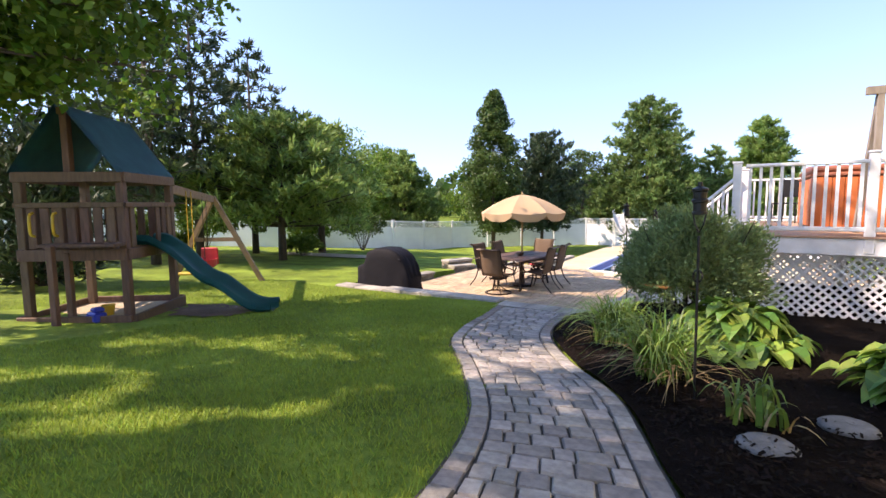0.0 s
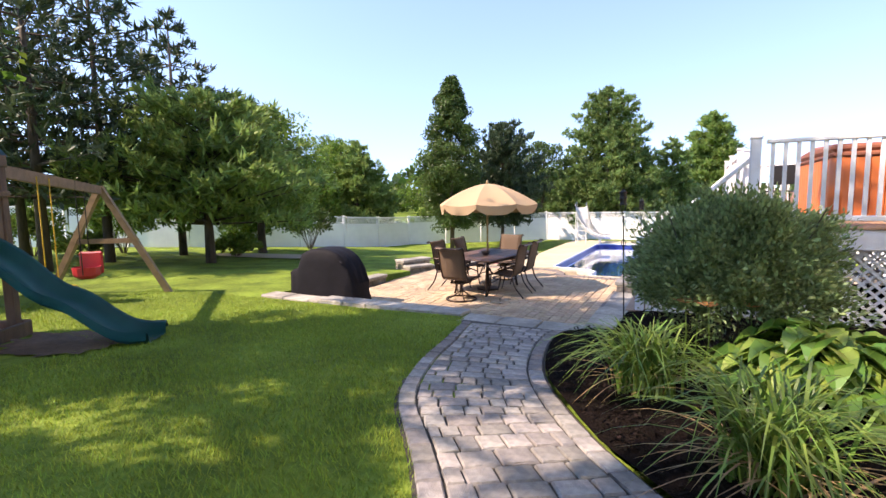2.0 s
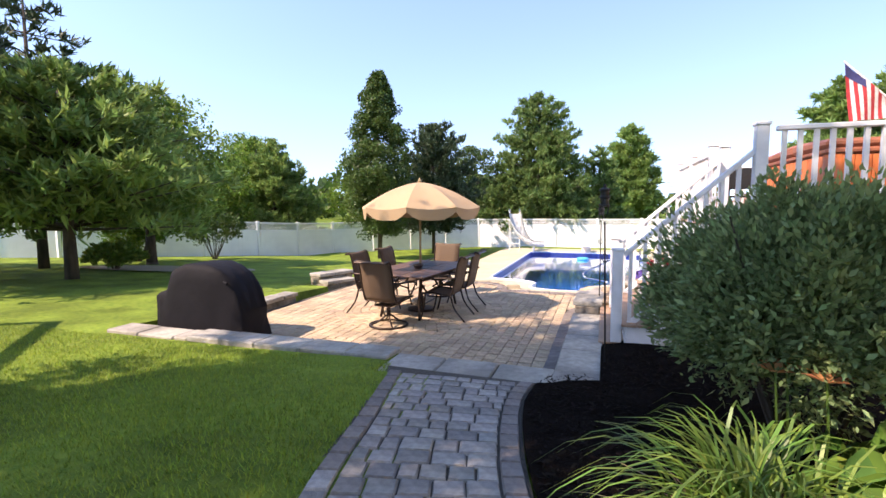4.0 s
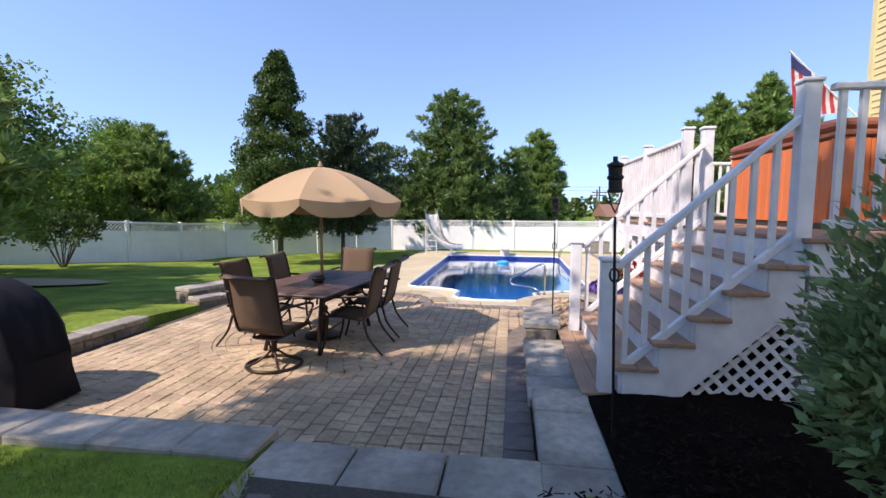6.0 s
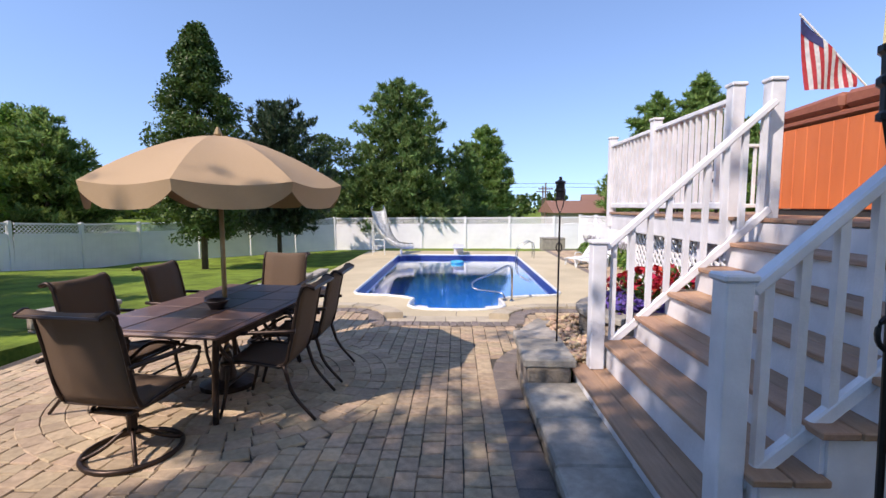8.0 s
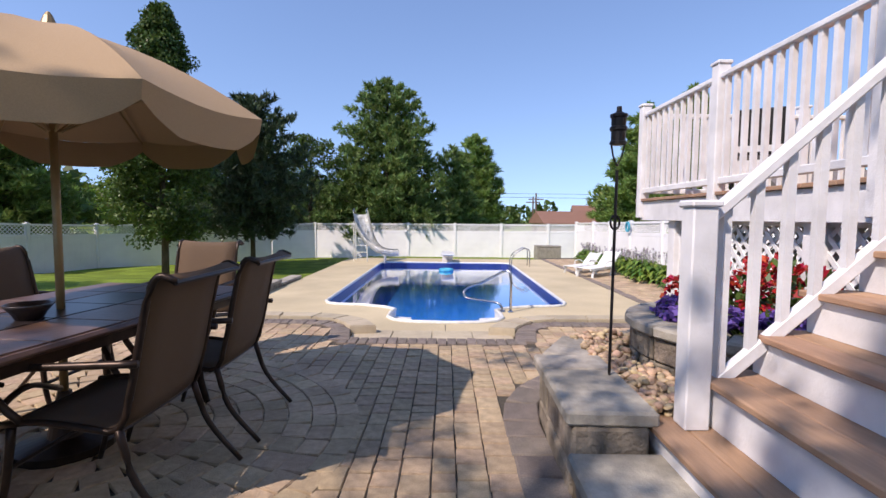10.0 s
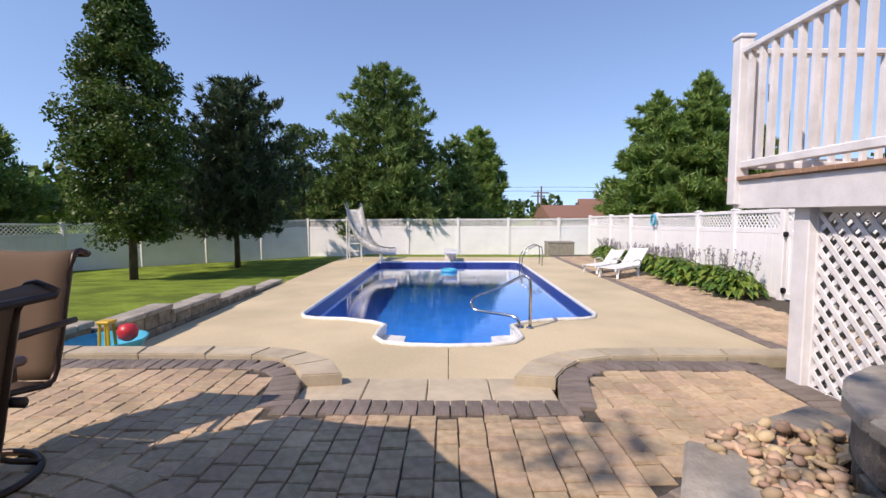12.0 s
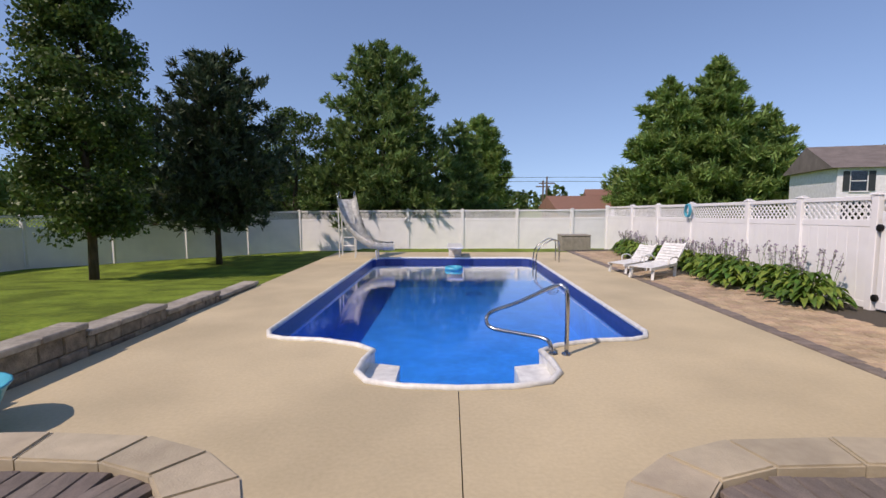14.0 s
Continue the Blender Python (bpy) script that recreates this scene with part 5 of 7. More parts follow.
def broad_tree(name, label, x, y, z, height, radius, mat_key="leaf", base=0.2, seed=0, n=9000, leaf=0.16, clumps=70, shape="oval", trunk_r=None, scale_xy=(1, 1), puff=1.0):
    """A leafy tree: trunk, limbs, and leaves gathered in clumps with an uneven outline."""
    r = np.random.RandomState(seed)
    t = thing(name, label, "tree", pose(x, y, z, 0, 0, r.uniform(0, 360)))
    rr = random.Random(seed)
    part("trunk", trunk_mesh(rr, height * 0.92, trunk_r or 0.02 * height + 0.03, crown_r=radius, crown_z=base), M["bark"], t, smooth=True)
    zc = r.uniform(0, 1, clumps) ** 0.9
    if shape == "oval":
        prof = np.sqrt(np.clip(1 - (2 * zc - 0.9) ** 2 / 1.25, 0.05, 1))
    elif shape == "column":
        prof = np.clip(np.where(zc < 0.35, 0.72 + 0.8 * zc, 1 - (np.clip(zc - 0.35, 0, 1) / 0.68) ** 1.7), 0.06, 1)
    else:
        prof = np.sqrt(np.clip(1 - zc ** 2.2, 0.05, 1))
    a = r.uniform(0, 2 * math.pi, clumps)
    rad = radius * prof * np.sqrt(r.uniform(0.04, 1, clumps)) * r.uniform(0.8, 1.12, clumps)
    C = np.stack([np.cos(a) * rad * scale_xy[0], np.sin(a) * rad * scale_xy[1], height * (base + (1 - base) * zc * 0.97)], axis=1)
    size = puff * radius * r.uniform(0.2, 0.38, clumps) * (0.55 + 0.45 * prof)
    which = r.randint(0, clumps, n)
    off = r.normal(size=(n, 3))
    off /= np.linalg.norm(off, axis=1)[:, None]
    off *= (r.uniform(0.15, 1, n) ** 0.5)[:, None] * size[which][:, None]
    off[:, 2] *= 0.75
    P = C[which] + off
    quads("crown", leaf_quads(r, P, leaf, leaf * 0.62, 0.35), M[mat_key], t)
    return t


def pine_tree(name, label, x, y, z, height, radius, mat_key="needle", base=0.08, seed=0, whorls=16, per=7, tuft=0.3, power=0.8, rise=0.25, n_needle=7, trunk_r=None, density=1.0):
    """A conifer: whorls of branches, each with twigs that end in tufts of needles."""
    r = np.random.RandomState(seed)
    rr = random.Random(seed)
    t = thing(name, label, "tree", pose(x, y, z, 0, 0, r.uniform(0, 360)))
    bm = bmesh.new()
    tr = trunk_r or 0.014 * height + 0.04
    tube(bm, [(0, 0, -0.15), (0, 0, height * 0.5), (0, 0, height * 0.97)], tr, 9, tr * 0.12)
    P, D = [], []
    for w_ in range(whorls):
        u = w_ / (whorls - 1)
        zc = height * (base + (0.98 - base) * u)
        L0 = radius * max(1 - u, 0.0) ** power * (1 if u > 0.08 else 0.8) + 0.12 * radius * (1 - u) + 0.12
        for k in range(max(4, int(per * (1 - 0.4 * u)))):
            a = w_ * 1.1 + k * 2 * math.pi / max(4, int(per * (1 - 0.4 * u))) + rr.uniform(-0.35, 0.35)
            L = L0 * rr.uniform(0.65, 1.15)
            d = Vector((math.cos(a), math.sin(a), rise * (0.4 + u) + rr.uniform(-0.12, 0.12)))
            p0 = Vector((0, 0, zc + rr.uniform(-0.2, 0.2) * height / whorls))
            tip = p0 + d * L
            if L > 0.4:
                tube(bm, [p0, p0 + d * L * 0.5, tip], tr * 0.25 * (1 - 0.6 * u), 4, 0.006)
            nt = max(3, int(density * L * 11))
            for q in range(nt):
                s = (q + rr.random()) / nt
                s = 0.18 + 0.84 * s
                side = Vector((-math.sin(a), math.cos(a), 0))
                spread = rr.gauss(0, 0.24) * L * (1.05 - s * 0.75)
                c = p0 + d * L * s + side * spread + Vector((0, 0, rr.gauss(0.02, 0.05) * L))
                out = (d * 0.8 + side * (spread / (L + 0.01)) * 1.6 + Vector((0, 0, 0.45))).normalized()
                P.append(c)
                D.append(out)
    part("trunk", bm, M["bark"], t, smooth=True)
    P, D = np.array(P), np.array(D)
    P, D = np.repeat(P, n_needle, axis=0), np.repeat(D, n_needle, axis=0)
    D = D + r.normal(size=D.shape) * 0.55
    D /= np.linalg.norm(D, axis=1)[:, None]
    C = P + D * tuft * 0.42
    quads("crown", leaf_quads(r, C, tuft, tuft * 0.2, 0, D, 0.1), M[mat_key], t)
    return t


def shrub(name, label, x, y, z, height, rx, ry, mat_key="leaf", seed=0, n=5000, leaf=0.07, clumps=60, category="shrub", low=0.05, slim=0.5):
    """A rounded shrub of twigs and many small leaves."""
    r = np.random.RandomState(seed)
    t = thing(name, label, category, pose(x, y, z))
    bm = bmesh.new()
    rr = random.Random(seed)
    for k in range(14):
        a = rr.uniform(0, 6.28)
        tube(bm, [(0.05 * math.cos(a), 0.05 * math.sin(a), -0.05), (rx * 0.4 * math.cos(a), ry * 0.4 * math.sin(a), height * 0.45), (rx * 0.75 * math.cos(a), ry * 0.75 * math.sin(a), height * rr.uniform(0.6, 0.9))], 0.016, 5, 0.004)
    part("stem", bm, M["bark"], t)
    d = r.normal(size=(clumps, 3))
    d[:, 2] = np.abs(d[:, 2]) * 1.1 - 0.25
    d /= np.linalg.norm(d, axis=1)[:, None]
    k = r.uniform(0.45, 0.95, clumps)
    C = np.stack([d[:, 0] * rx * k, d[:, 1] * ry * k, height * (low + 0.42 + d[:, 2] * k * 0.52)], axis=1)
    size = r.uniform(0.14, 0.3, clumps) * min(rx, ry, height)
    which = r.randint(0, clumps, n)
    off = r.normal(size=(n, 3))
    off /= np.linalg.norm(off, axis=1)[:, None]
    P = C[which] + off * (r.uniform(0.1, 1, n) ** 0.5 * size[which])[:, None]
    P[:, 2] = np.maximum(P[:, 2], 0.02)
    quads("leaves", leaf_quads(r, P, leaf, leaf * slim, 0.1, d[which] * 0.5 + off * 0.4 + np.array([0, 0, 0.25])), M[mat_key], t)
    return t


# trees, near to far
broad_tree("pear_tree", "tall narrow green pear tree on the lawn", -12.0, 24.1, -0.84, 8.9, 1.55, "leaf_dark", 0.13, 11, 46000, 0.12, 330, "column", 0.11)
pine_tree("pine_tree", "dark spreading pine with upright candles near the fence", -10.75, 28.2, -0.92, 6.9, 2.4, "spruce", 0.19, 12, 17, 10, 0.32, 0.5, 0.5, 12, 0.11)
pine_tree("pine_tree", "spreading pine with light green upper boughs", -13.2, 11.0, 0.05, 4.7, 2.9, "needle_light", 0.26, 13, 12, 9, 0.34, 0.45, 0.3, 11, 0.15)
broad_tree("ash_tree", "airy pale green tree behind the lawn", -15.6, 15.0, -0.1, 5.4, 2.4, "leaf_light", 0.22, 14, 20000, 0.13, 160, "oval", 0.15)
for k, (x, y, h, rad) in enumerate(((-15.6, 9.6, 8.6, 2.6), (-16.8, 12.6, 8.2, 2.4), (-14.4, 7.6, 8.4, 2.3), (-19.0, 9.0, 9.2, 3.0), (-18.6, 5.2, 8.8, 2.8))):
    pine_tree("pine_tree", "tall dark pine with drooping shaded boughs", x, y, lawn_z(x, y), h, rad, "spruce", 0.22, 20 + k, 12, 6, 0.34, 0.6, 0.12, 8, 0.14, 0.75)
for k, (x, y, h, rad, kind_) in enumerate(((-19.8, 26.4, 6.3, 2.7, "p"), (-21.5, 27.0, 6.7, 2.4, "b"), (-20.6, 22.2, 5.0, 2.4, "b"), (-22.5, 19.0, 5.6, 2.6, "b"), (-25.0, 21.5, 7.2, 3.0, "p"), (-24.5, 30.0, 6.6, 3.0, "b"), (-29.0, 34.0, 8.2, 3.4, "b"))):
    if kind_ == "p":
        pine_tree("pine_tree", "broad pine with soft light green needles", x, y, -0.95, h, rad, "needle_light", 0.06, 30 + k, 15, 10, 0.38, 0.6, 0.3, 11)
    else:
        broad_tree("broadleaf_tree", "rounded green tree behind the fence", x, y, -0.95, h, rad, "leaf", 0.12, 30 + k, 13000, 0.16, 110, "oval")
pine_tree("pine_tree", "large full pine behind the white fence", -6.2, 36.4, -0.95, 10.0, 3.9, "needle", 0.05, 41, 18, 11, 0.42, 0.55, 0.3, 12)
broad_tree("broadleaf_tree", "dark bushy tree behind the white fence", -10.4, 35.4, -0.95, 6.7, 2.2, "leaf_dark", 0.1, 42, 13000, 0.15, 110, "oval")
pine_tree("pine_tree", "slim green pine behind the white fence", 1.2, 76.0, -1.0, 13.6, 4.4, "needle_light", 0.05, 43, 14, 9, 0.9, 0.5, 0.3, 8)
pine_tree("pine_tree", "green pine behind the white fence", -2.3, 39.5, -0.95, 6.6, 1.9, "needle", 0.05, 44, 13, 8, 0.45, 0.5, 0.3, 8)
broad_tree("broadleaf_tree", "leafy tree behind the white fence", -14.2, 36.5, -0.95, 6.4, 2.6, "leaf_dark", 0.1, 45, 12000, 0.16, 110, "oval")
broad_tree("broadleaf_tree", "leafy tree behind the white fence", -17.5, 33.0, -0.95, 6.2, 2.6, "leaf", 0.1, 46, 12000, 0.16, 110, "oval")
pine_tree("spruce_tree", "large green spruce beyond the fence", 27.0, 67.0, -1.0, 18.2, 7.0, "needle_light", 0.02, 47, 18, 10, 0.95, 0.7, 0.2, 8)
pine_tree("spruce_tree", "green spruce beyond the fence", 21.2, 66.0, -1.0, 15.6, 6.0, "needle_light", 0.02, 48, 16, 10, 0.95, 0.7, 0.2, 8)
pine_tree("spruce_tree", "low green spruce beyond the fence", 32.0, 66.0, -1.0, 12.6, 5.6, "needle_light", 0.02, 49, 14, 9, 0.95, 0.7, 0.2, 8)
# the tree whose boughs hang over the path's start
over = thing("shade_tree", "large shade tree with leafy boughs overhead", "tree", pose(-10.2, 0.6, lawn_z(-10.2, 0.6)))
bm = bmesh.new()
r_ = random.Random(5)
tube(bm, [(0, 0, -0.2), (0.05, 0.05, 2.2), (0.2, 0.3, 4.2), (0.3, 0.2, 7.5)], 0.32, 10, 0.08)
tips = []
for k in range(49):
    # only low boughs come into view; higher limbs are added to cast dappled shade
    low, top = k < 10, k >= 26
    a = radians(r_.uniform(22, 62)) if low else radians(r_.uniform(48, 86)) if k >= 42 else radians(r_.uniform(14, 50)) if top else radians(r_.uniform(-40, 75))
    z0 = r_.uniform(2.4, 3.6) if low else r_.uniform(5.6, 7.4) if top else r_.uniform(4.6, 7.2)
    L = r_.uniform(3.6, 6.0) if low else r_.uniform(3.2, 5.2) if k >= 42 else r_.uniform(4.5, 7.0) if top else r_.uniform(3.5, 7.8)
    d = Vector((math.cos(a), math.sin(a), r_.uniform(0.02, 0.16) if low else r_.uniform(0.02, 0.3)))
    p0 = Vector((0.1, 0.1, z0))
    pts = [p0, p0 + d * L * 0.35 + Vector((0, 0, 0.25)), p0 + d * L * 0.7 + Vector((0, 0, 0.2)), p0 + d * L + Vector((0, 0, -0.1))]
    tube(bm, pts, 0.06, 6, 0.01)
    for q in range(int((7 if low else 4.5 if top else 2.2) * L)):
        u = r_.uniform(0.55 if top else 0.3 if low else 0.12, 1.0)
        tips.append(p0 + d * L * u + Vector((r_.gauss(0, 0.4), r_.gauss(0, 0.4), r_.gauss(0.1, 0.3))))
part("trunk", bm, M["bark"], over, smooth=True)
T = np.array([tuple(c) for c in tips])
r2 = np.random.RandomState(6)
W_ = r2.randint(0, len(T), 66000)
OFF = r2.normal(size=(66000, 3)) * np.array([0.17, 0.17, 0.12])
quads("crown", leaf_quads(r2, T[W_] + OFF, 0.12, 0.085, 0.4), M["leaf"], over)
# trees out of view, added to dapple lawn, path and bed with shade
for k, (x, y, h, rad, n_) in enumerate(((-8.4, -3.0, 8.6, 2.9, 15000), (-5.1, -1.9, 8.2, 2.4, 13000), (-3.2, -6.0, 8.8, 2.4, 12000))):
    broad_tree("shade_tree", "tall unseen tree beyond the path's start, added to cast dappled shade", x, y, lawn_z(x, y), h, rad, "leaf", 0.42, 50 + k, n_, 0.16, 46, "oval", 0.18, puff=0.6 if k == 1 else 0.52)
pine_tree("arborvitae", "dark dense evergreen beside the playset", -11.2, 4.0, lawn_z(-11.2, 4.0), 2.7, 1.0, "spruce", 0.02, 61, 12, 10, 0.25, 0.35, 0.6, 9)
# distant woods
r3 = random.Random(9)
V_ = []
for k in range(260):
    a = radians(r3.uniform(20, 175))
    d = r3.uniform(75, 150)
    x, y = -3 + d * math.cos(a), 12 + d * math.sin(a)
    h = r3.uniform(4.0, 6.5) if 60 < math.degrees(a) < 92 else r3.uniform(6, 10)
    rs = np.random.RandomState(1000 + k)
    n = 130
    D_ = rs.normal(size=(n, 3))
    D_ /= np.linalg.norm(D_, axis=1)[:, None]
    P_ = np.array([x, y, -1 + h * 0.5]) + D_ * np.array([h * 0.45, h * 0.45, h * 0.5]) * rs.uniform(0.6, 1, (n, 1))
    V_.append(leaf_quads(rs, P_, h * 0.2, h * 0.16))
quads("far_woods", np.concatenate(V_), M["leaf_dark"], kind="stuff")
bpy.data.objects["far_woods"]["label"] = "distant line of green woods beyond the houses"
bpy.data.objects["far_woods"]["category"] = "woods"

# shrubs along the west fence
for k, (x, y, h, rad, mk) in enumerate(((-16.2, 18.2, 2.1, 1.3, "leaf_dark"), (-17.2, 15.8, 1.7, 1.1, "leaf"), (-19.3, 12.0, 2.0, 1.2, "leaf"), (-20.0, 9.6, 1.7, 1.0, "leaf_light"), (-14.6, 13.0, 0.75, 0.9, "leaf_light"), (-17.6, 9.9, 0.8, 0.9, "leaf_light"))):
    shrub("shrub", "rounded green shrub in front of the fence", x, y, lawn_z(x, y), h, rad, rad * 0.9, mk, 70 + k, 3500, 0.13, 50)
# the big shrub by the deck
shrub("lilac_shrub", "large dense grey-green shrub beside the deck stairs", -0.8, 6.46, 0.36, 1.5, 0.76, 0.74, "shrub_leaf", 81, 72000, 0.044, 300, low=0.08, slim=0.42)


def strap_plant(name, label, x, y, z, height, spread, n, seed, mat_key="strap", dry=0.12, width=0.016):
    """A tuft of long arching leaves."""
    t = thing(name, label, "plant", pose(x, y, z))
    r = random.Random(seed)
    for nm, mk, cnt, hk in (("leaves", mat_key, n, 1.0), ("dry_leaves", "strap_dry", int(n * dry), 0.45)):
        V = []
        for k in range(cnt):
            a, L, out = r.uniform(0, 6.28), height * hk * r.uniform(0.6, 1.15), spread * r.uniform(0.35, 1.1)
            bx, by = r.gauss(0, 0.07), r.gauss(0, 0.07)
            side = Vector((-math.sin(a), math.cos(a), 0)) * width * r.uniform(0.6, 1.2) / 2
            pts = []
            for q in range(7):
                u = q / 6
                pts.append(Vector((bx + math.cos(a) * out * u ** 1.5, by + math.sin(a) * out * u ** 1.5, L * (1.9 * u - 1.25 * u ** 2.4 * (0.7 + 0.5 * out / spread)))))
            for q in range(6):
                w0, w1 = side * (1 - (q / 6) ** 2), side * (1 - ((q + 1) / 6) ** 2)
                V.append((pts[q] - w0, pts[q] + w0, pts[q + 1] + w1, pts[q + 1] - w1))
        quads(nm, np.array([[tuple(p) for p in v] for v in V]), M[mk], t)
    return t


def hosta_leaf(V, base, a, out, L, W, lift, r):
    """One cupped, pointed leaf on an arching stalk, as a strip of quads."""
    d, s = Vector((math.cos(a), math.sin(a), 0)), Vector((-math.sin(a), math.cos(a), 0))
    tip0 = base + d * out + Vector((0, 0, lift))
    V.append((base - s * 0.006, base + s * 0.006, tip0 + s * 0.006, tip0 - s * 0.006))
    prof = ((0.0, 0.1), (0.15, 0.75), (0.4, 1.0), (0.7, 0.7), (0.9, 0.28), (1.0, 0.02))
    rows_ = []
    tw = r.uniform(-0.3, 0.3)
    for u, w_ in prof:
        c = tip0 + d * L * u + Vector((0, 0, 0.12 * L * math.sin(u * 2.4) - 0.55 * L * u * u))
        up = Vector((0, 0, 0.22 * W * w_))
        rows_.append((c - s * W * w_ / 2 + up * (1 + tw), c, c + s * W * w_ / 2 + up * (1 - tw)))
    for p, q in zip(rows_, rows_[1:]):
        V.append((p[0], p[1], q[1], q[0]))
        V.append((p[1], p[2], q[2], q[1]))


def hosta(name, label, x, y, z, rad, height, n, seed, L=0.22, W=0.16, mat_key="hosta", light=0.4, flowers=0, petal="petal_lilac", group=""):
    t = thing(name, label, "plant", pose(x, y, z), group)
    r = random.Random(seed)
    for nm, mk, cnt in (("leaves", mat_key, int(n * (1 - light))), ("pale_leaves", "hosta_light", int(n * light))):
        V = []
        for k in range(cnt):
            u = r.random() ** 0.7
            a = r.uniform(0, 6.28)
            hosta_leaf(V, Vector((r.gauss(0, 0.05), r.gauss(0, 0.05), 0.02)), a, rad * u * 0.85, L * r.uniform(0.7, 1.15), W * r.uniform(0.7, 1.15), height * (1.05 - u ** 1.6 * 0.85) * r.uniform(0.8, 1.1), r)
        if V:
            quads(nm, np.array([[tuple(p) for p in v] for v in V]), M[mk], t)
    if flowers:
        V, S = [], bmesh.new()
        for k in range(flowers):
            a, u = r.uniform(0, 6.28), rad * r.uniform(0.1, 0.85)
            top = height * r.uniform(1.45, 2.0)
            b0 = Vector((math.cos(a) * u * 0.7, math.sin(a) * u * 0.7, height * 0.5))
            b1 = Vector((math.cos(a) * u, math.sin(a) * u, top))
            tube(S, [b0, b1], 0.004, 4)
            for q in range(12):
                c = b0.lerp(b1, r.uniform(0.6, 1.02)) + Vector((r.gauss(0, 0.015), r.gauss(0, 0.015), 0))
                V.append(tuple(c))
        rs = np.random.RandomState(seed)
        quads("flowers", leaf_quads(rs, np.array(V), 0.05, 0.03, 0.5), M[petal], t)
        part("stalks", S, M["strap"], t)
    return t


G = lambda x, y: bed_z(x, y) + 0.05
strap_plant("daylily", "clump of arching green daylily leaves in mulch", -1.32, 5.25, G(0, 5.25), 0.5, 0.62, 260, 1)
strap_plant("daylily", "daylily clump with dry brown lower leaves", -0.78, 4.25, G(0, 4.25), 0.52, 0.6, 200, 2, dry=0.35)
strap_plant("iris", "small upright iris clump in the mulch", -0.24, 3.62, G(0, 3.62), 0.34, 0.2, 30, 3, dry=0.4, width=0.026)
hosta("hosta", "large hosta with broad yellow-green leaves", -0.38, 5.7, G(0, 5.7), 0.55, 0.4, 300, 4, 0.18, 0.175, flowers=0, petal="flag_white")
hosta("hosta", "large hosta with broad green leaves", 0.8, 4.8, G(0, 4.8), 0.5, 0.36, 200, 5, 0.18, 0.175)
for k, (x, y) in enumerate(((-1.12, 5.85), (-0.98, 5.75), (-1.05, 5.95), (-0.72, 5.9))):
    t = thing("daylily_flower", "orange daylily flower on a thin stalk", "flower", pose(x, y, G(0, y)), "daylily flowers")
    bm = bmesh.new()
    tube(bm, [(0, 0, 0), (0.02, 0, 0.3), (0.01, 0.02, 0.52)], 0.005, 5)
    part("stalk", bm, M["strap"], t)
    V = []
    for q in range(6):
        a = q * math.pi / 3
        d, s_, c = Vector((math.cos(a), math.sin(a), 0.55)), Vector((-math.sin(a), math.cos(a), 0)), Vector((0.01, 0.02, 0.52))
        V.append((c, c + d * 0.045 - s_ * 0.018, c + d * 0.09 - Vector((0, 0, 0.02)), c + d * 0.045 + s_ * 0.018))
    quads("petals", np.array([[tuple(p) for p in v] for v in V]), M["petal_orange"], t)
# plant border along the east fence
for k in range(11):
    y = 19.75 + k * 0.82
    x = 2.98 + 0.12 * math.sin(k * 2.1)
    if k in (5, 6):
        x += 0.25
    hosta("hosta", "broad green hosta with pale flower spikes by the fence", x, y, strip_z(x), 0.5 if k < 4 else 0.42, 0.46 if k < 4 else 0.38, 170, 100 + k, 0.2, 0.13, light=0.45, flowers=16, group="hostas along the fence")
# grass blades near the walk
rs = np.random.RandomState(77)
N = 190000
gx, gy = rs.uniform(-9.5, -0.9, N), 1.2 + 6.2 * rs.uniform(0, 1, N) ** 1.15
left = np.interp(gy, [p.y for p in PATH_L], [p.x for p in PATH_L])
keep = (gx < left - 0.0) & (rs.uniform(0, 1, N) < np.clip(1.2 - (left - gx) / 9, 0.25, 1)) & ~((gx < -6.0) & (gy < 4.6) & (gx > -8.6))
gx, gy = gx[keep], gy[keep]
gz = np.array([lawn_z(a, b) for a, b in zip(gx, gy)]) - 0.012
a = rs.uniform(0, 2 * math.pi, len(gx))
hgt = rs.uniform(0.018, 0.036, len(gx))
B0 = np.stack([gx, gy, gz], 1)
S_ = np.stack([np.cos(a), np.sin(a), np.zeros_like(a)], 1) * 0.003
LN = np.stack([-np.sin(a) * 0.022, np.cos(a) * 0.022, hgt], 1)
quads("grass_blades", np.stack([B0 - S_, B0 + S_, B0 + LN + S_ * 0.3, B0 + LN - S_ * 0.3], 1), M["blade"], kind="stuff")
bpy.data.objects["grass_blades"]["label"] = "short mown blades of lawn grass"
bpy.data.objects["grass_blades"]["category"] = "grass"

# flowers in the stone planter
for k, (dx, dy, rad, h) in enumerate(((-0.1, 0.1, 0.3, 0.4), (0.2, 0.2, 0.28, 0.36), (0.15, -0.15, 0.3, 0.42), (-0.2, 0.3, 0.22, 0.3))):
    flower_clump("red_flowers", "red flowering bedding plants in the stone planter", -0.8 + dx, 11.46 + dy, 0.56, rad, h, 46, "petal_red", 200 + k)
for k in range(8):
    a = math.radians(130 + k * 26)
    flower_clump("violet_flowers", "violet flowering edging plants in the stone planter", -0.86 + 0.38 * math.cos(a), 11.42 + 0.38 * math.sin(a), 0.56, 0.15, 0.13, 55, "petal_violet", 220 + k)
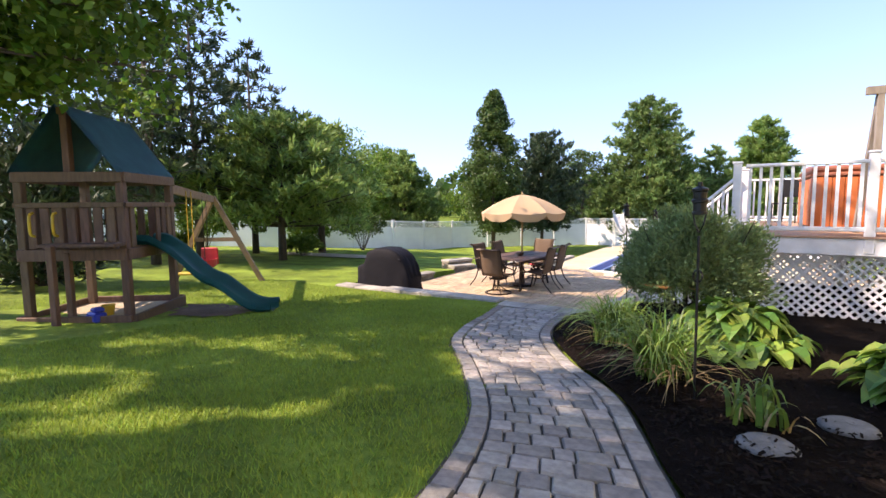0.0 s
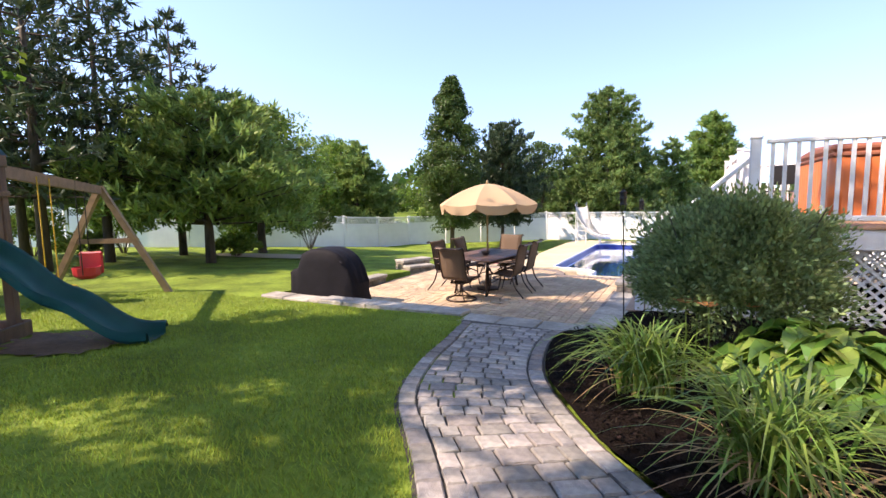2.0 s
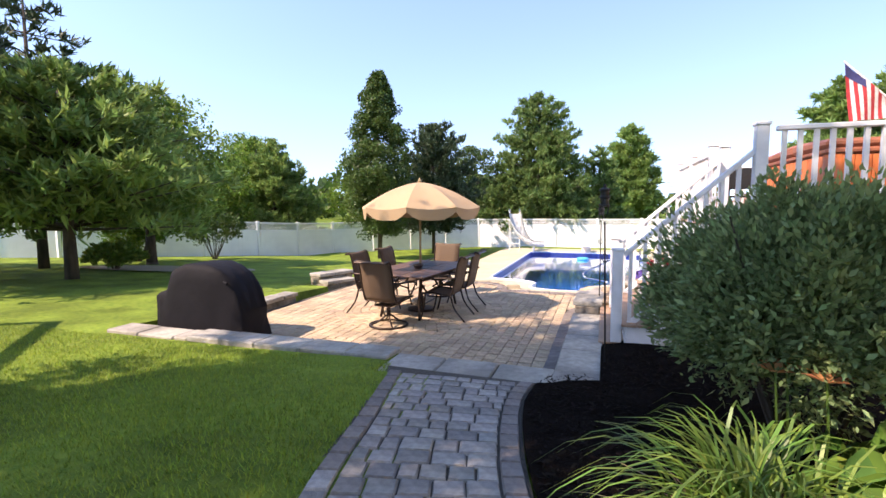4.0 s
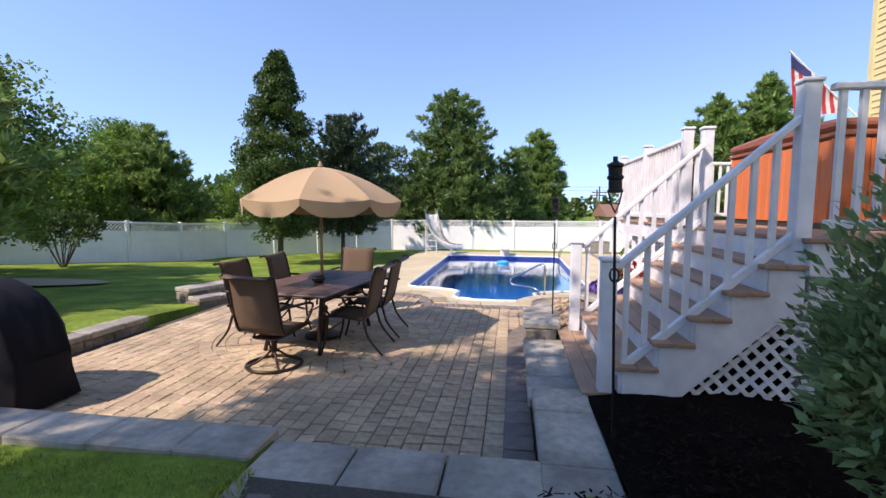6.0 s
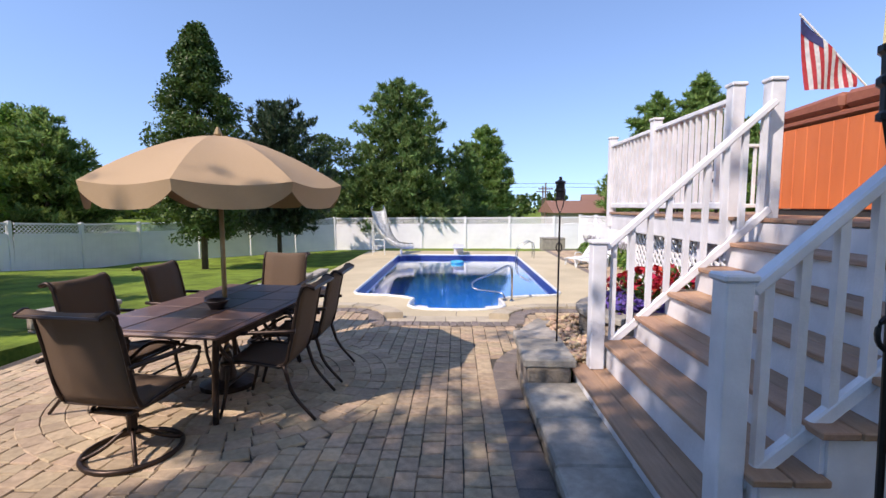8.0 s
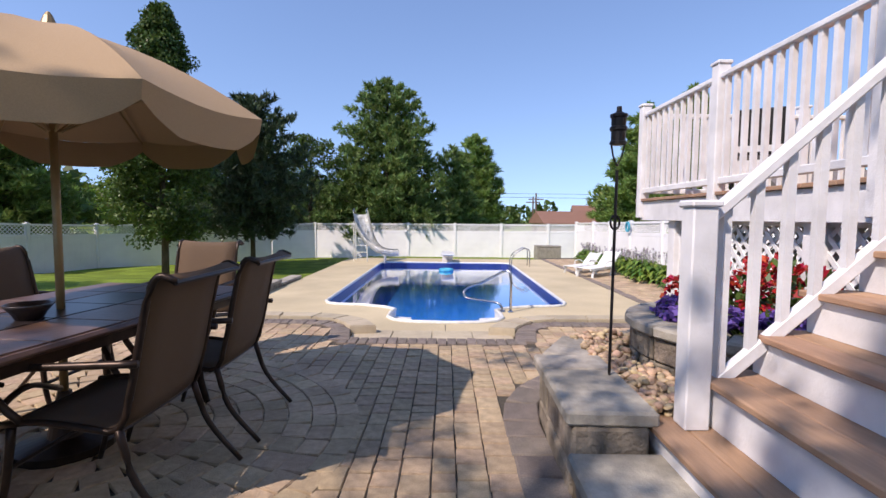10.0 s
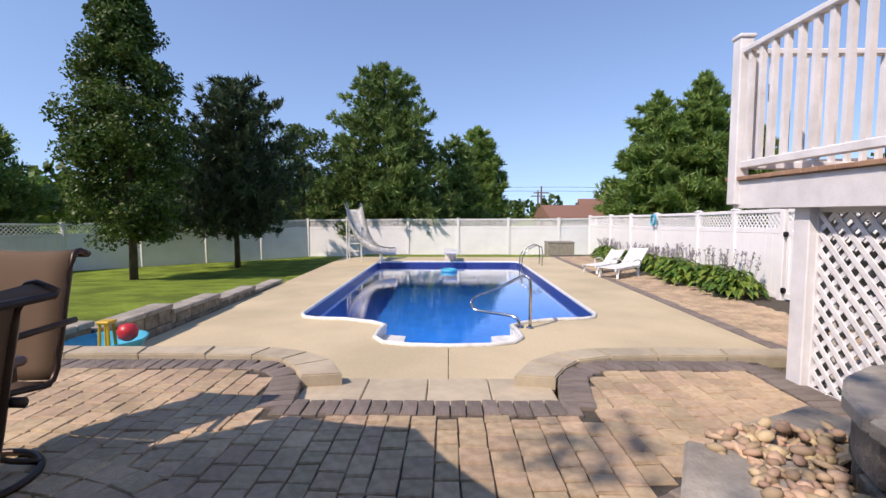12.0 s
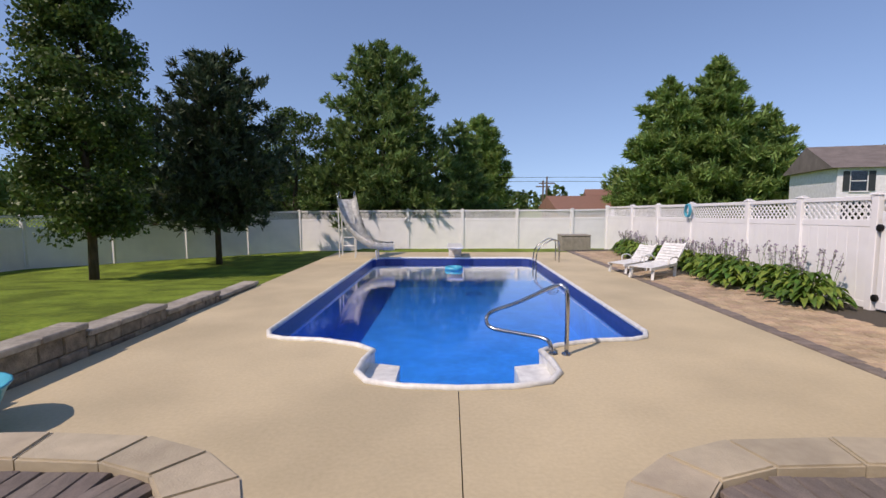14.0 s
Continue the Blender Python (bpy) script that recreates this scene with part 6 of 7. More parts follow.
# river pebbles
bm = bmesh.new()
for k in range(760):
    y = rng.uniform(10.62, 12.1)
    x = rng.uniform(-1.8, -1.5) if y < 11.7 else rng.uniform(-1.75, -1.25)
    if (x + 0.86) ** 2 + (y - 11.42) ** 2 < 0.7 ** 2:
        x = -1.8 + rng.uniform(0, 0.15)
    tmp = bmesh.new()
    bmesh.ops.create_icosphere(tmp, subdivisions=1, radius=1)
    tmp.transform(Matrix.LocRotScale((x, y, 0.3 + rng.uniform(0, 0.06)), Euler((rng.uniform(-0.4, 0.4), rng.uniform(-0.4, 0.4), rng.uniform(0, 6))), (rng.uniform(0.02, 0.045), rng.uniform(0.016, 0.032), rng.uniform(0.01, 0.02))))
    merge(bm, tmp)
tagged(part("river_pebbles", bm, M["pebble"], None, smooth=True), "tan and orange river pebbles round the planter", "pebbles", kind="stuff")

# ---- pool fittings ----
rail = thing("pool_handrail", "bent stainless handrail at the pool steps", "handrail", pose(-1.52, 17.2, POOL_Z))
bm = bmesh.new()
tube(bm, smooth_curve([(0.0, 0.0, 0.0), (0.0, 0.0, 0.62), (-0.03, 0.03, 0.74), (-0.13, 0.1, 0.74), (-0.48, 0.32, 0.52), (-0.78, 0.5, 0.36), (-0.84, 0.5, 0.25), (-0.76, 0.45, 0.17), (-0.45, 0.25, 0.16), (-0.2, 0.08, 0.14), (-0.14, 0.03, 0.0)], 50), 0.024, 10)
part("tube", bm, M["chrome"], rail, smooth=True)
for x, y in ((0, 0), (-0.14, 0.03)):
    bm = bmesh.new()
    spin(bm, [(0.055, 0), (0.05, 0.02), (0.026, 0.03)], 14, (x, y))
    part("escutcheon", bm, M["chrome"], rail)
ladder = thing("pool_ladder", "stainless ladder rails at the far pool edge", "ladder", pose(0.02, 25.6, POOL_Z))
for dy in (0, 0.48):
    bm = bmesh.new()
    tube(bm, smooth_curve([(0.28, dy, 0.0), (0.28, dy, 0.5), (0.2, dy, 0.62), (0.02, dy, 0.62), (-0.34, dy, 0.3), (-0.36, dy, -0.5)], 24), 0.02, 8)
    part("rail", bm, M["chrome"], ladder, smooth=True)
slide = thing("pool_slide", "white curved pool slide on a metal stand", "pool slide", pose(-5.75, 27.3, POOL_Z))
cl = smooth_curve([(-0.35, -0.1, 1.85), (-0.3, -0.35, 1.75), (-0.15, -0.65, 1.25), (0.1, -0.85, 0.75), (0.5, -0.95, 0.42), (0.95, -0.95, 0.32), (1.25, -0.9, 0.32)], 26)
bm = bmesh.new()
prev = None
for i, p in enumerate(cl):
    d = (cl[min(i + 1, 25)] - cl[max(i - 1, 0)]).normalized()
    s_ = d.cross(Vector((0, 0, 1))).normalized()
    n_ = s_.cross(d)
    row = [bm.verts.new(p + s_ * a + n_ * b) for a, b in ((-0.3, 0.2), (-0.26, 0.02), (-0.13, -0.03), (0.13, -0.03), (0.26, 0.02), (0.3, 0.2))]
    if prev:
        for k in range(5):
            bm.faces.new((prev[k], prev[k + 1], row[k + 1], row[k]))
    prev = row
bmesh.ops.solidify(bm, geom=bm.faces[:], thickness=0.03)
part("flume", bm, M["pool_white"], slide, smooth=True)
for x, y, z in ((-0.6, 0.35, 1.5), (-0.15, 0.35, 1.5), (-0.55, -0.3, 1.55), (0.0, -0.55, 1.25), (0.75, -1.15, 0.3), (0.75, -0.75, 0.3)):
    bm = bmesh.new()
    tube(bm, [(x, y, 0), (x, y - 0.05, z)], 0.022, 7)
    part("leg", bm, M["pool_white"], slide)
for k in range(5):
    bm = bmesh.new()
    tube(bm, [(-0.6, 0.35, 0.3 + 0.28 * k), (-0.15, 0.35, 0.3 + 0.28 * k)], 0.02, 6)
    part("rung", bm, M["pool_white"], slide)
for x in (-0.62, -0.12):
    bm = bmesh.new()
    tube(bm, smooth_curve([(x, 0.3, 1.5), (x, 0.25, 2.0), (x, 0.05, 2.05), (x, -0.1, 1.85)], 14), 0.018, 7)
    part("handrail", bm, M["chrome"], slide, smooth=True)
board = thing("diving_board", "white diving board over the deep end", "diving board", pose(-2.65, 27.2, POOL_Z))
bm = bmesh.new()
box(bm, -0.24, 0.24, -0.95, 0.7, 0.32, 0.37, 0.015)
part("plank", bm, M["pool_white"], board)
for y in (0.05, 0.55):
    bm = bmesh.new()
    box(bm, -0.2, 0.2, y - 0.08, y + 0.08, 0, 0.318, 0.01)
    part("stand", bm, M["paint"], board)
float_ = thing("pool_float", "small blue float on the pool water", "pool float", pose(-2.7, 25.0, WATER_Z))
bm = bmesh.new()
tube(bm, [(0.2 * math.cos(k * math.pi / 10), 0.2 * math.sin(k * math.pi / 10), 0.04) for k in range(20)], 0.06, 8, closed=True)
part("ring", bm, M["cyan"], float_, smooth=True)


def lounger(m):
    t = thing("sun_lounger", "white resin sun lounger with slatted raised back", "lounger", m, "sun loungers by the pool")
    for sgn in (-1, 1):
        bm = bmesh.new()
        bar(bm, (sgn * 0.3, -0.95, 0.28), (sgn * 0.3, 0.35, 0.32), 0.05, 0.07)
        part("side_rail", bm, M["pool_white"], t)
        bm = bmesh.new()
        bar(bm, (sgn * 0.28, 0.3, 0.32), (sgn * 0.28, 0.85, 0.85), 0.05, 0.05)
        part("back_rail", bm, M["pool_white"], t)
        for y in (-0.8, 0.3):
            bm = bmesh.new()
            bar(bm, (sgn * 0.29, y, 0.28), (sgn * 0.31, y - 0.06, 0.0), 0.07, 0.05)
            part("leg", bm, M["pool_white"], t)
        bm = bmesh.new()
        tube(bm, smooth_curve([(sgn * 0.34, -0.15, 0.32), (sgn * 0.36, -0.12, 0.5), (sgn * 0.36, 0.2, 0.52), (sgn * 0.34, 0.38, 0.42)], 12), 0.022, 6)
        part("armrest", bm, M["pool_white"], t, smooth=True)
    for k in range(11):
        bm = bmesh.new()
        box(bm, -0.3, 0.3, -0.93 + k * 0.115, -0.93 + k * 0.115 + 0.095, 0.3 + 0.003 * k, 0.322 + 0.003 * k, 0.005)
        part("slat", bm, M["pool_white"], t)
    for k in range(7):
        bm = bmesh.new()
        box(bm, -0.28, 0.28, -0.045, 0.045, -0.01, 0.012, 0.005)
        part("back_slat", bm, M["pool_white"], t, m=pose(0, 0.34 + 0.073 * k, 0.38 + 0.0705 * k, 44, 0, 0))
    return t


l0 = lounger(pose(1.95, 22.9, strip_z(1.95), 0, 0, -52) @ Matrix.Scale(0.85, 4))
copy_thing(l0, pose(1.72, 23.8, strip_z(1.72), 0, 0, -55) @ Matrix.Scale(0.85, 4))
sbox = thing("storage_box", "taupe resin storage box by the back fence", "storage box", pose(2.0, 30.6, -0.7) @ Matrix.Diagonal((0.75, 1, 1, 1)))
bm = bmesh.new()
box(bm, -0.75, 0.75, -0.35, 0.35, 0, 0.6, 0.03)
part("body", bm, M["box_taupe"], sbox)
bm = bmesh.new()
box(bm, -0.77, 0.77, -0.37, 0.37, 0.602, 0.66, 0.025)
part("lid", bm, M["box_taupe"], sbox)
wtable = thing("toy_water_table", "blue plastic water table with yellow and red toys", "toy", pose(-6.36, 15.25, POOL_Z) @ Matrix.Scale(0.88, 4))
bm = bmesh.new()
spin(bm, [(0.2, 0), (0.34, 0.2), (0.42, 0.4), (0.44, 0.4), (0.42, 0.37), (0.3, 0.26)], 20)
part("basin", bm, M["cyan"], wtable, smooth=True)
for x, y in ((-0.06, -0.06), (0.06, -0.06), (-0.06, 0.06), (0.06, 0.06)):
    bm = bmesh.new()
    tube(bm, [(x, y, 0.26), (x * 0.8, y * 0.8, 0.6)], 0.018, 6)
    part("tower_leg", bm, M["yellow"], wtable)
bm = bmesh.new()
box(bm, -0.08, 0.08, -0.08, 0.08, 0.58, 0.62, 0.01)
part("tower_top", bm, M["yellow"], wtable)
bm = bmesh.new()
spin(bm, [(0.04, 0.36), (0.1, 0.4), (0.12, 0.48), (0.09, 0.55), (0.03, 0.57)], 16, (0.22, 0.05))
part("ball", bm, M["red"], wtable, smooth=True)

# ---- gate ----
gate = thing("gate_1", "white vinyl gate with black hinges and latch", "gate", pose(3.6, 19.2, -0.49, 0, 0, -90), kind="structure")
bm = bmesh.new()
box(bm, 0.0, 1.25, -0.02, 0.02, 0.12, 1.4)
for k in range(6):
    box(bm, 0.004 + k * 0.208, 0.204 + k * 0.208, -0.025, 0.025, 0.12, 1.4)
part("panel", bm, M["vinyl"], gate)
for q in ((0, 1.25, 0.04, 0.16), (0, 1.25, 1.36, 1.5), (0, 1.25, 1.66, 1.74), (-0.0, 0.09, 0.16, 1.36), (1.16, 1.25, 0.16, 1.36)):
    bm = bmesh.new()
    box(bm, q[0], q[1], -0.035, 0.035, q[2], q[3], 0.005)
    part("rail", bm, M["vinyl"], gate)
bm = bmesh.new()
bar(bm, (0.09, -0.04, 1.33), (1.16, -0.04, 0.2), 0.02, 0.09)
part("brace", bm, M["vinyl"], gate)
bm = bmesh.new()
lattice(bm, 1.25, 1.5, 1.66, 0.1, 0.03)
part("lattice_top", bm, M["vinyl"], gate)
for z in (0.2, 1.25):
    bm = bmesh.new()
    spin(bm, [(0.055, -0.03), (0.055, 0.02), (0.03, 0.03)], 12)
    part("hinge", bm, M["black"], gate, "black round hinge", m=pose(0.0, -0.05, z, 90))
for z in (0.85, 0.3):
    bm = bmesh.new()
    box(bm, 1.1, 1.2, -0.07, -0.036, z, z + 0.12, 0.008)
    part("latch", bm, M["black"], gate, "black latch")
fence_run("fence_gate", "white vinyl privacy fence beside the gate", [(3.6, 17.85), (3.6, 15.8), (3.6, 14.1)], [-0.49, -0.46, -0.44], height=1.74)
clip = thing("pool_hose", "blue hose reel hung over the fence rail", "hose", pose(3.5, 24.75, 0.95))
bm = bmesh.new()
for k in range(3):
    tube(bm, [(-0.02 - 0.02 * k, 0.13 * math.cos(a * math.pi / 8), 0.0 + 0.16 * math.sin(a * math.pi / 8)) for a in range(16)], 0.02, 6, closed=True)
part("coil", bm, M["cyan"], clip, smooth=True)

# ---- things on the deck ----
tub = thing("hot_tub", "orange cedar hot tub with brown cover on the deck", "hot tub", pose(1.62, 11.15, DECK_Z))
SZ = 1.1
for k in range(4):
    for j in range(13):
        bm = bmesh.new()
        x = -SZ + 0.1 + j * 0.1535
        box(bm, x, x + 0.148, -SZ, -SZ + 0.03, 0.06, 0.82, 0.006)
        part("stave", bm, M["tub"], tub, m=pose(0, 0, 0, 0, 0, 90 * k))
    bm = bmesh.new()
    spin(bm, [(0.105, 0.05), (0.105, 0.83)], 14, (-SZ + 0.1, -SZ + 0.1))
    part("corner", bm, M["tub"], tub, m=pose(0, 0, 0, 0, 0, 90 * k), smooth=True)
bm = bmesh.new()
box(bm, -SZ + 0.02, SZ - 0.02, -SZ + 0.02, SZ - 0.02, 0, 0.055)
part("plinth", bm, M["shutter"], tub)
bm = bmesh.new()
box(bm, -SZ - 0.02, SZ + 0.02, -SZ - 0.02, SZ + 0.02, 0.825, 0.9, 0.05)
part("rim", bm, M["tub_cover"], tub)
for k in range(2):
    bm = bmesh.new()
    box(bm, -SZ - 0.01, SZ + 0.01, -SZ + 0.01 + k * SZ, k * SZ - 0.01, 0.902, 1.0, 0.035)
    for v in bm.verts:
        if v.co.z > 0.95:
            v.co.z += 0.05 * (1 - abs(v.co.y) / SZ)
    part("cover_half", bm, M["tub_cover"], tub)
swing = thing("swing_frame", "weathered wooden swing frame standing on the deck", "swing frame", pose(1.15, 9.15, DECK_Z, 0, 0, 8))
for x in (-0.05, 1.5):
    for y0, nm in ((-0.05, "post"), (0.55, "brace")):
        bm = bmesh.new()
        bar(bm, (x, y0, 0), (x, 0.0 if y0 < 0 else 0.02, 1.85), 0.07, 0.07)
        part(nm, bm, M["weathered"], swing)
bm = bmesh.new()
bar(bm, (-0.2, 0, 1.9), (1.7, 0, 1.9), 0.08, 0.1)
part("beam", bm, M["weathered"], swing)
for x in (0.3, 1.2):
    bm = bmesh.new()
    tube(bm, [(x, 0, 1.85), (x, 0.05, 0.5)], 0.008, 5)
    part("chain", bm, M["black"], swing)
bm = bmesh.new()
for k in range(5):
    box(bm, 0.2, 1.3, -0.15 + k * 0.09, -0.07 + k * 0.09, 0.45, 0.475, 0.004)
part("seat", bm, M["weathered"], swing)
chair_d = thing("deck_chair", "dark metal chair standing on the deck", "chair", pose(0.45, 13.4, DECK_Z, 0, 0, 150))
for sx in (-0.24, 0.24):
    for y in (-0.22, 0.22):
        bm = bmesh.new()
        tube(bm, [(sx, y, 0), (sx * 0.95, y * 0.95, 0.42 if y > 0 else 0.95)], 0.014, 6)
        part("leg", bm, M["black"], chair_d)
bm = bmesh.new()
box(bm, -0.25, 0.25, -0.24, 0.24, 0.4, 0.43, 0.01)
part("seat", bm, M["black"], chair_d)
bm = bmesh.new()
box(bm, -0.23, 0.23, -0.225, -0.2, 0.55, 0.93, 0.01)
part("backrest", bm, M["black"], chair_d)
flag = thing("flag", "striped flag hanging from an angled pole on the house", "flag", pose(2.11, 14.1, 4.22))
bm = bmesh.new()
tube(bm, [(0, 0, 0), (1.2, -0.05, -1.25)], 0.014, 7)
part("pole", bm, M["paint"], flag)


def flag_point(u, v):
    """u along the pole from its tip, v down the cloth."""
    a = Vector((0.04, 0, -0.05)).lerp(Vector((0.84, -0.03, -0.82)), u)
    return a + Vector((-0.02 + 0.12 * v * (1 - u), 0.03 * math.sin(9 * u + 3 * v), -v * (1.0 - 0.8 * u)))


for k in range(13):
    bm = bmesh.new()
    g = [[bm.verts.new(flag_point(u0 / 13, v / 12)) for v in range(13)] for u0 in (k, k + 1)]
    for v in range(12):
        bm.faces.new((g[0][v], g[0][v + 1], g[1][v + 1], g[1][v]))
    part("stripe", bm, M["flag_red"] if k % 2 == 0 else M["flag_white"], flag, smooth=True)
bm = bmesh.new()
g = [[bm.verts.new(flag_point(u / 13 - 0.003, v / 24 - 0.003) + Vector((0, -0.008, 0.0))) for v in range(6)] for u in range(6)]
for p, q in zip(g, g[1:]):
    for v in range(5):
        bm.faces.new((p[v], p[v + 1], q[v + 1], q[v]))
part("canton", bm, M["flag_blue"], flag, "dark blue canton", smooth=True)

# ---- playset ----
FR, RR, FL, RL = Vector((-6.68, 3.45)), Vector((-7.37, 4.37)), Vector((-7.6, 2.76)), Vector((-8.29, 3.68))
pg = 0.46
play = thing("playset", "brown wooden playset tower with green canopy and slide", "playset")
ux, uy = (FR - FL).normalized(), (RL - FL).normalized()
B_ = Matrix(((ux.x, uy.x, 0, FL.x), (ux.y, uy.y, 0, FL.y), (0, 0, 1, pg), (0, 0, 0, 1)))
S = 1.15
play.matrix_basis = B_


def plank(name, x0, x1, y0, y1, z0, z1, mk="cedar", parent=play):
    bm = bmesh.new()
    box(bm, x0, x1, y0, y1, z0, z1, 0.006)
    return part(name, bm, M[mk], parent)


for x, y in ((0, 0), (S, 0), (0, S), (S, S)):
    plank("post", x - 0.045, x + 0.045, y - 0.045, y + 0.045, -0.05, 1.86)
plank("ladder_post", 0.48, 0.55, -0.36, -0.29, -0.05, 1.0)
plank("ladder_post", 0.48, 0.55, -0.09, -0.02, -0.05, 0.9)
for k in range(9):
    plank("floor_board", 0.0, S, 0.0 + k * 0.128, 0.122 + k * 0.128, 0.92, 0.95)
for q in ((-0.05, S + 0.05, -0.07, -0.046), (-0.05, S + 0.05, S + 0.046, S + 0.07)):
    plank("floor_beam", *q, 0.8, 0.94)
    plank("top_beam", *q, 1.74, 1.86)
    plank("hand_rail", *q, 1.44, 1.5)
for q in ((-0.07, -0.046, -0.04, S + 0.04), (S + 0.046, S + 0.07, -0.04, S + 0.04)):
    plank("floor_beam", *q, 0.8, 0.94)
    plank("top_beam", *q, 1.74, 1.86)
    plank("hand_rail", *q, 1.44, 1.5)
for k in range(7):
    x = 0.08 + k * 0.15
    plank("slat", x, x + 0.1, -0.045, -0.02, 0.95, 1.44)
    plank("slat", x, x + 0.1, S + 0.02, S + 0.045, 0.95, 1.44)
    plank("slat", -0.045, -0.02, x, x + 0.1, 0.95, 1.44)
    if k < 1 or k > 3:
        plank("slat", S + 0.02, S + 0.045, x, x + 0.1, 0.95, 1.44)
plank("shelf", 0.35, S + 0.05, -0.3, -0.07, 0.98, 1.02)
plank("king_post", S / 2 - 0.04, S / 2 + 0.04, -0.045, 0.045, 1.86, 2.62)
plank("king_post", S / 2 - 0.04, S / 2 + 0.04, S - 0.045, S + 0.045, 1.86, 2.62)
plank("ridge_beam", S / 2 - 0.03, S / 2 + 0.03, -0.1, S + 0.1, 2.52, 2.6)
for sgn in (-1, 1):
    bm = bmesh.new()
    g = [[bm.verts.new((S / 2 + sgn * (0.03 + 0.58 * i / 8), -0.12 + (S + 0.24) * j / 8, 2.63 - 0.78 * (i / 8) - 0.03 * math.sin(math.pi * j / 8) * math.sin(math.pi * i / 8))) for j in range(9)] for i in range(9)]
    for p, q in zip(g, g[1:]):
        for j in range(8):
            bm.faces.new((p[j], p[j + 1], q[j + 1], q[j]))
    bmesh.ops.solidify(bm, geom=bm.faces[:], thickness=0.006)
    part("canopy", bm, M["tarp"], play, "dark green fabric canopy", smooth=True)
for x in (0.16, 0.42):
    bm = bmesh.new()
    tube(bm, smooth_curve([(x, -0.05, 1.1), (x, -0.11, 1.14), (x, -0.11, 1.34), (x, -0.05, 1.38)], 10), 0.016, 6)
    part("grab_handle", bm, M["yellow"], play, "yellow plastic grab handle")
for q in ((-0.08, S + 0.08, -0.12, -0.07), (-0.08, S + 0.08, S + 0.08, S + 0.13), (-0.12, -0.075, -0.07, S + 0.07), (S + 0.08, S + 0.125, -0.07, S + 0.07)):
    plank("sandbox_board", *q, -0.06, 0.13)
bm = bmesh.new()
prism(bm, [(-0.07, -0.07), (S + 0.07, -0.07), (S + 0.07, S + 0.07), (-0.07, S + 0.07)], -0.08, 0.05)
part("sandbox_sand", bm, M["sand"], play, "pale sand")
# slide of the playset
bm = bmesh.new()
cl = smooth_curve([(S - 0.06, 0.56, 0.95), (S + 0.12, 0.57, 0.94), (S + 0.38, 0.59, 0.76), (S + 0.66, 0.62, 0.46), (S + 0.9, 0.64, 0.33), (S + 1.18, 0.67, 0.09), (S + 1.36, 0.69, 0.0), (S + 1.56, 0.7, -0.01)], 30)
prev = None
for i, p in enumerate(cl):
    row = [bm.verts.new(p + Vector((0, a, b))) for a, b in ((-0.27, 0.05), (-0.24, 0.13), (-0.21, 0.1), (-0.19, 0.0), (0.19, 0.0), (0.21, 0.1), (0.24, 0.13), (0.27, 0.05))]
    if prev:
        for k in range(7):
            bm.faces.new((prev[k], prev[k + 1], row[k + 1], row[k]))
    prev = row
bmesh.ops.solidify(bm, geom=bm.faces[:], thickness=0.02)
part("slide", bm, M["slide_green"], play, "dark green wavy plastic slide", smooth=True)
# swing beam in world places
inv = B_.inverted()
P = lambda x, y, z: inv @ Vector((x, y, z))
END = Vector((-9.72, 6.5, 2.04))
bm = bmesh.new()
bar(bm, P(-7.4, 4.4, 2.16), P(*END), 0.07, 0.13)
part("swing_beam", bm, M["cedar_pale"], play)
for fx, fy, fz in ((-9.0, 7.1, 0.25), (-10.55, 6.0, 0.25)):
    bm = bmesh.new()
    bar(bm, P(END.x, END.y, END.z + 0.05), P(fx, fy, fz), 0.09, 0.09)
    part("swing_leg", bm, M["cedar_pale"], play)
bm = bmesh.new()
bar(bm, P(-9.33, 6.82, 1.2), P(-10.08, 6.28, 1.2), 0.05, 0.08)
part("leg_brace", bm, M["cedar_pale"], play)
for k, (u, mk, nm) in enumerate(((0.28, "yellow", "swing"), (0.68, "red", "toddler_swing"))):
    c = Vector((-7.3, 4.42, 2.2)).lerp(END, u)
    for d in (-0.2, 0.2):
        bm = bmesh.new()
        tube(bm, [P(c.x + d * 0.7, c.y - d * 0.6, 2.14), P(c.x + d * 0.7, c.y - d * 0.6, 0.8)], 0.007, 5)
        part("rope", bm, M["yellow"] if k == 0 else M["black"], play)
    bm = bmesh.new()
    if k == 0:
        box(bm, -0.23, 0.23, -0.08, 0.08, -0.02, 0.02, 0.012, m=Matrix.Translation(P(c.x, c.y, 0.8)))
    else:
        q = P(c.x, c.y, 0.78)
        spin(bm, [(0.1, -0.05), (0.17, 0.0), (0.18, 0.12), (0.16, 0.12), (0.14, 0.02)], 14)
        box(bm, -0.16, 0.16, 0.12, 0.16, 0.0, 0.33, 0.02)
        bm.transform(Matrix.Translation(q))
    part(nm, bm, M[mk], play, "yellow belt swing" if k == 0 else "red toddler bucket swing")
toy = thing("toy_truck", "small blue plastic toy in the sandbox", "toy", pose(-6.95, 3.2, pg + 0.05))
bm = bmesh.new()
box(bm, -0.12, 0.12, -0.07, 0.07, 0.0, 0.12, 0.02)
box(bm, -0.03, 0.1, -0.06, 0.06, 0.12, 0.18, 0.02)
part("body", bm, M["blue"], toy)
ball = thing("toy_bucket", "small yellow plastic bucket in the sandbox", "toy", pose(-7.25, 3.45, pg + 0.05))
bm = bmesh.new()
spin(bm, [(0.06, 0), (0.08, 0.13), (0.085, 0.13), (0.075, 0.12)], 14)
part("bucket", bm, M["yellow"], ball)
bm = bmesh.new()
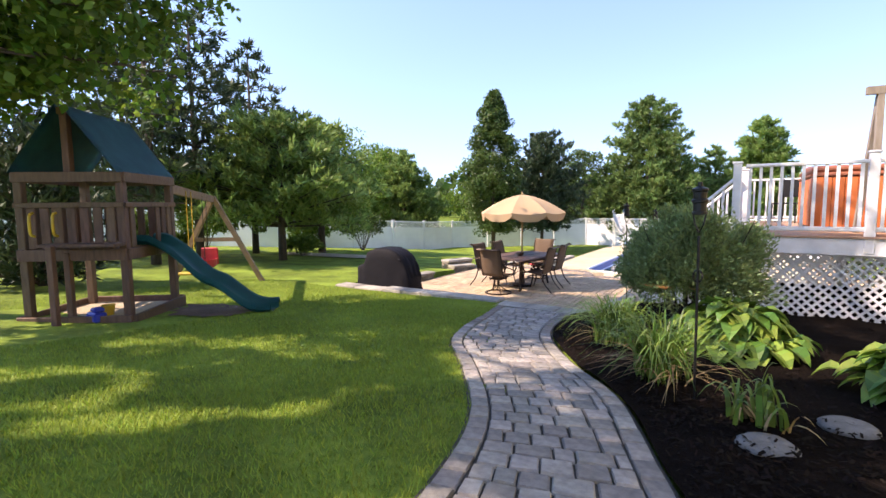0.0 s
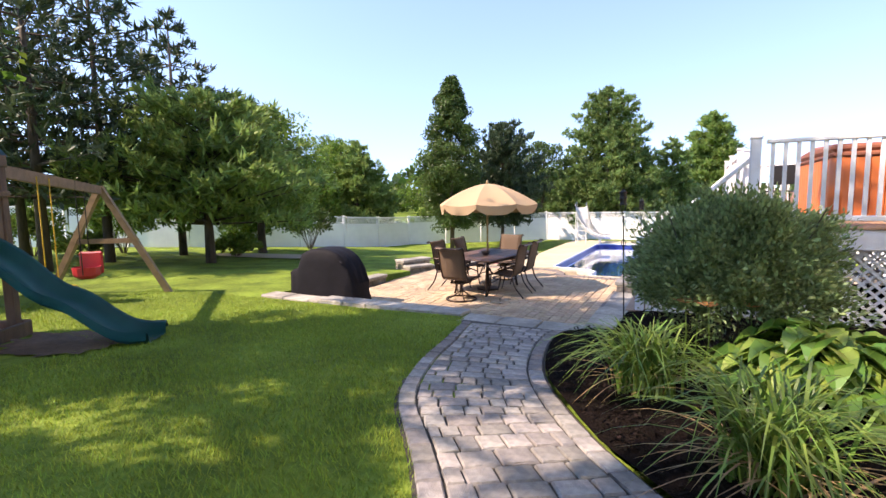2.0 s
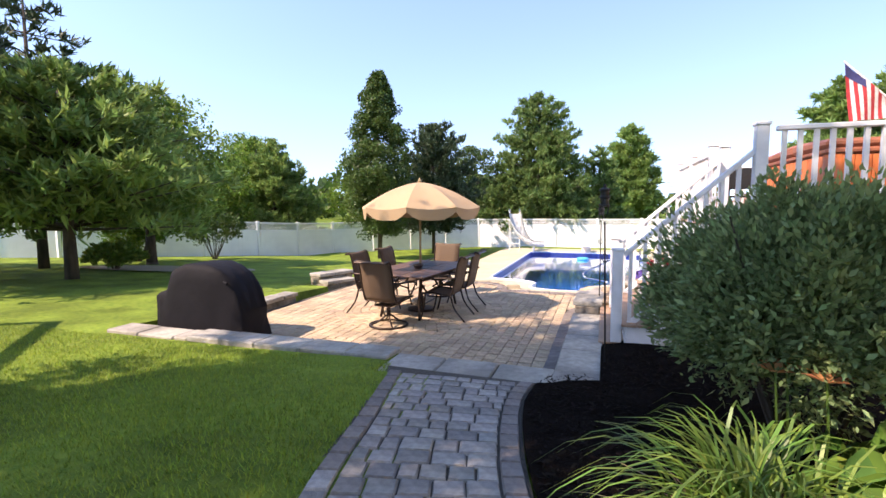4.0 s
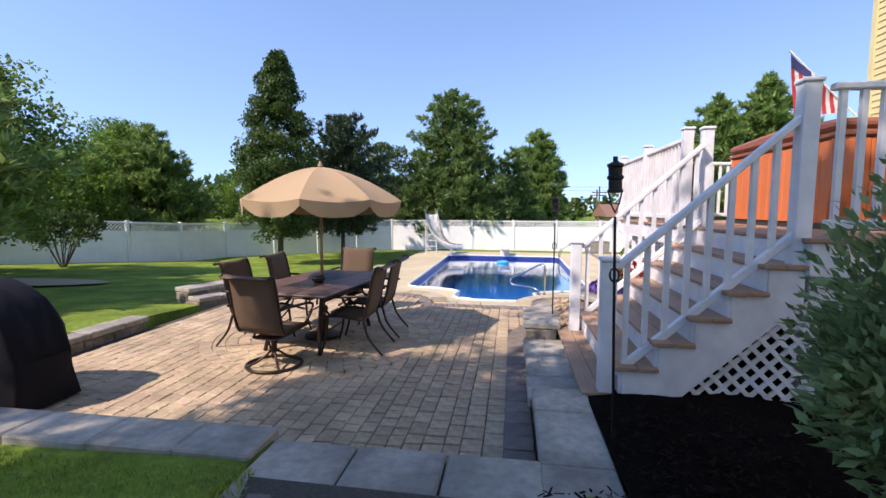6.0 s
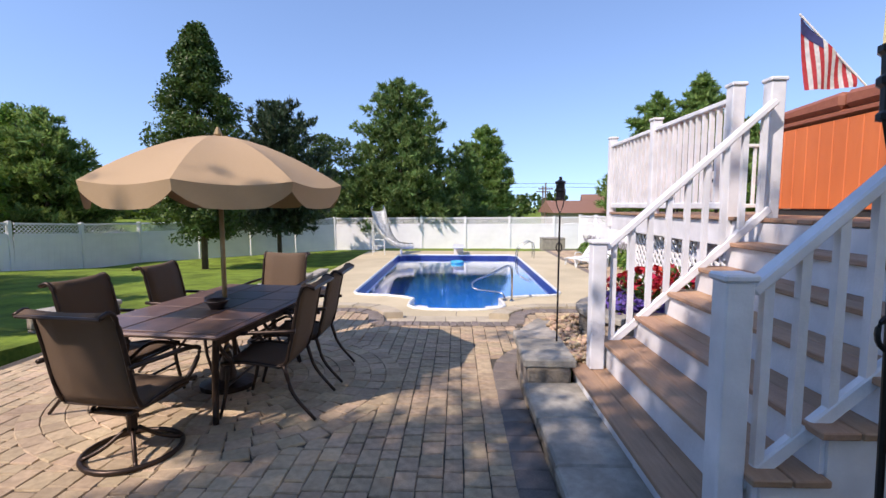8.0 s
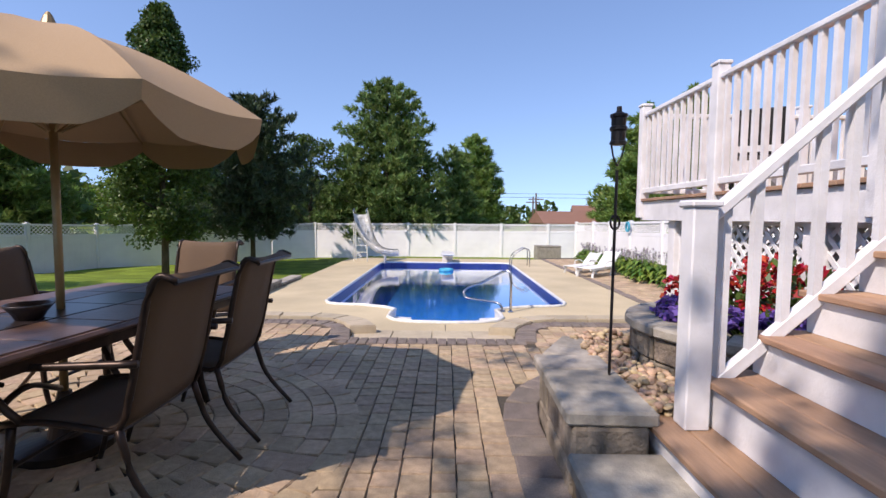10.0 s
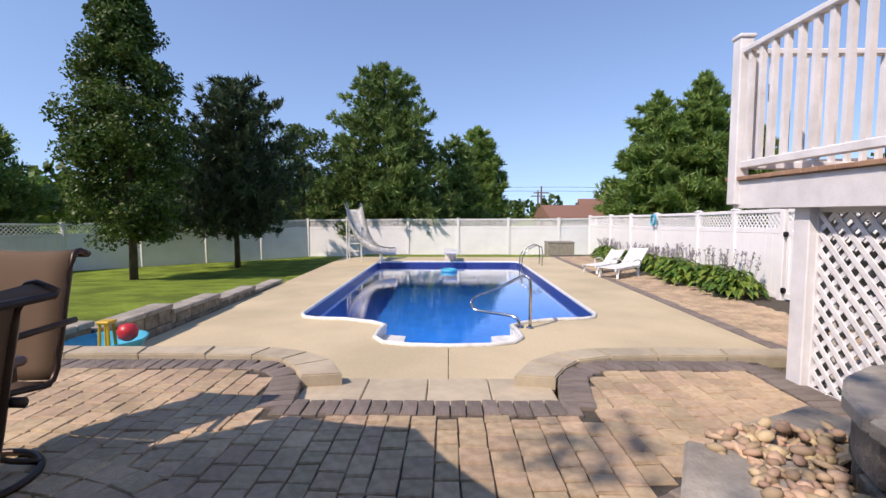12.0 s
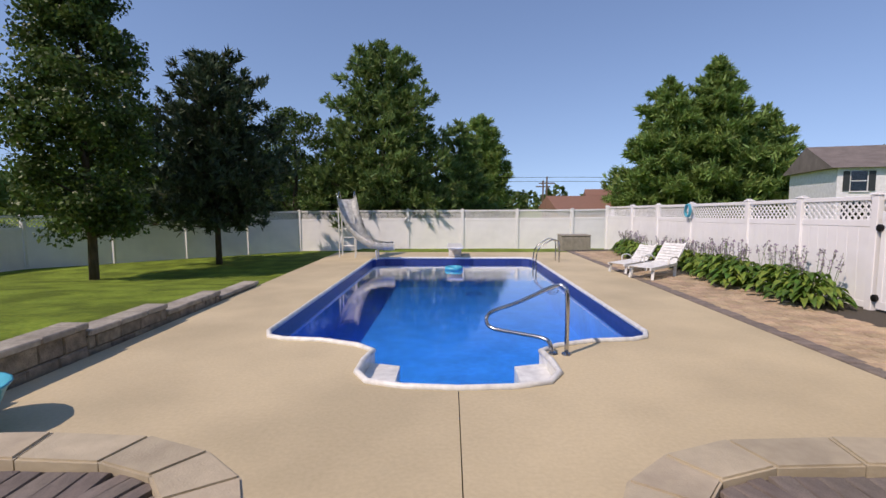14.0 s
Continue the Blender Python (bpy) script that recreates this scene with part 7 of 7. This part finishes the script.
ring = [(-6.5 + 0.62 * math.cos(a) * (1 + 0.5 * noise.noise((math.cos(a) * 3, math.sin(a) * 3, 1))), 4.42 + 0.45 * math.sin(a) * (1 + 0.5 * noise.noise((math.cos(a) * 3, math.sin(a) * 3, 4)))) for a in [k * math.pi / 28 for k in range(56)]]
vs = [bm.verts.new((x, y, lawn_z(x, y) + 0.012)) for x, y in ring]
bm.faces.new(vs)
tagged(part("bare_soil_patch", bm, M["dirt"]), "worn bare soil under the slide", "bare soil", kind="structure")

# stepping stones, far sand bank
for x, y, a in ((-0.19, 3.3, 20), (0.19, 3.88, -15)):
    t = thing("stepping_stone", "round weathered stepping stone in the mulch", "stepping stone", pose(x, y, bed_z(x, y) + 0.055, 2, 0, a))
    bm = bmesh.new()
    spin(bm, [(0.085, -0.03), (0.115, -0.02), (0.12, 0.01), (0.1, 0.026), (0.03, 0.022)], 22)
    for v in bm.verts:
        v.co.x *= 1.15
        v.co += Vector((noise.noise(v.co * 9), noise.noise(v.co * 9 + Vector((5, 0, 0))), 0)) * 0.01
    part("stone", bm, M["stone_pale"], t, smooth=True)
bm = bmesh.new()
ring = [(-13.6 + 2.6 * math.cos(a), 13.8 + 0.9 * math.sin(a) + 0.5 * math.cos(a)) for a in [k * math.pi / 12 for k in range(24)]]
bm.faces.new([bm.verts.new((x, y, lawn_z(x, y) + 0.03)) for x, y in ring])
tagged(part("sand_patch", bm, M["sand"]), "pale sandy patch at the lawn's far edge", "sand", kind="structure")

# ---- neighbouring houses, poles ----
def neighbour(name, label, m, w_, d, h, roof_h, wall, roof, windows=True, chimney=True):
    t = thing(name, label, "house", m)
    bm = bmesh.new()
    box(bm, -w_ / 2, w_ / 2, -d / 2, d / 2, 0, h)
    part("wall", bm, M[wall], t)
    bm = bmesh.new()
    o = 0.4
    vs = [bm.verts.new(p) for p in ((-w_ / 2 - o, -d / 2 - o, h + 0.002), (w_ / 2 + o, -d / 2 - o, h + 0.002), (w_ / 2 + o, d / 2 + o, h + 0.002), (-w_ / 2 - o, d / 2 + o, h + 0.002), (-w_ / 2 - o, 0, h + roof_h), (w_ / 2 + o, 0, h + roof_h))]
    for q in ((0, 1, 5, 4), (2, 3, 4, 5), (0, 4, 3), (1, 2, 5), (3, 2, 1, 0)):
        bm.faces.new([vs[i] for i in q])
    part("roof", bm, M[roof], t)
    if chimney:
        bm = bmesh.new()
        box(bm, w_ * 0.12, w_ * 0.12 + 0.8, -0.4, 0.4, h + roof_h * 0.4, h + roof_h + 0.9)
        part("chimney", bm, M["brick"], t)
    if windows:
        for zf in (0.22, 0.66):
            for k in range(6):
                x = -w_ / 2 + w_ * (k + 0.5) / 6
                win = thing("window", "", "", pose(x, -d / 2 - 0.025, h * zf))
                win.parent = t
                for nm, q, mk in (("pane", (-0.4, 0.4, 0.0, 0.02, 0, 1.2), "pane"), ("frame", (-0.45, 0.45, -0.03, -0.002, 0.58, 0.63), "paint"), ("shutter", (-0.8, -0.47, -0.03, 0.018, 0, 1.2), "shutter"), ("shutter", (0.47, 0.8, -0.03, 0.018, 0, 1.2), "shutter"), ("sill", (-0.5, 0.5, -0.06, 0.018, -0.07, -0.002), "paint")):
                    bm = bmesh.new()
                    box(bm, *q)
                    part(nm, bm, M[mk], win)
    return t


neighbour("house_far", "white two-storey house with black shutters", pose(28.2, 43.5, -0.8, 0, 0, -18), 13, 8, 4.1, 1.7, "paint", "roof")
neighbour("house_far", "low house with a reddish brown roof", pose(13.5, 72.0, -1.0, 0, 0, 5), 8, 7, 1.6, 1.6, "stucco", "roof_red", False, False)
neighbour("house_far", "beige house with a reddish brown roof", pose(18.5, 74.0, -1.0, 0, 0, -10), 7, 6, 2.6, 1.5, "stucco", "roof_red", False, False)
for x, y, h in ((9.2, 72.0, 5.6), (9.9, 78.0, 5.4)):
    t = thing("utility_pole", "wooden utility pole with a crossarm", "utility pole", pose(x, y, -1))
    bm = bmesh.new()
    tube(bm, [(0, 0, 0), (0, 0, h)], 0.14, 8, 0.1)
    part("pole", bm, M["pole_wood"], t)
    bm = bmesh.new()
    box(bm, -1.0, 1.0, -0.06, 0.06, h - 0.9, h - 0.75)
    part("crossarm", bm, M["pole_wood"], t)
wire = thing("power_lines", "thin black power lines between the poles", "power lines")
for dz in (0, 0.5):
    bm = bmesh.new()
    tube(bm, smooth_curve([(-40, 82, 4.2 + dz), (9.2, 72, 4.0 + dz), (30, 69, 3.6 + dz), (60, 66, 4.2 + dz)], 40), 0.02, 4)
    part("wire", bm, M["black"], wire)
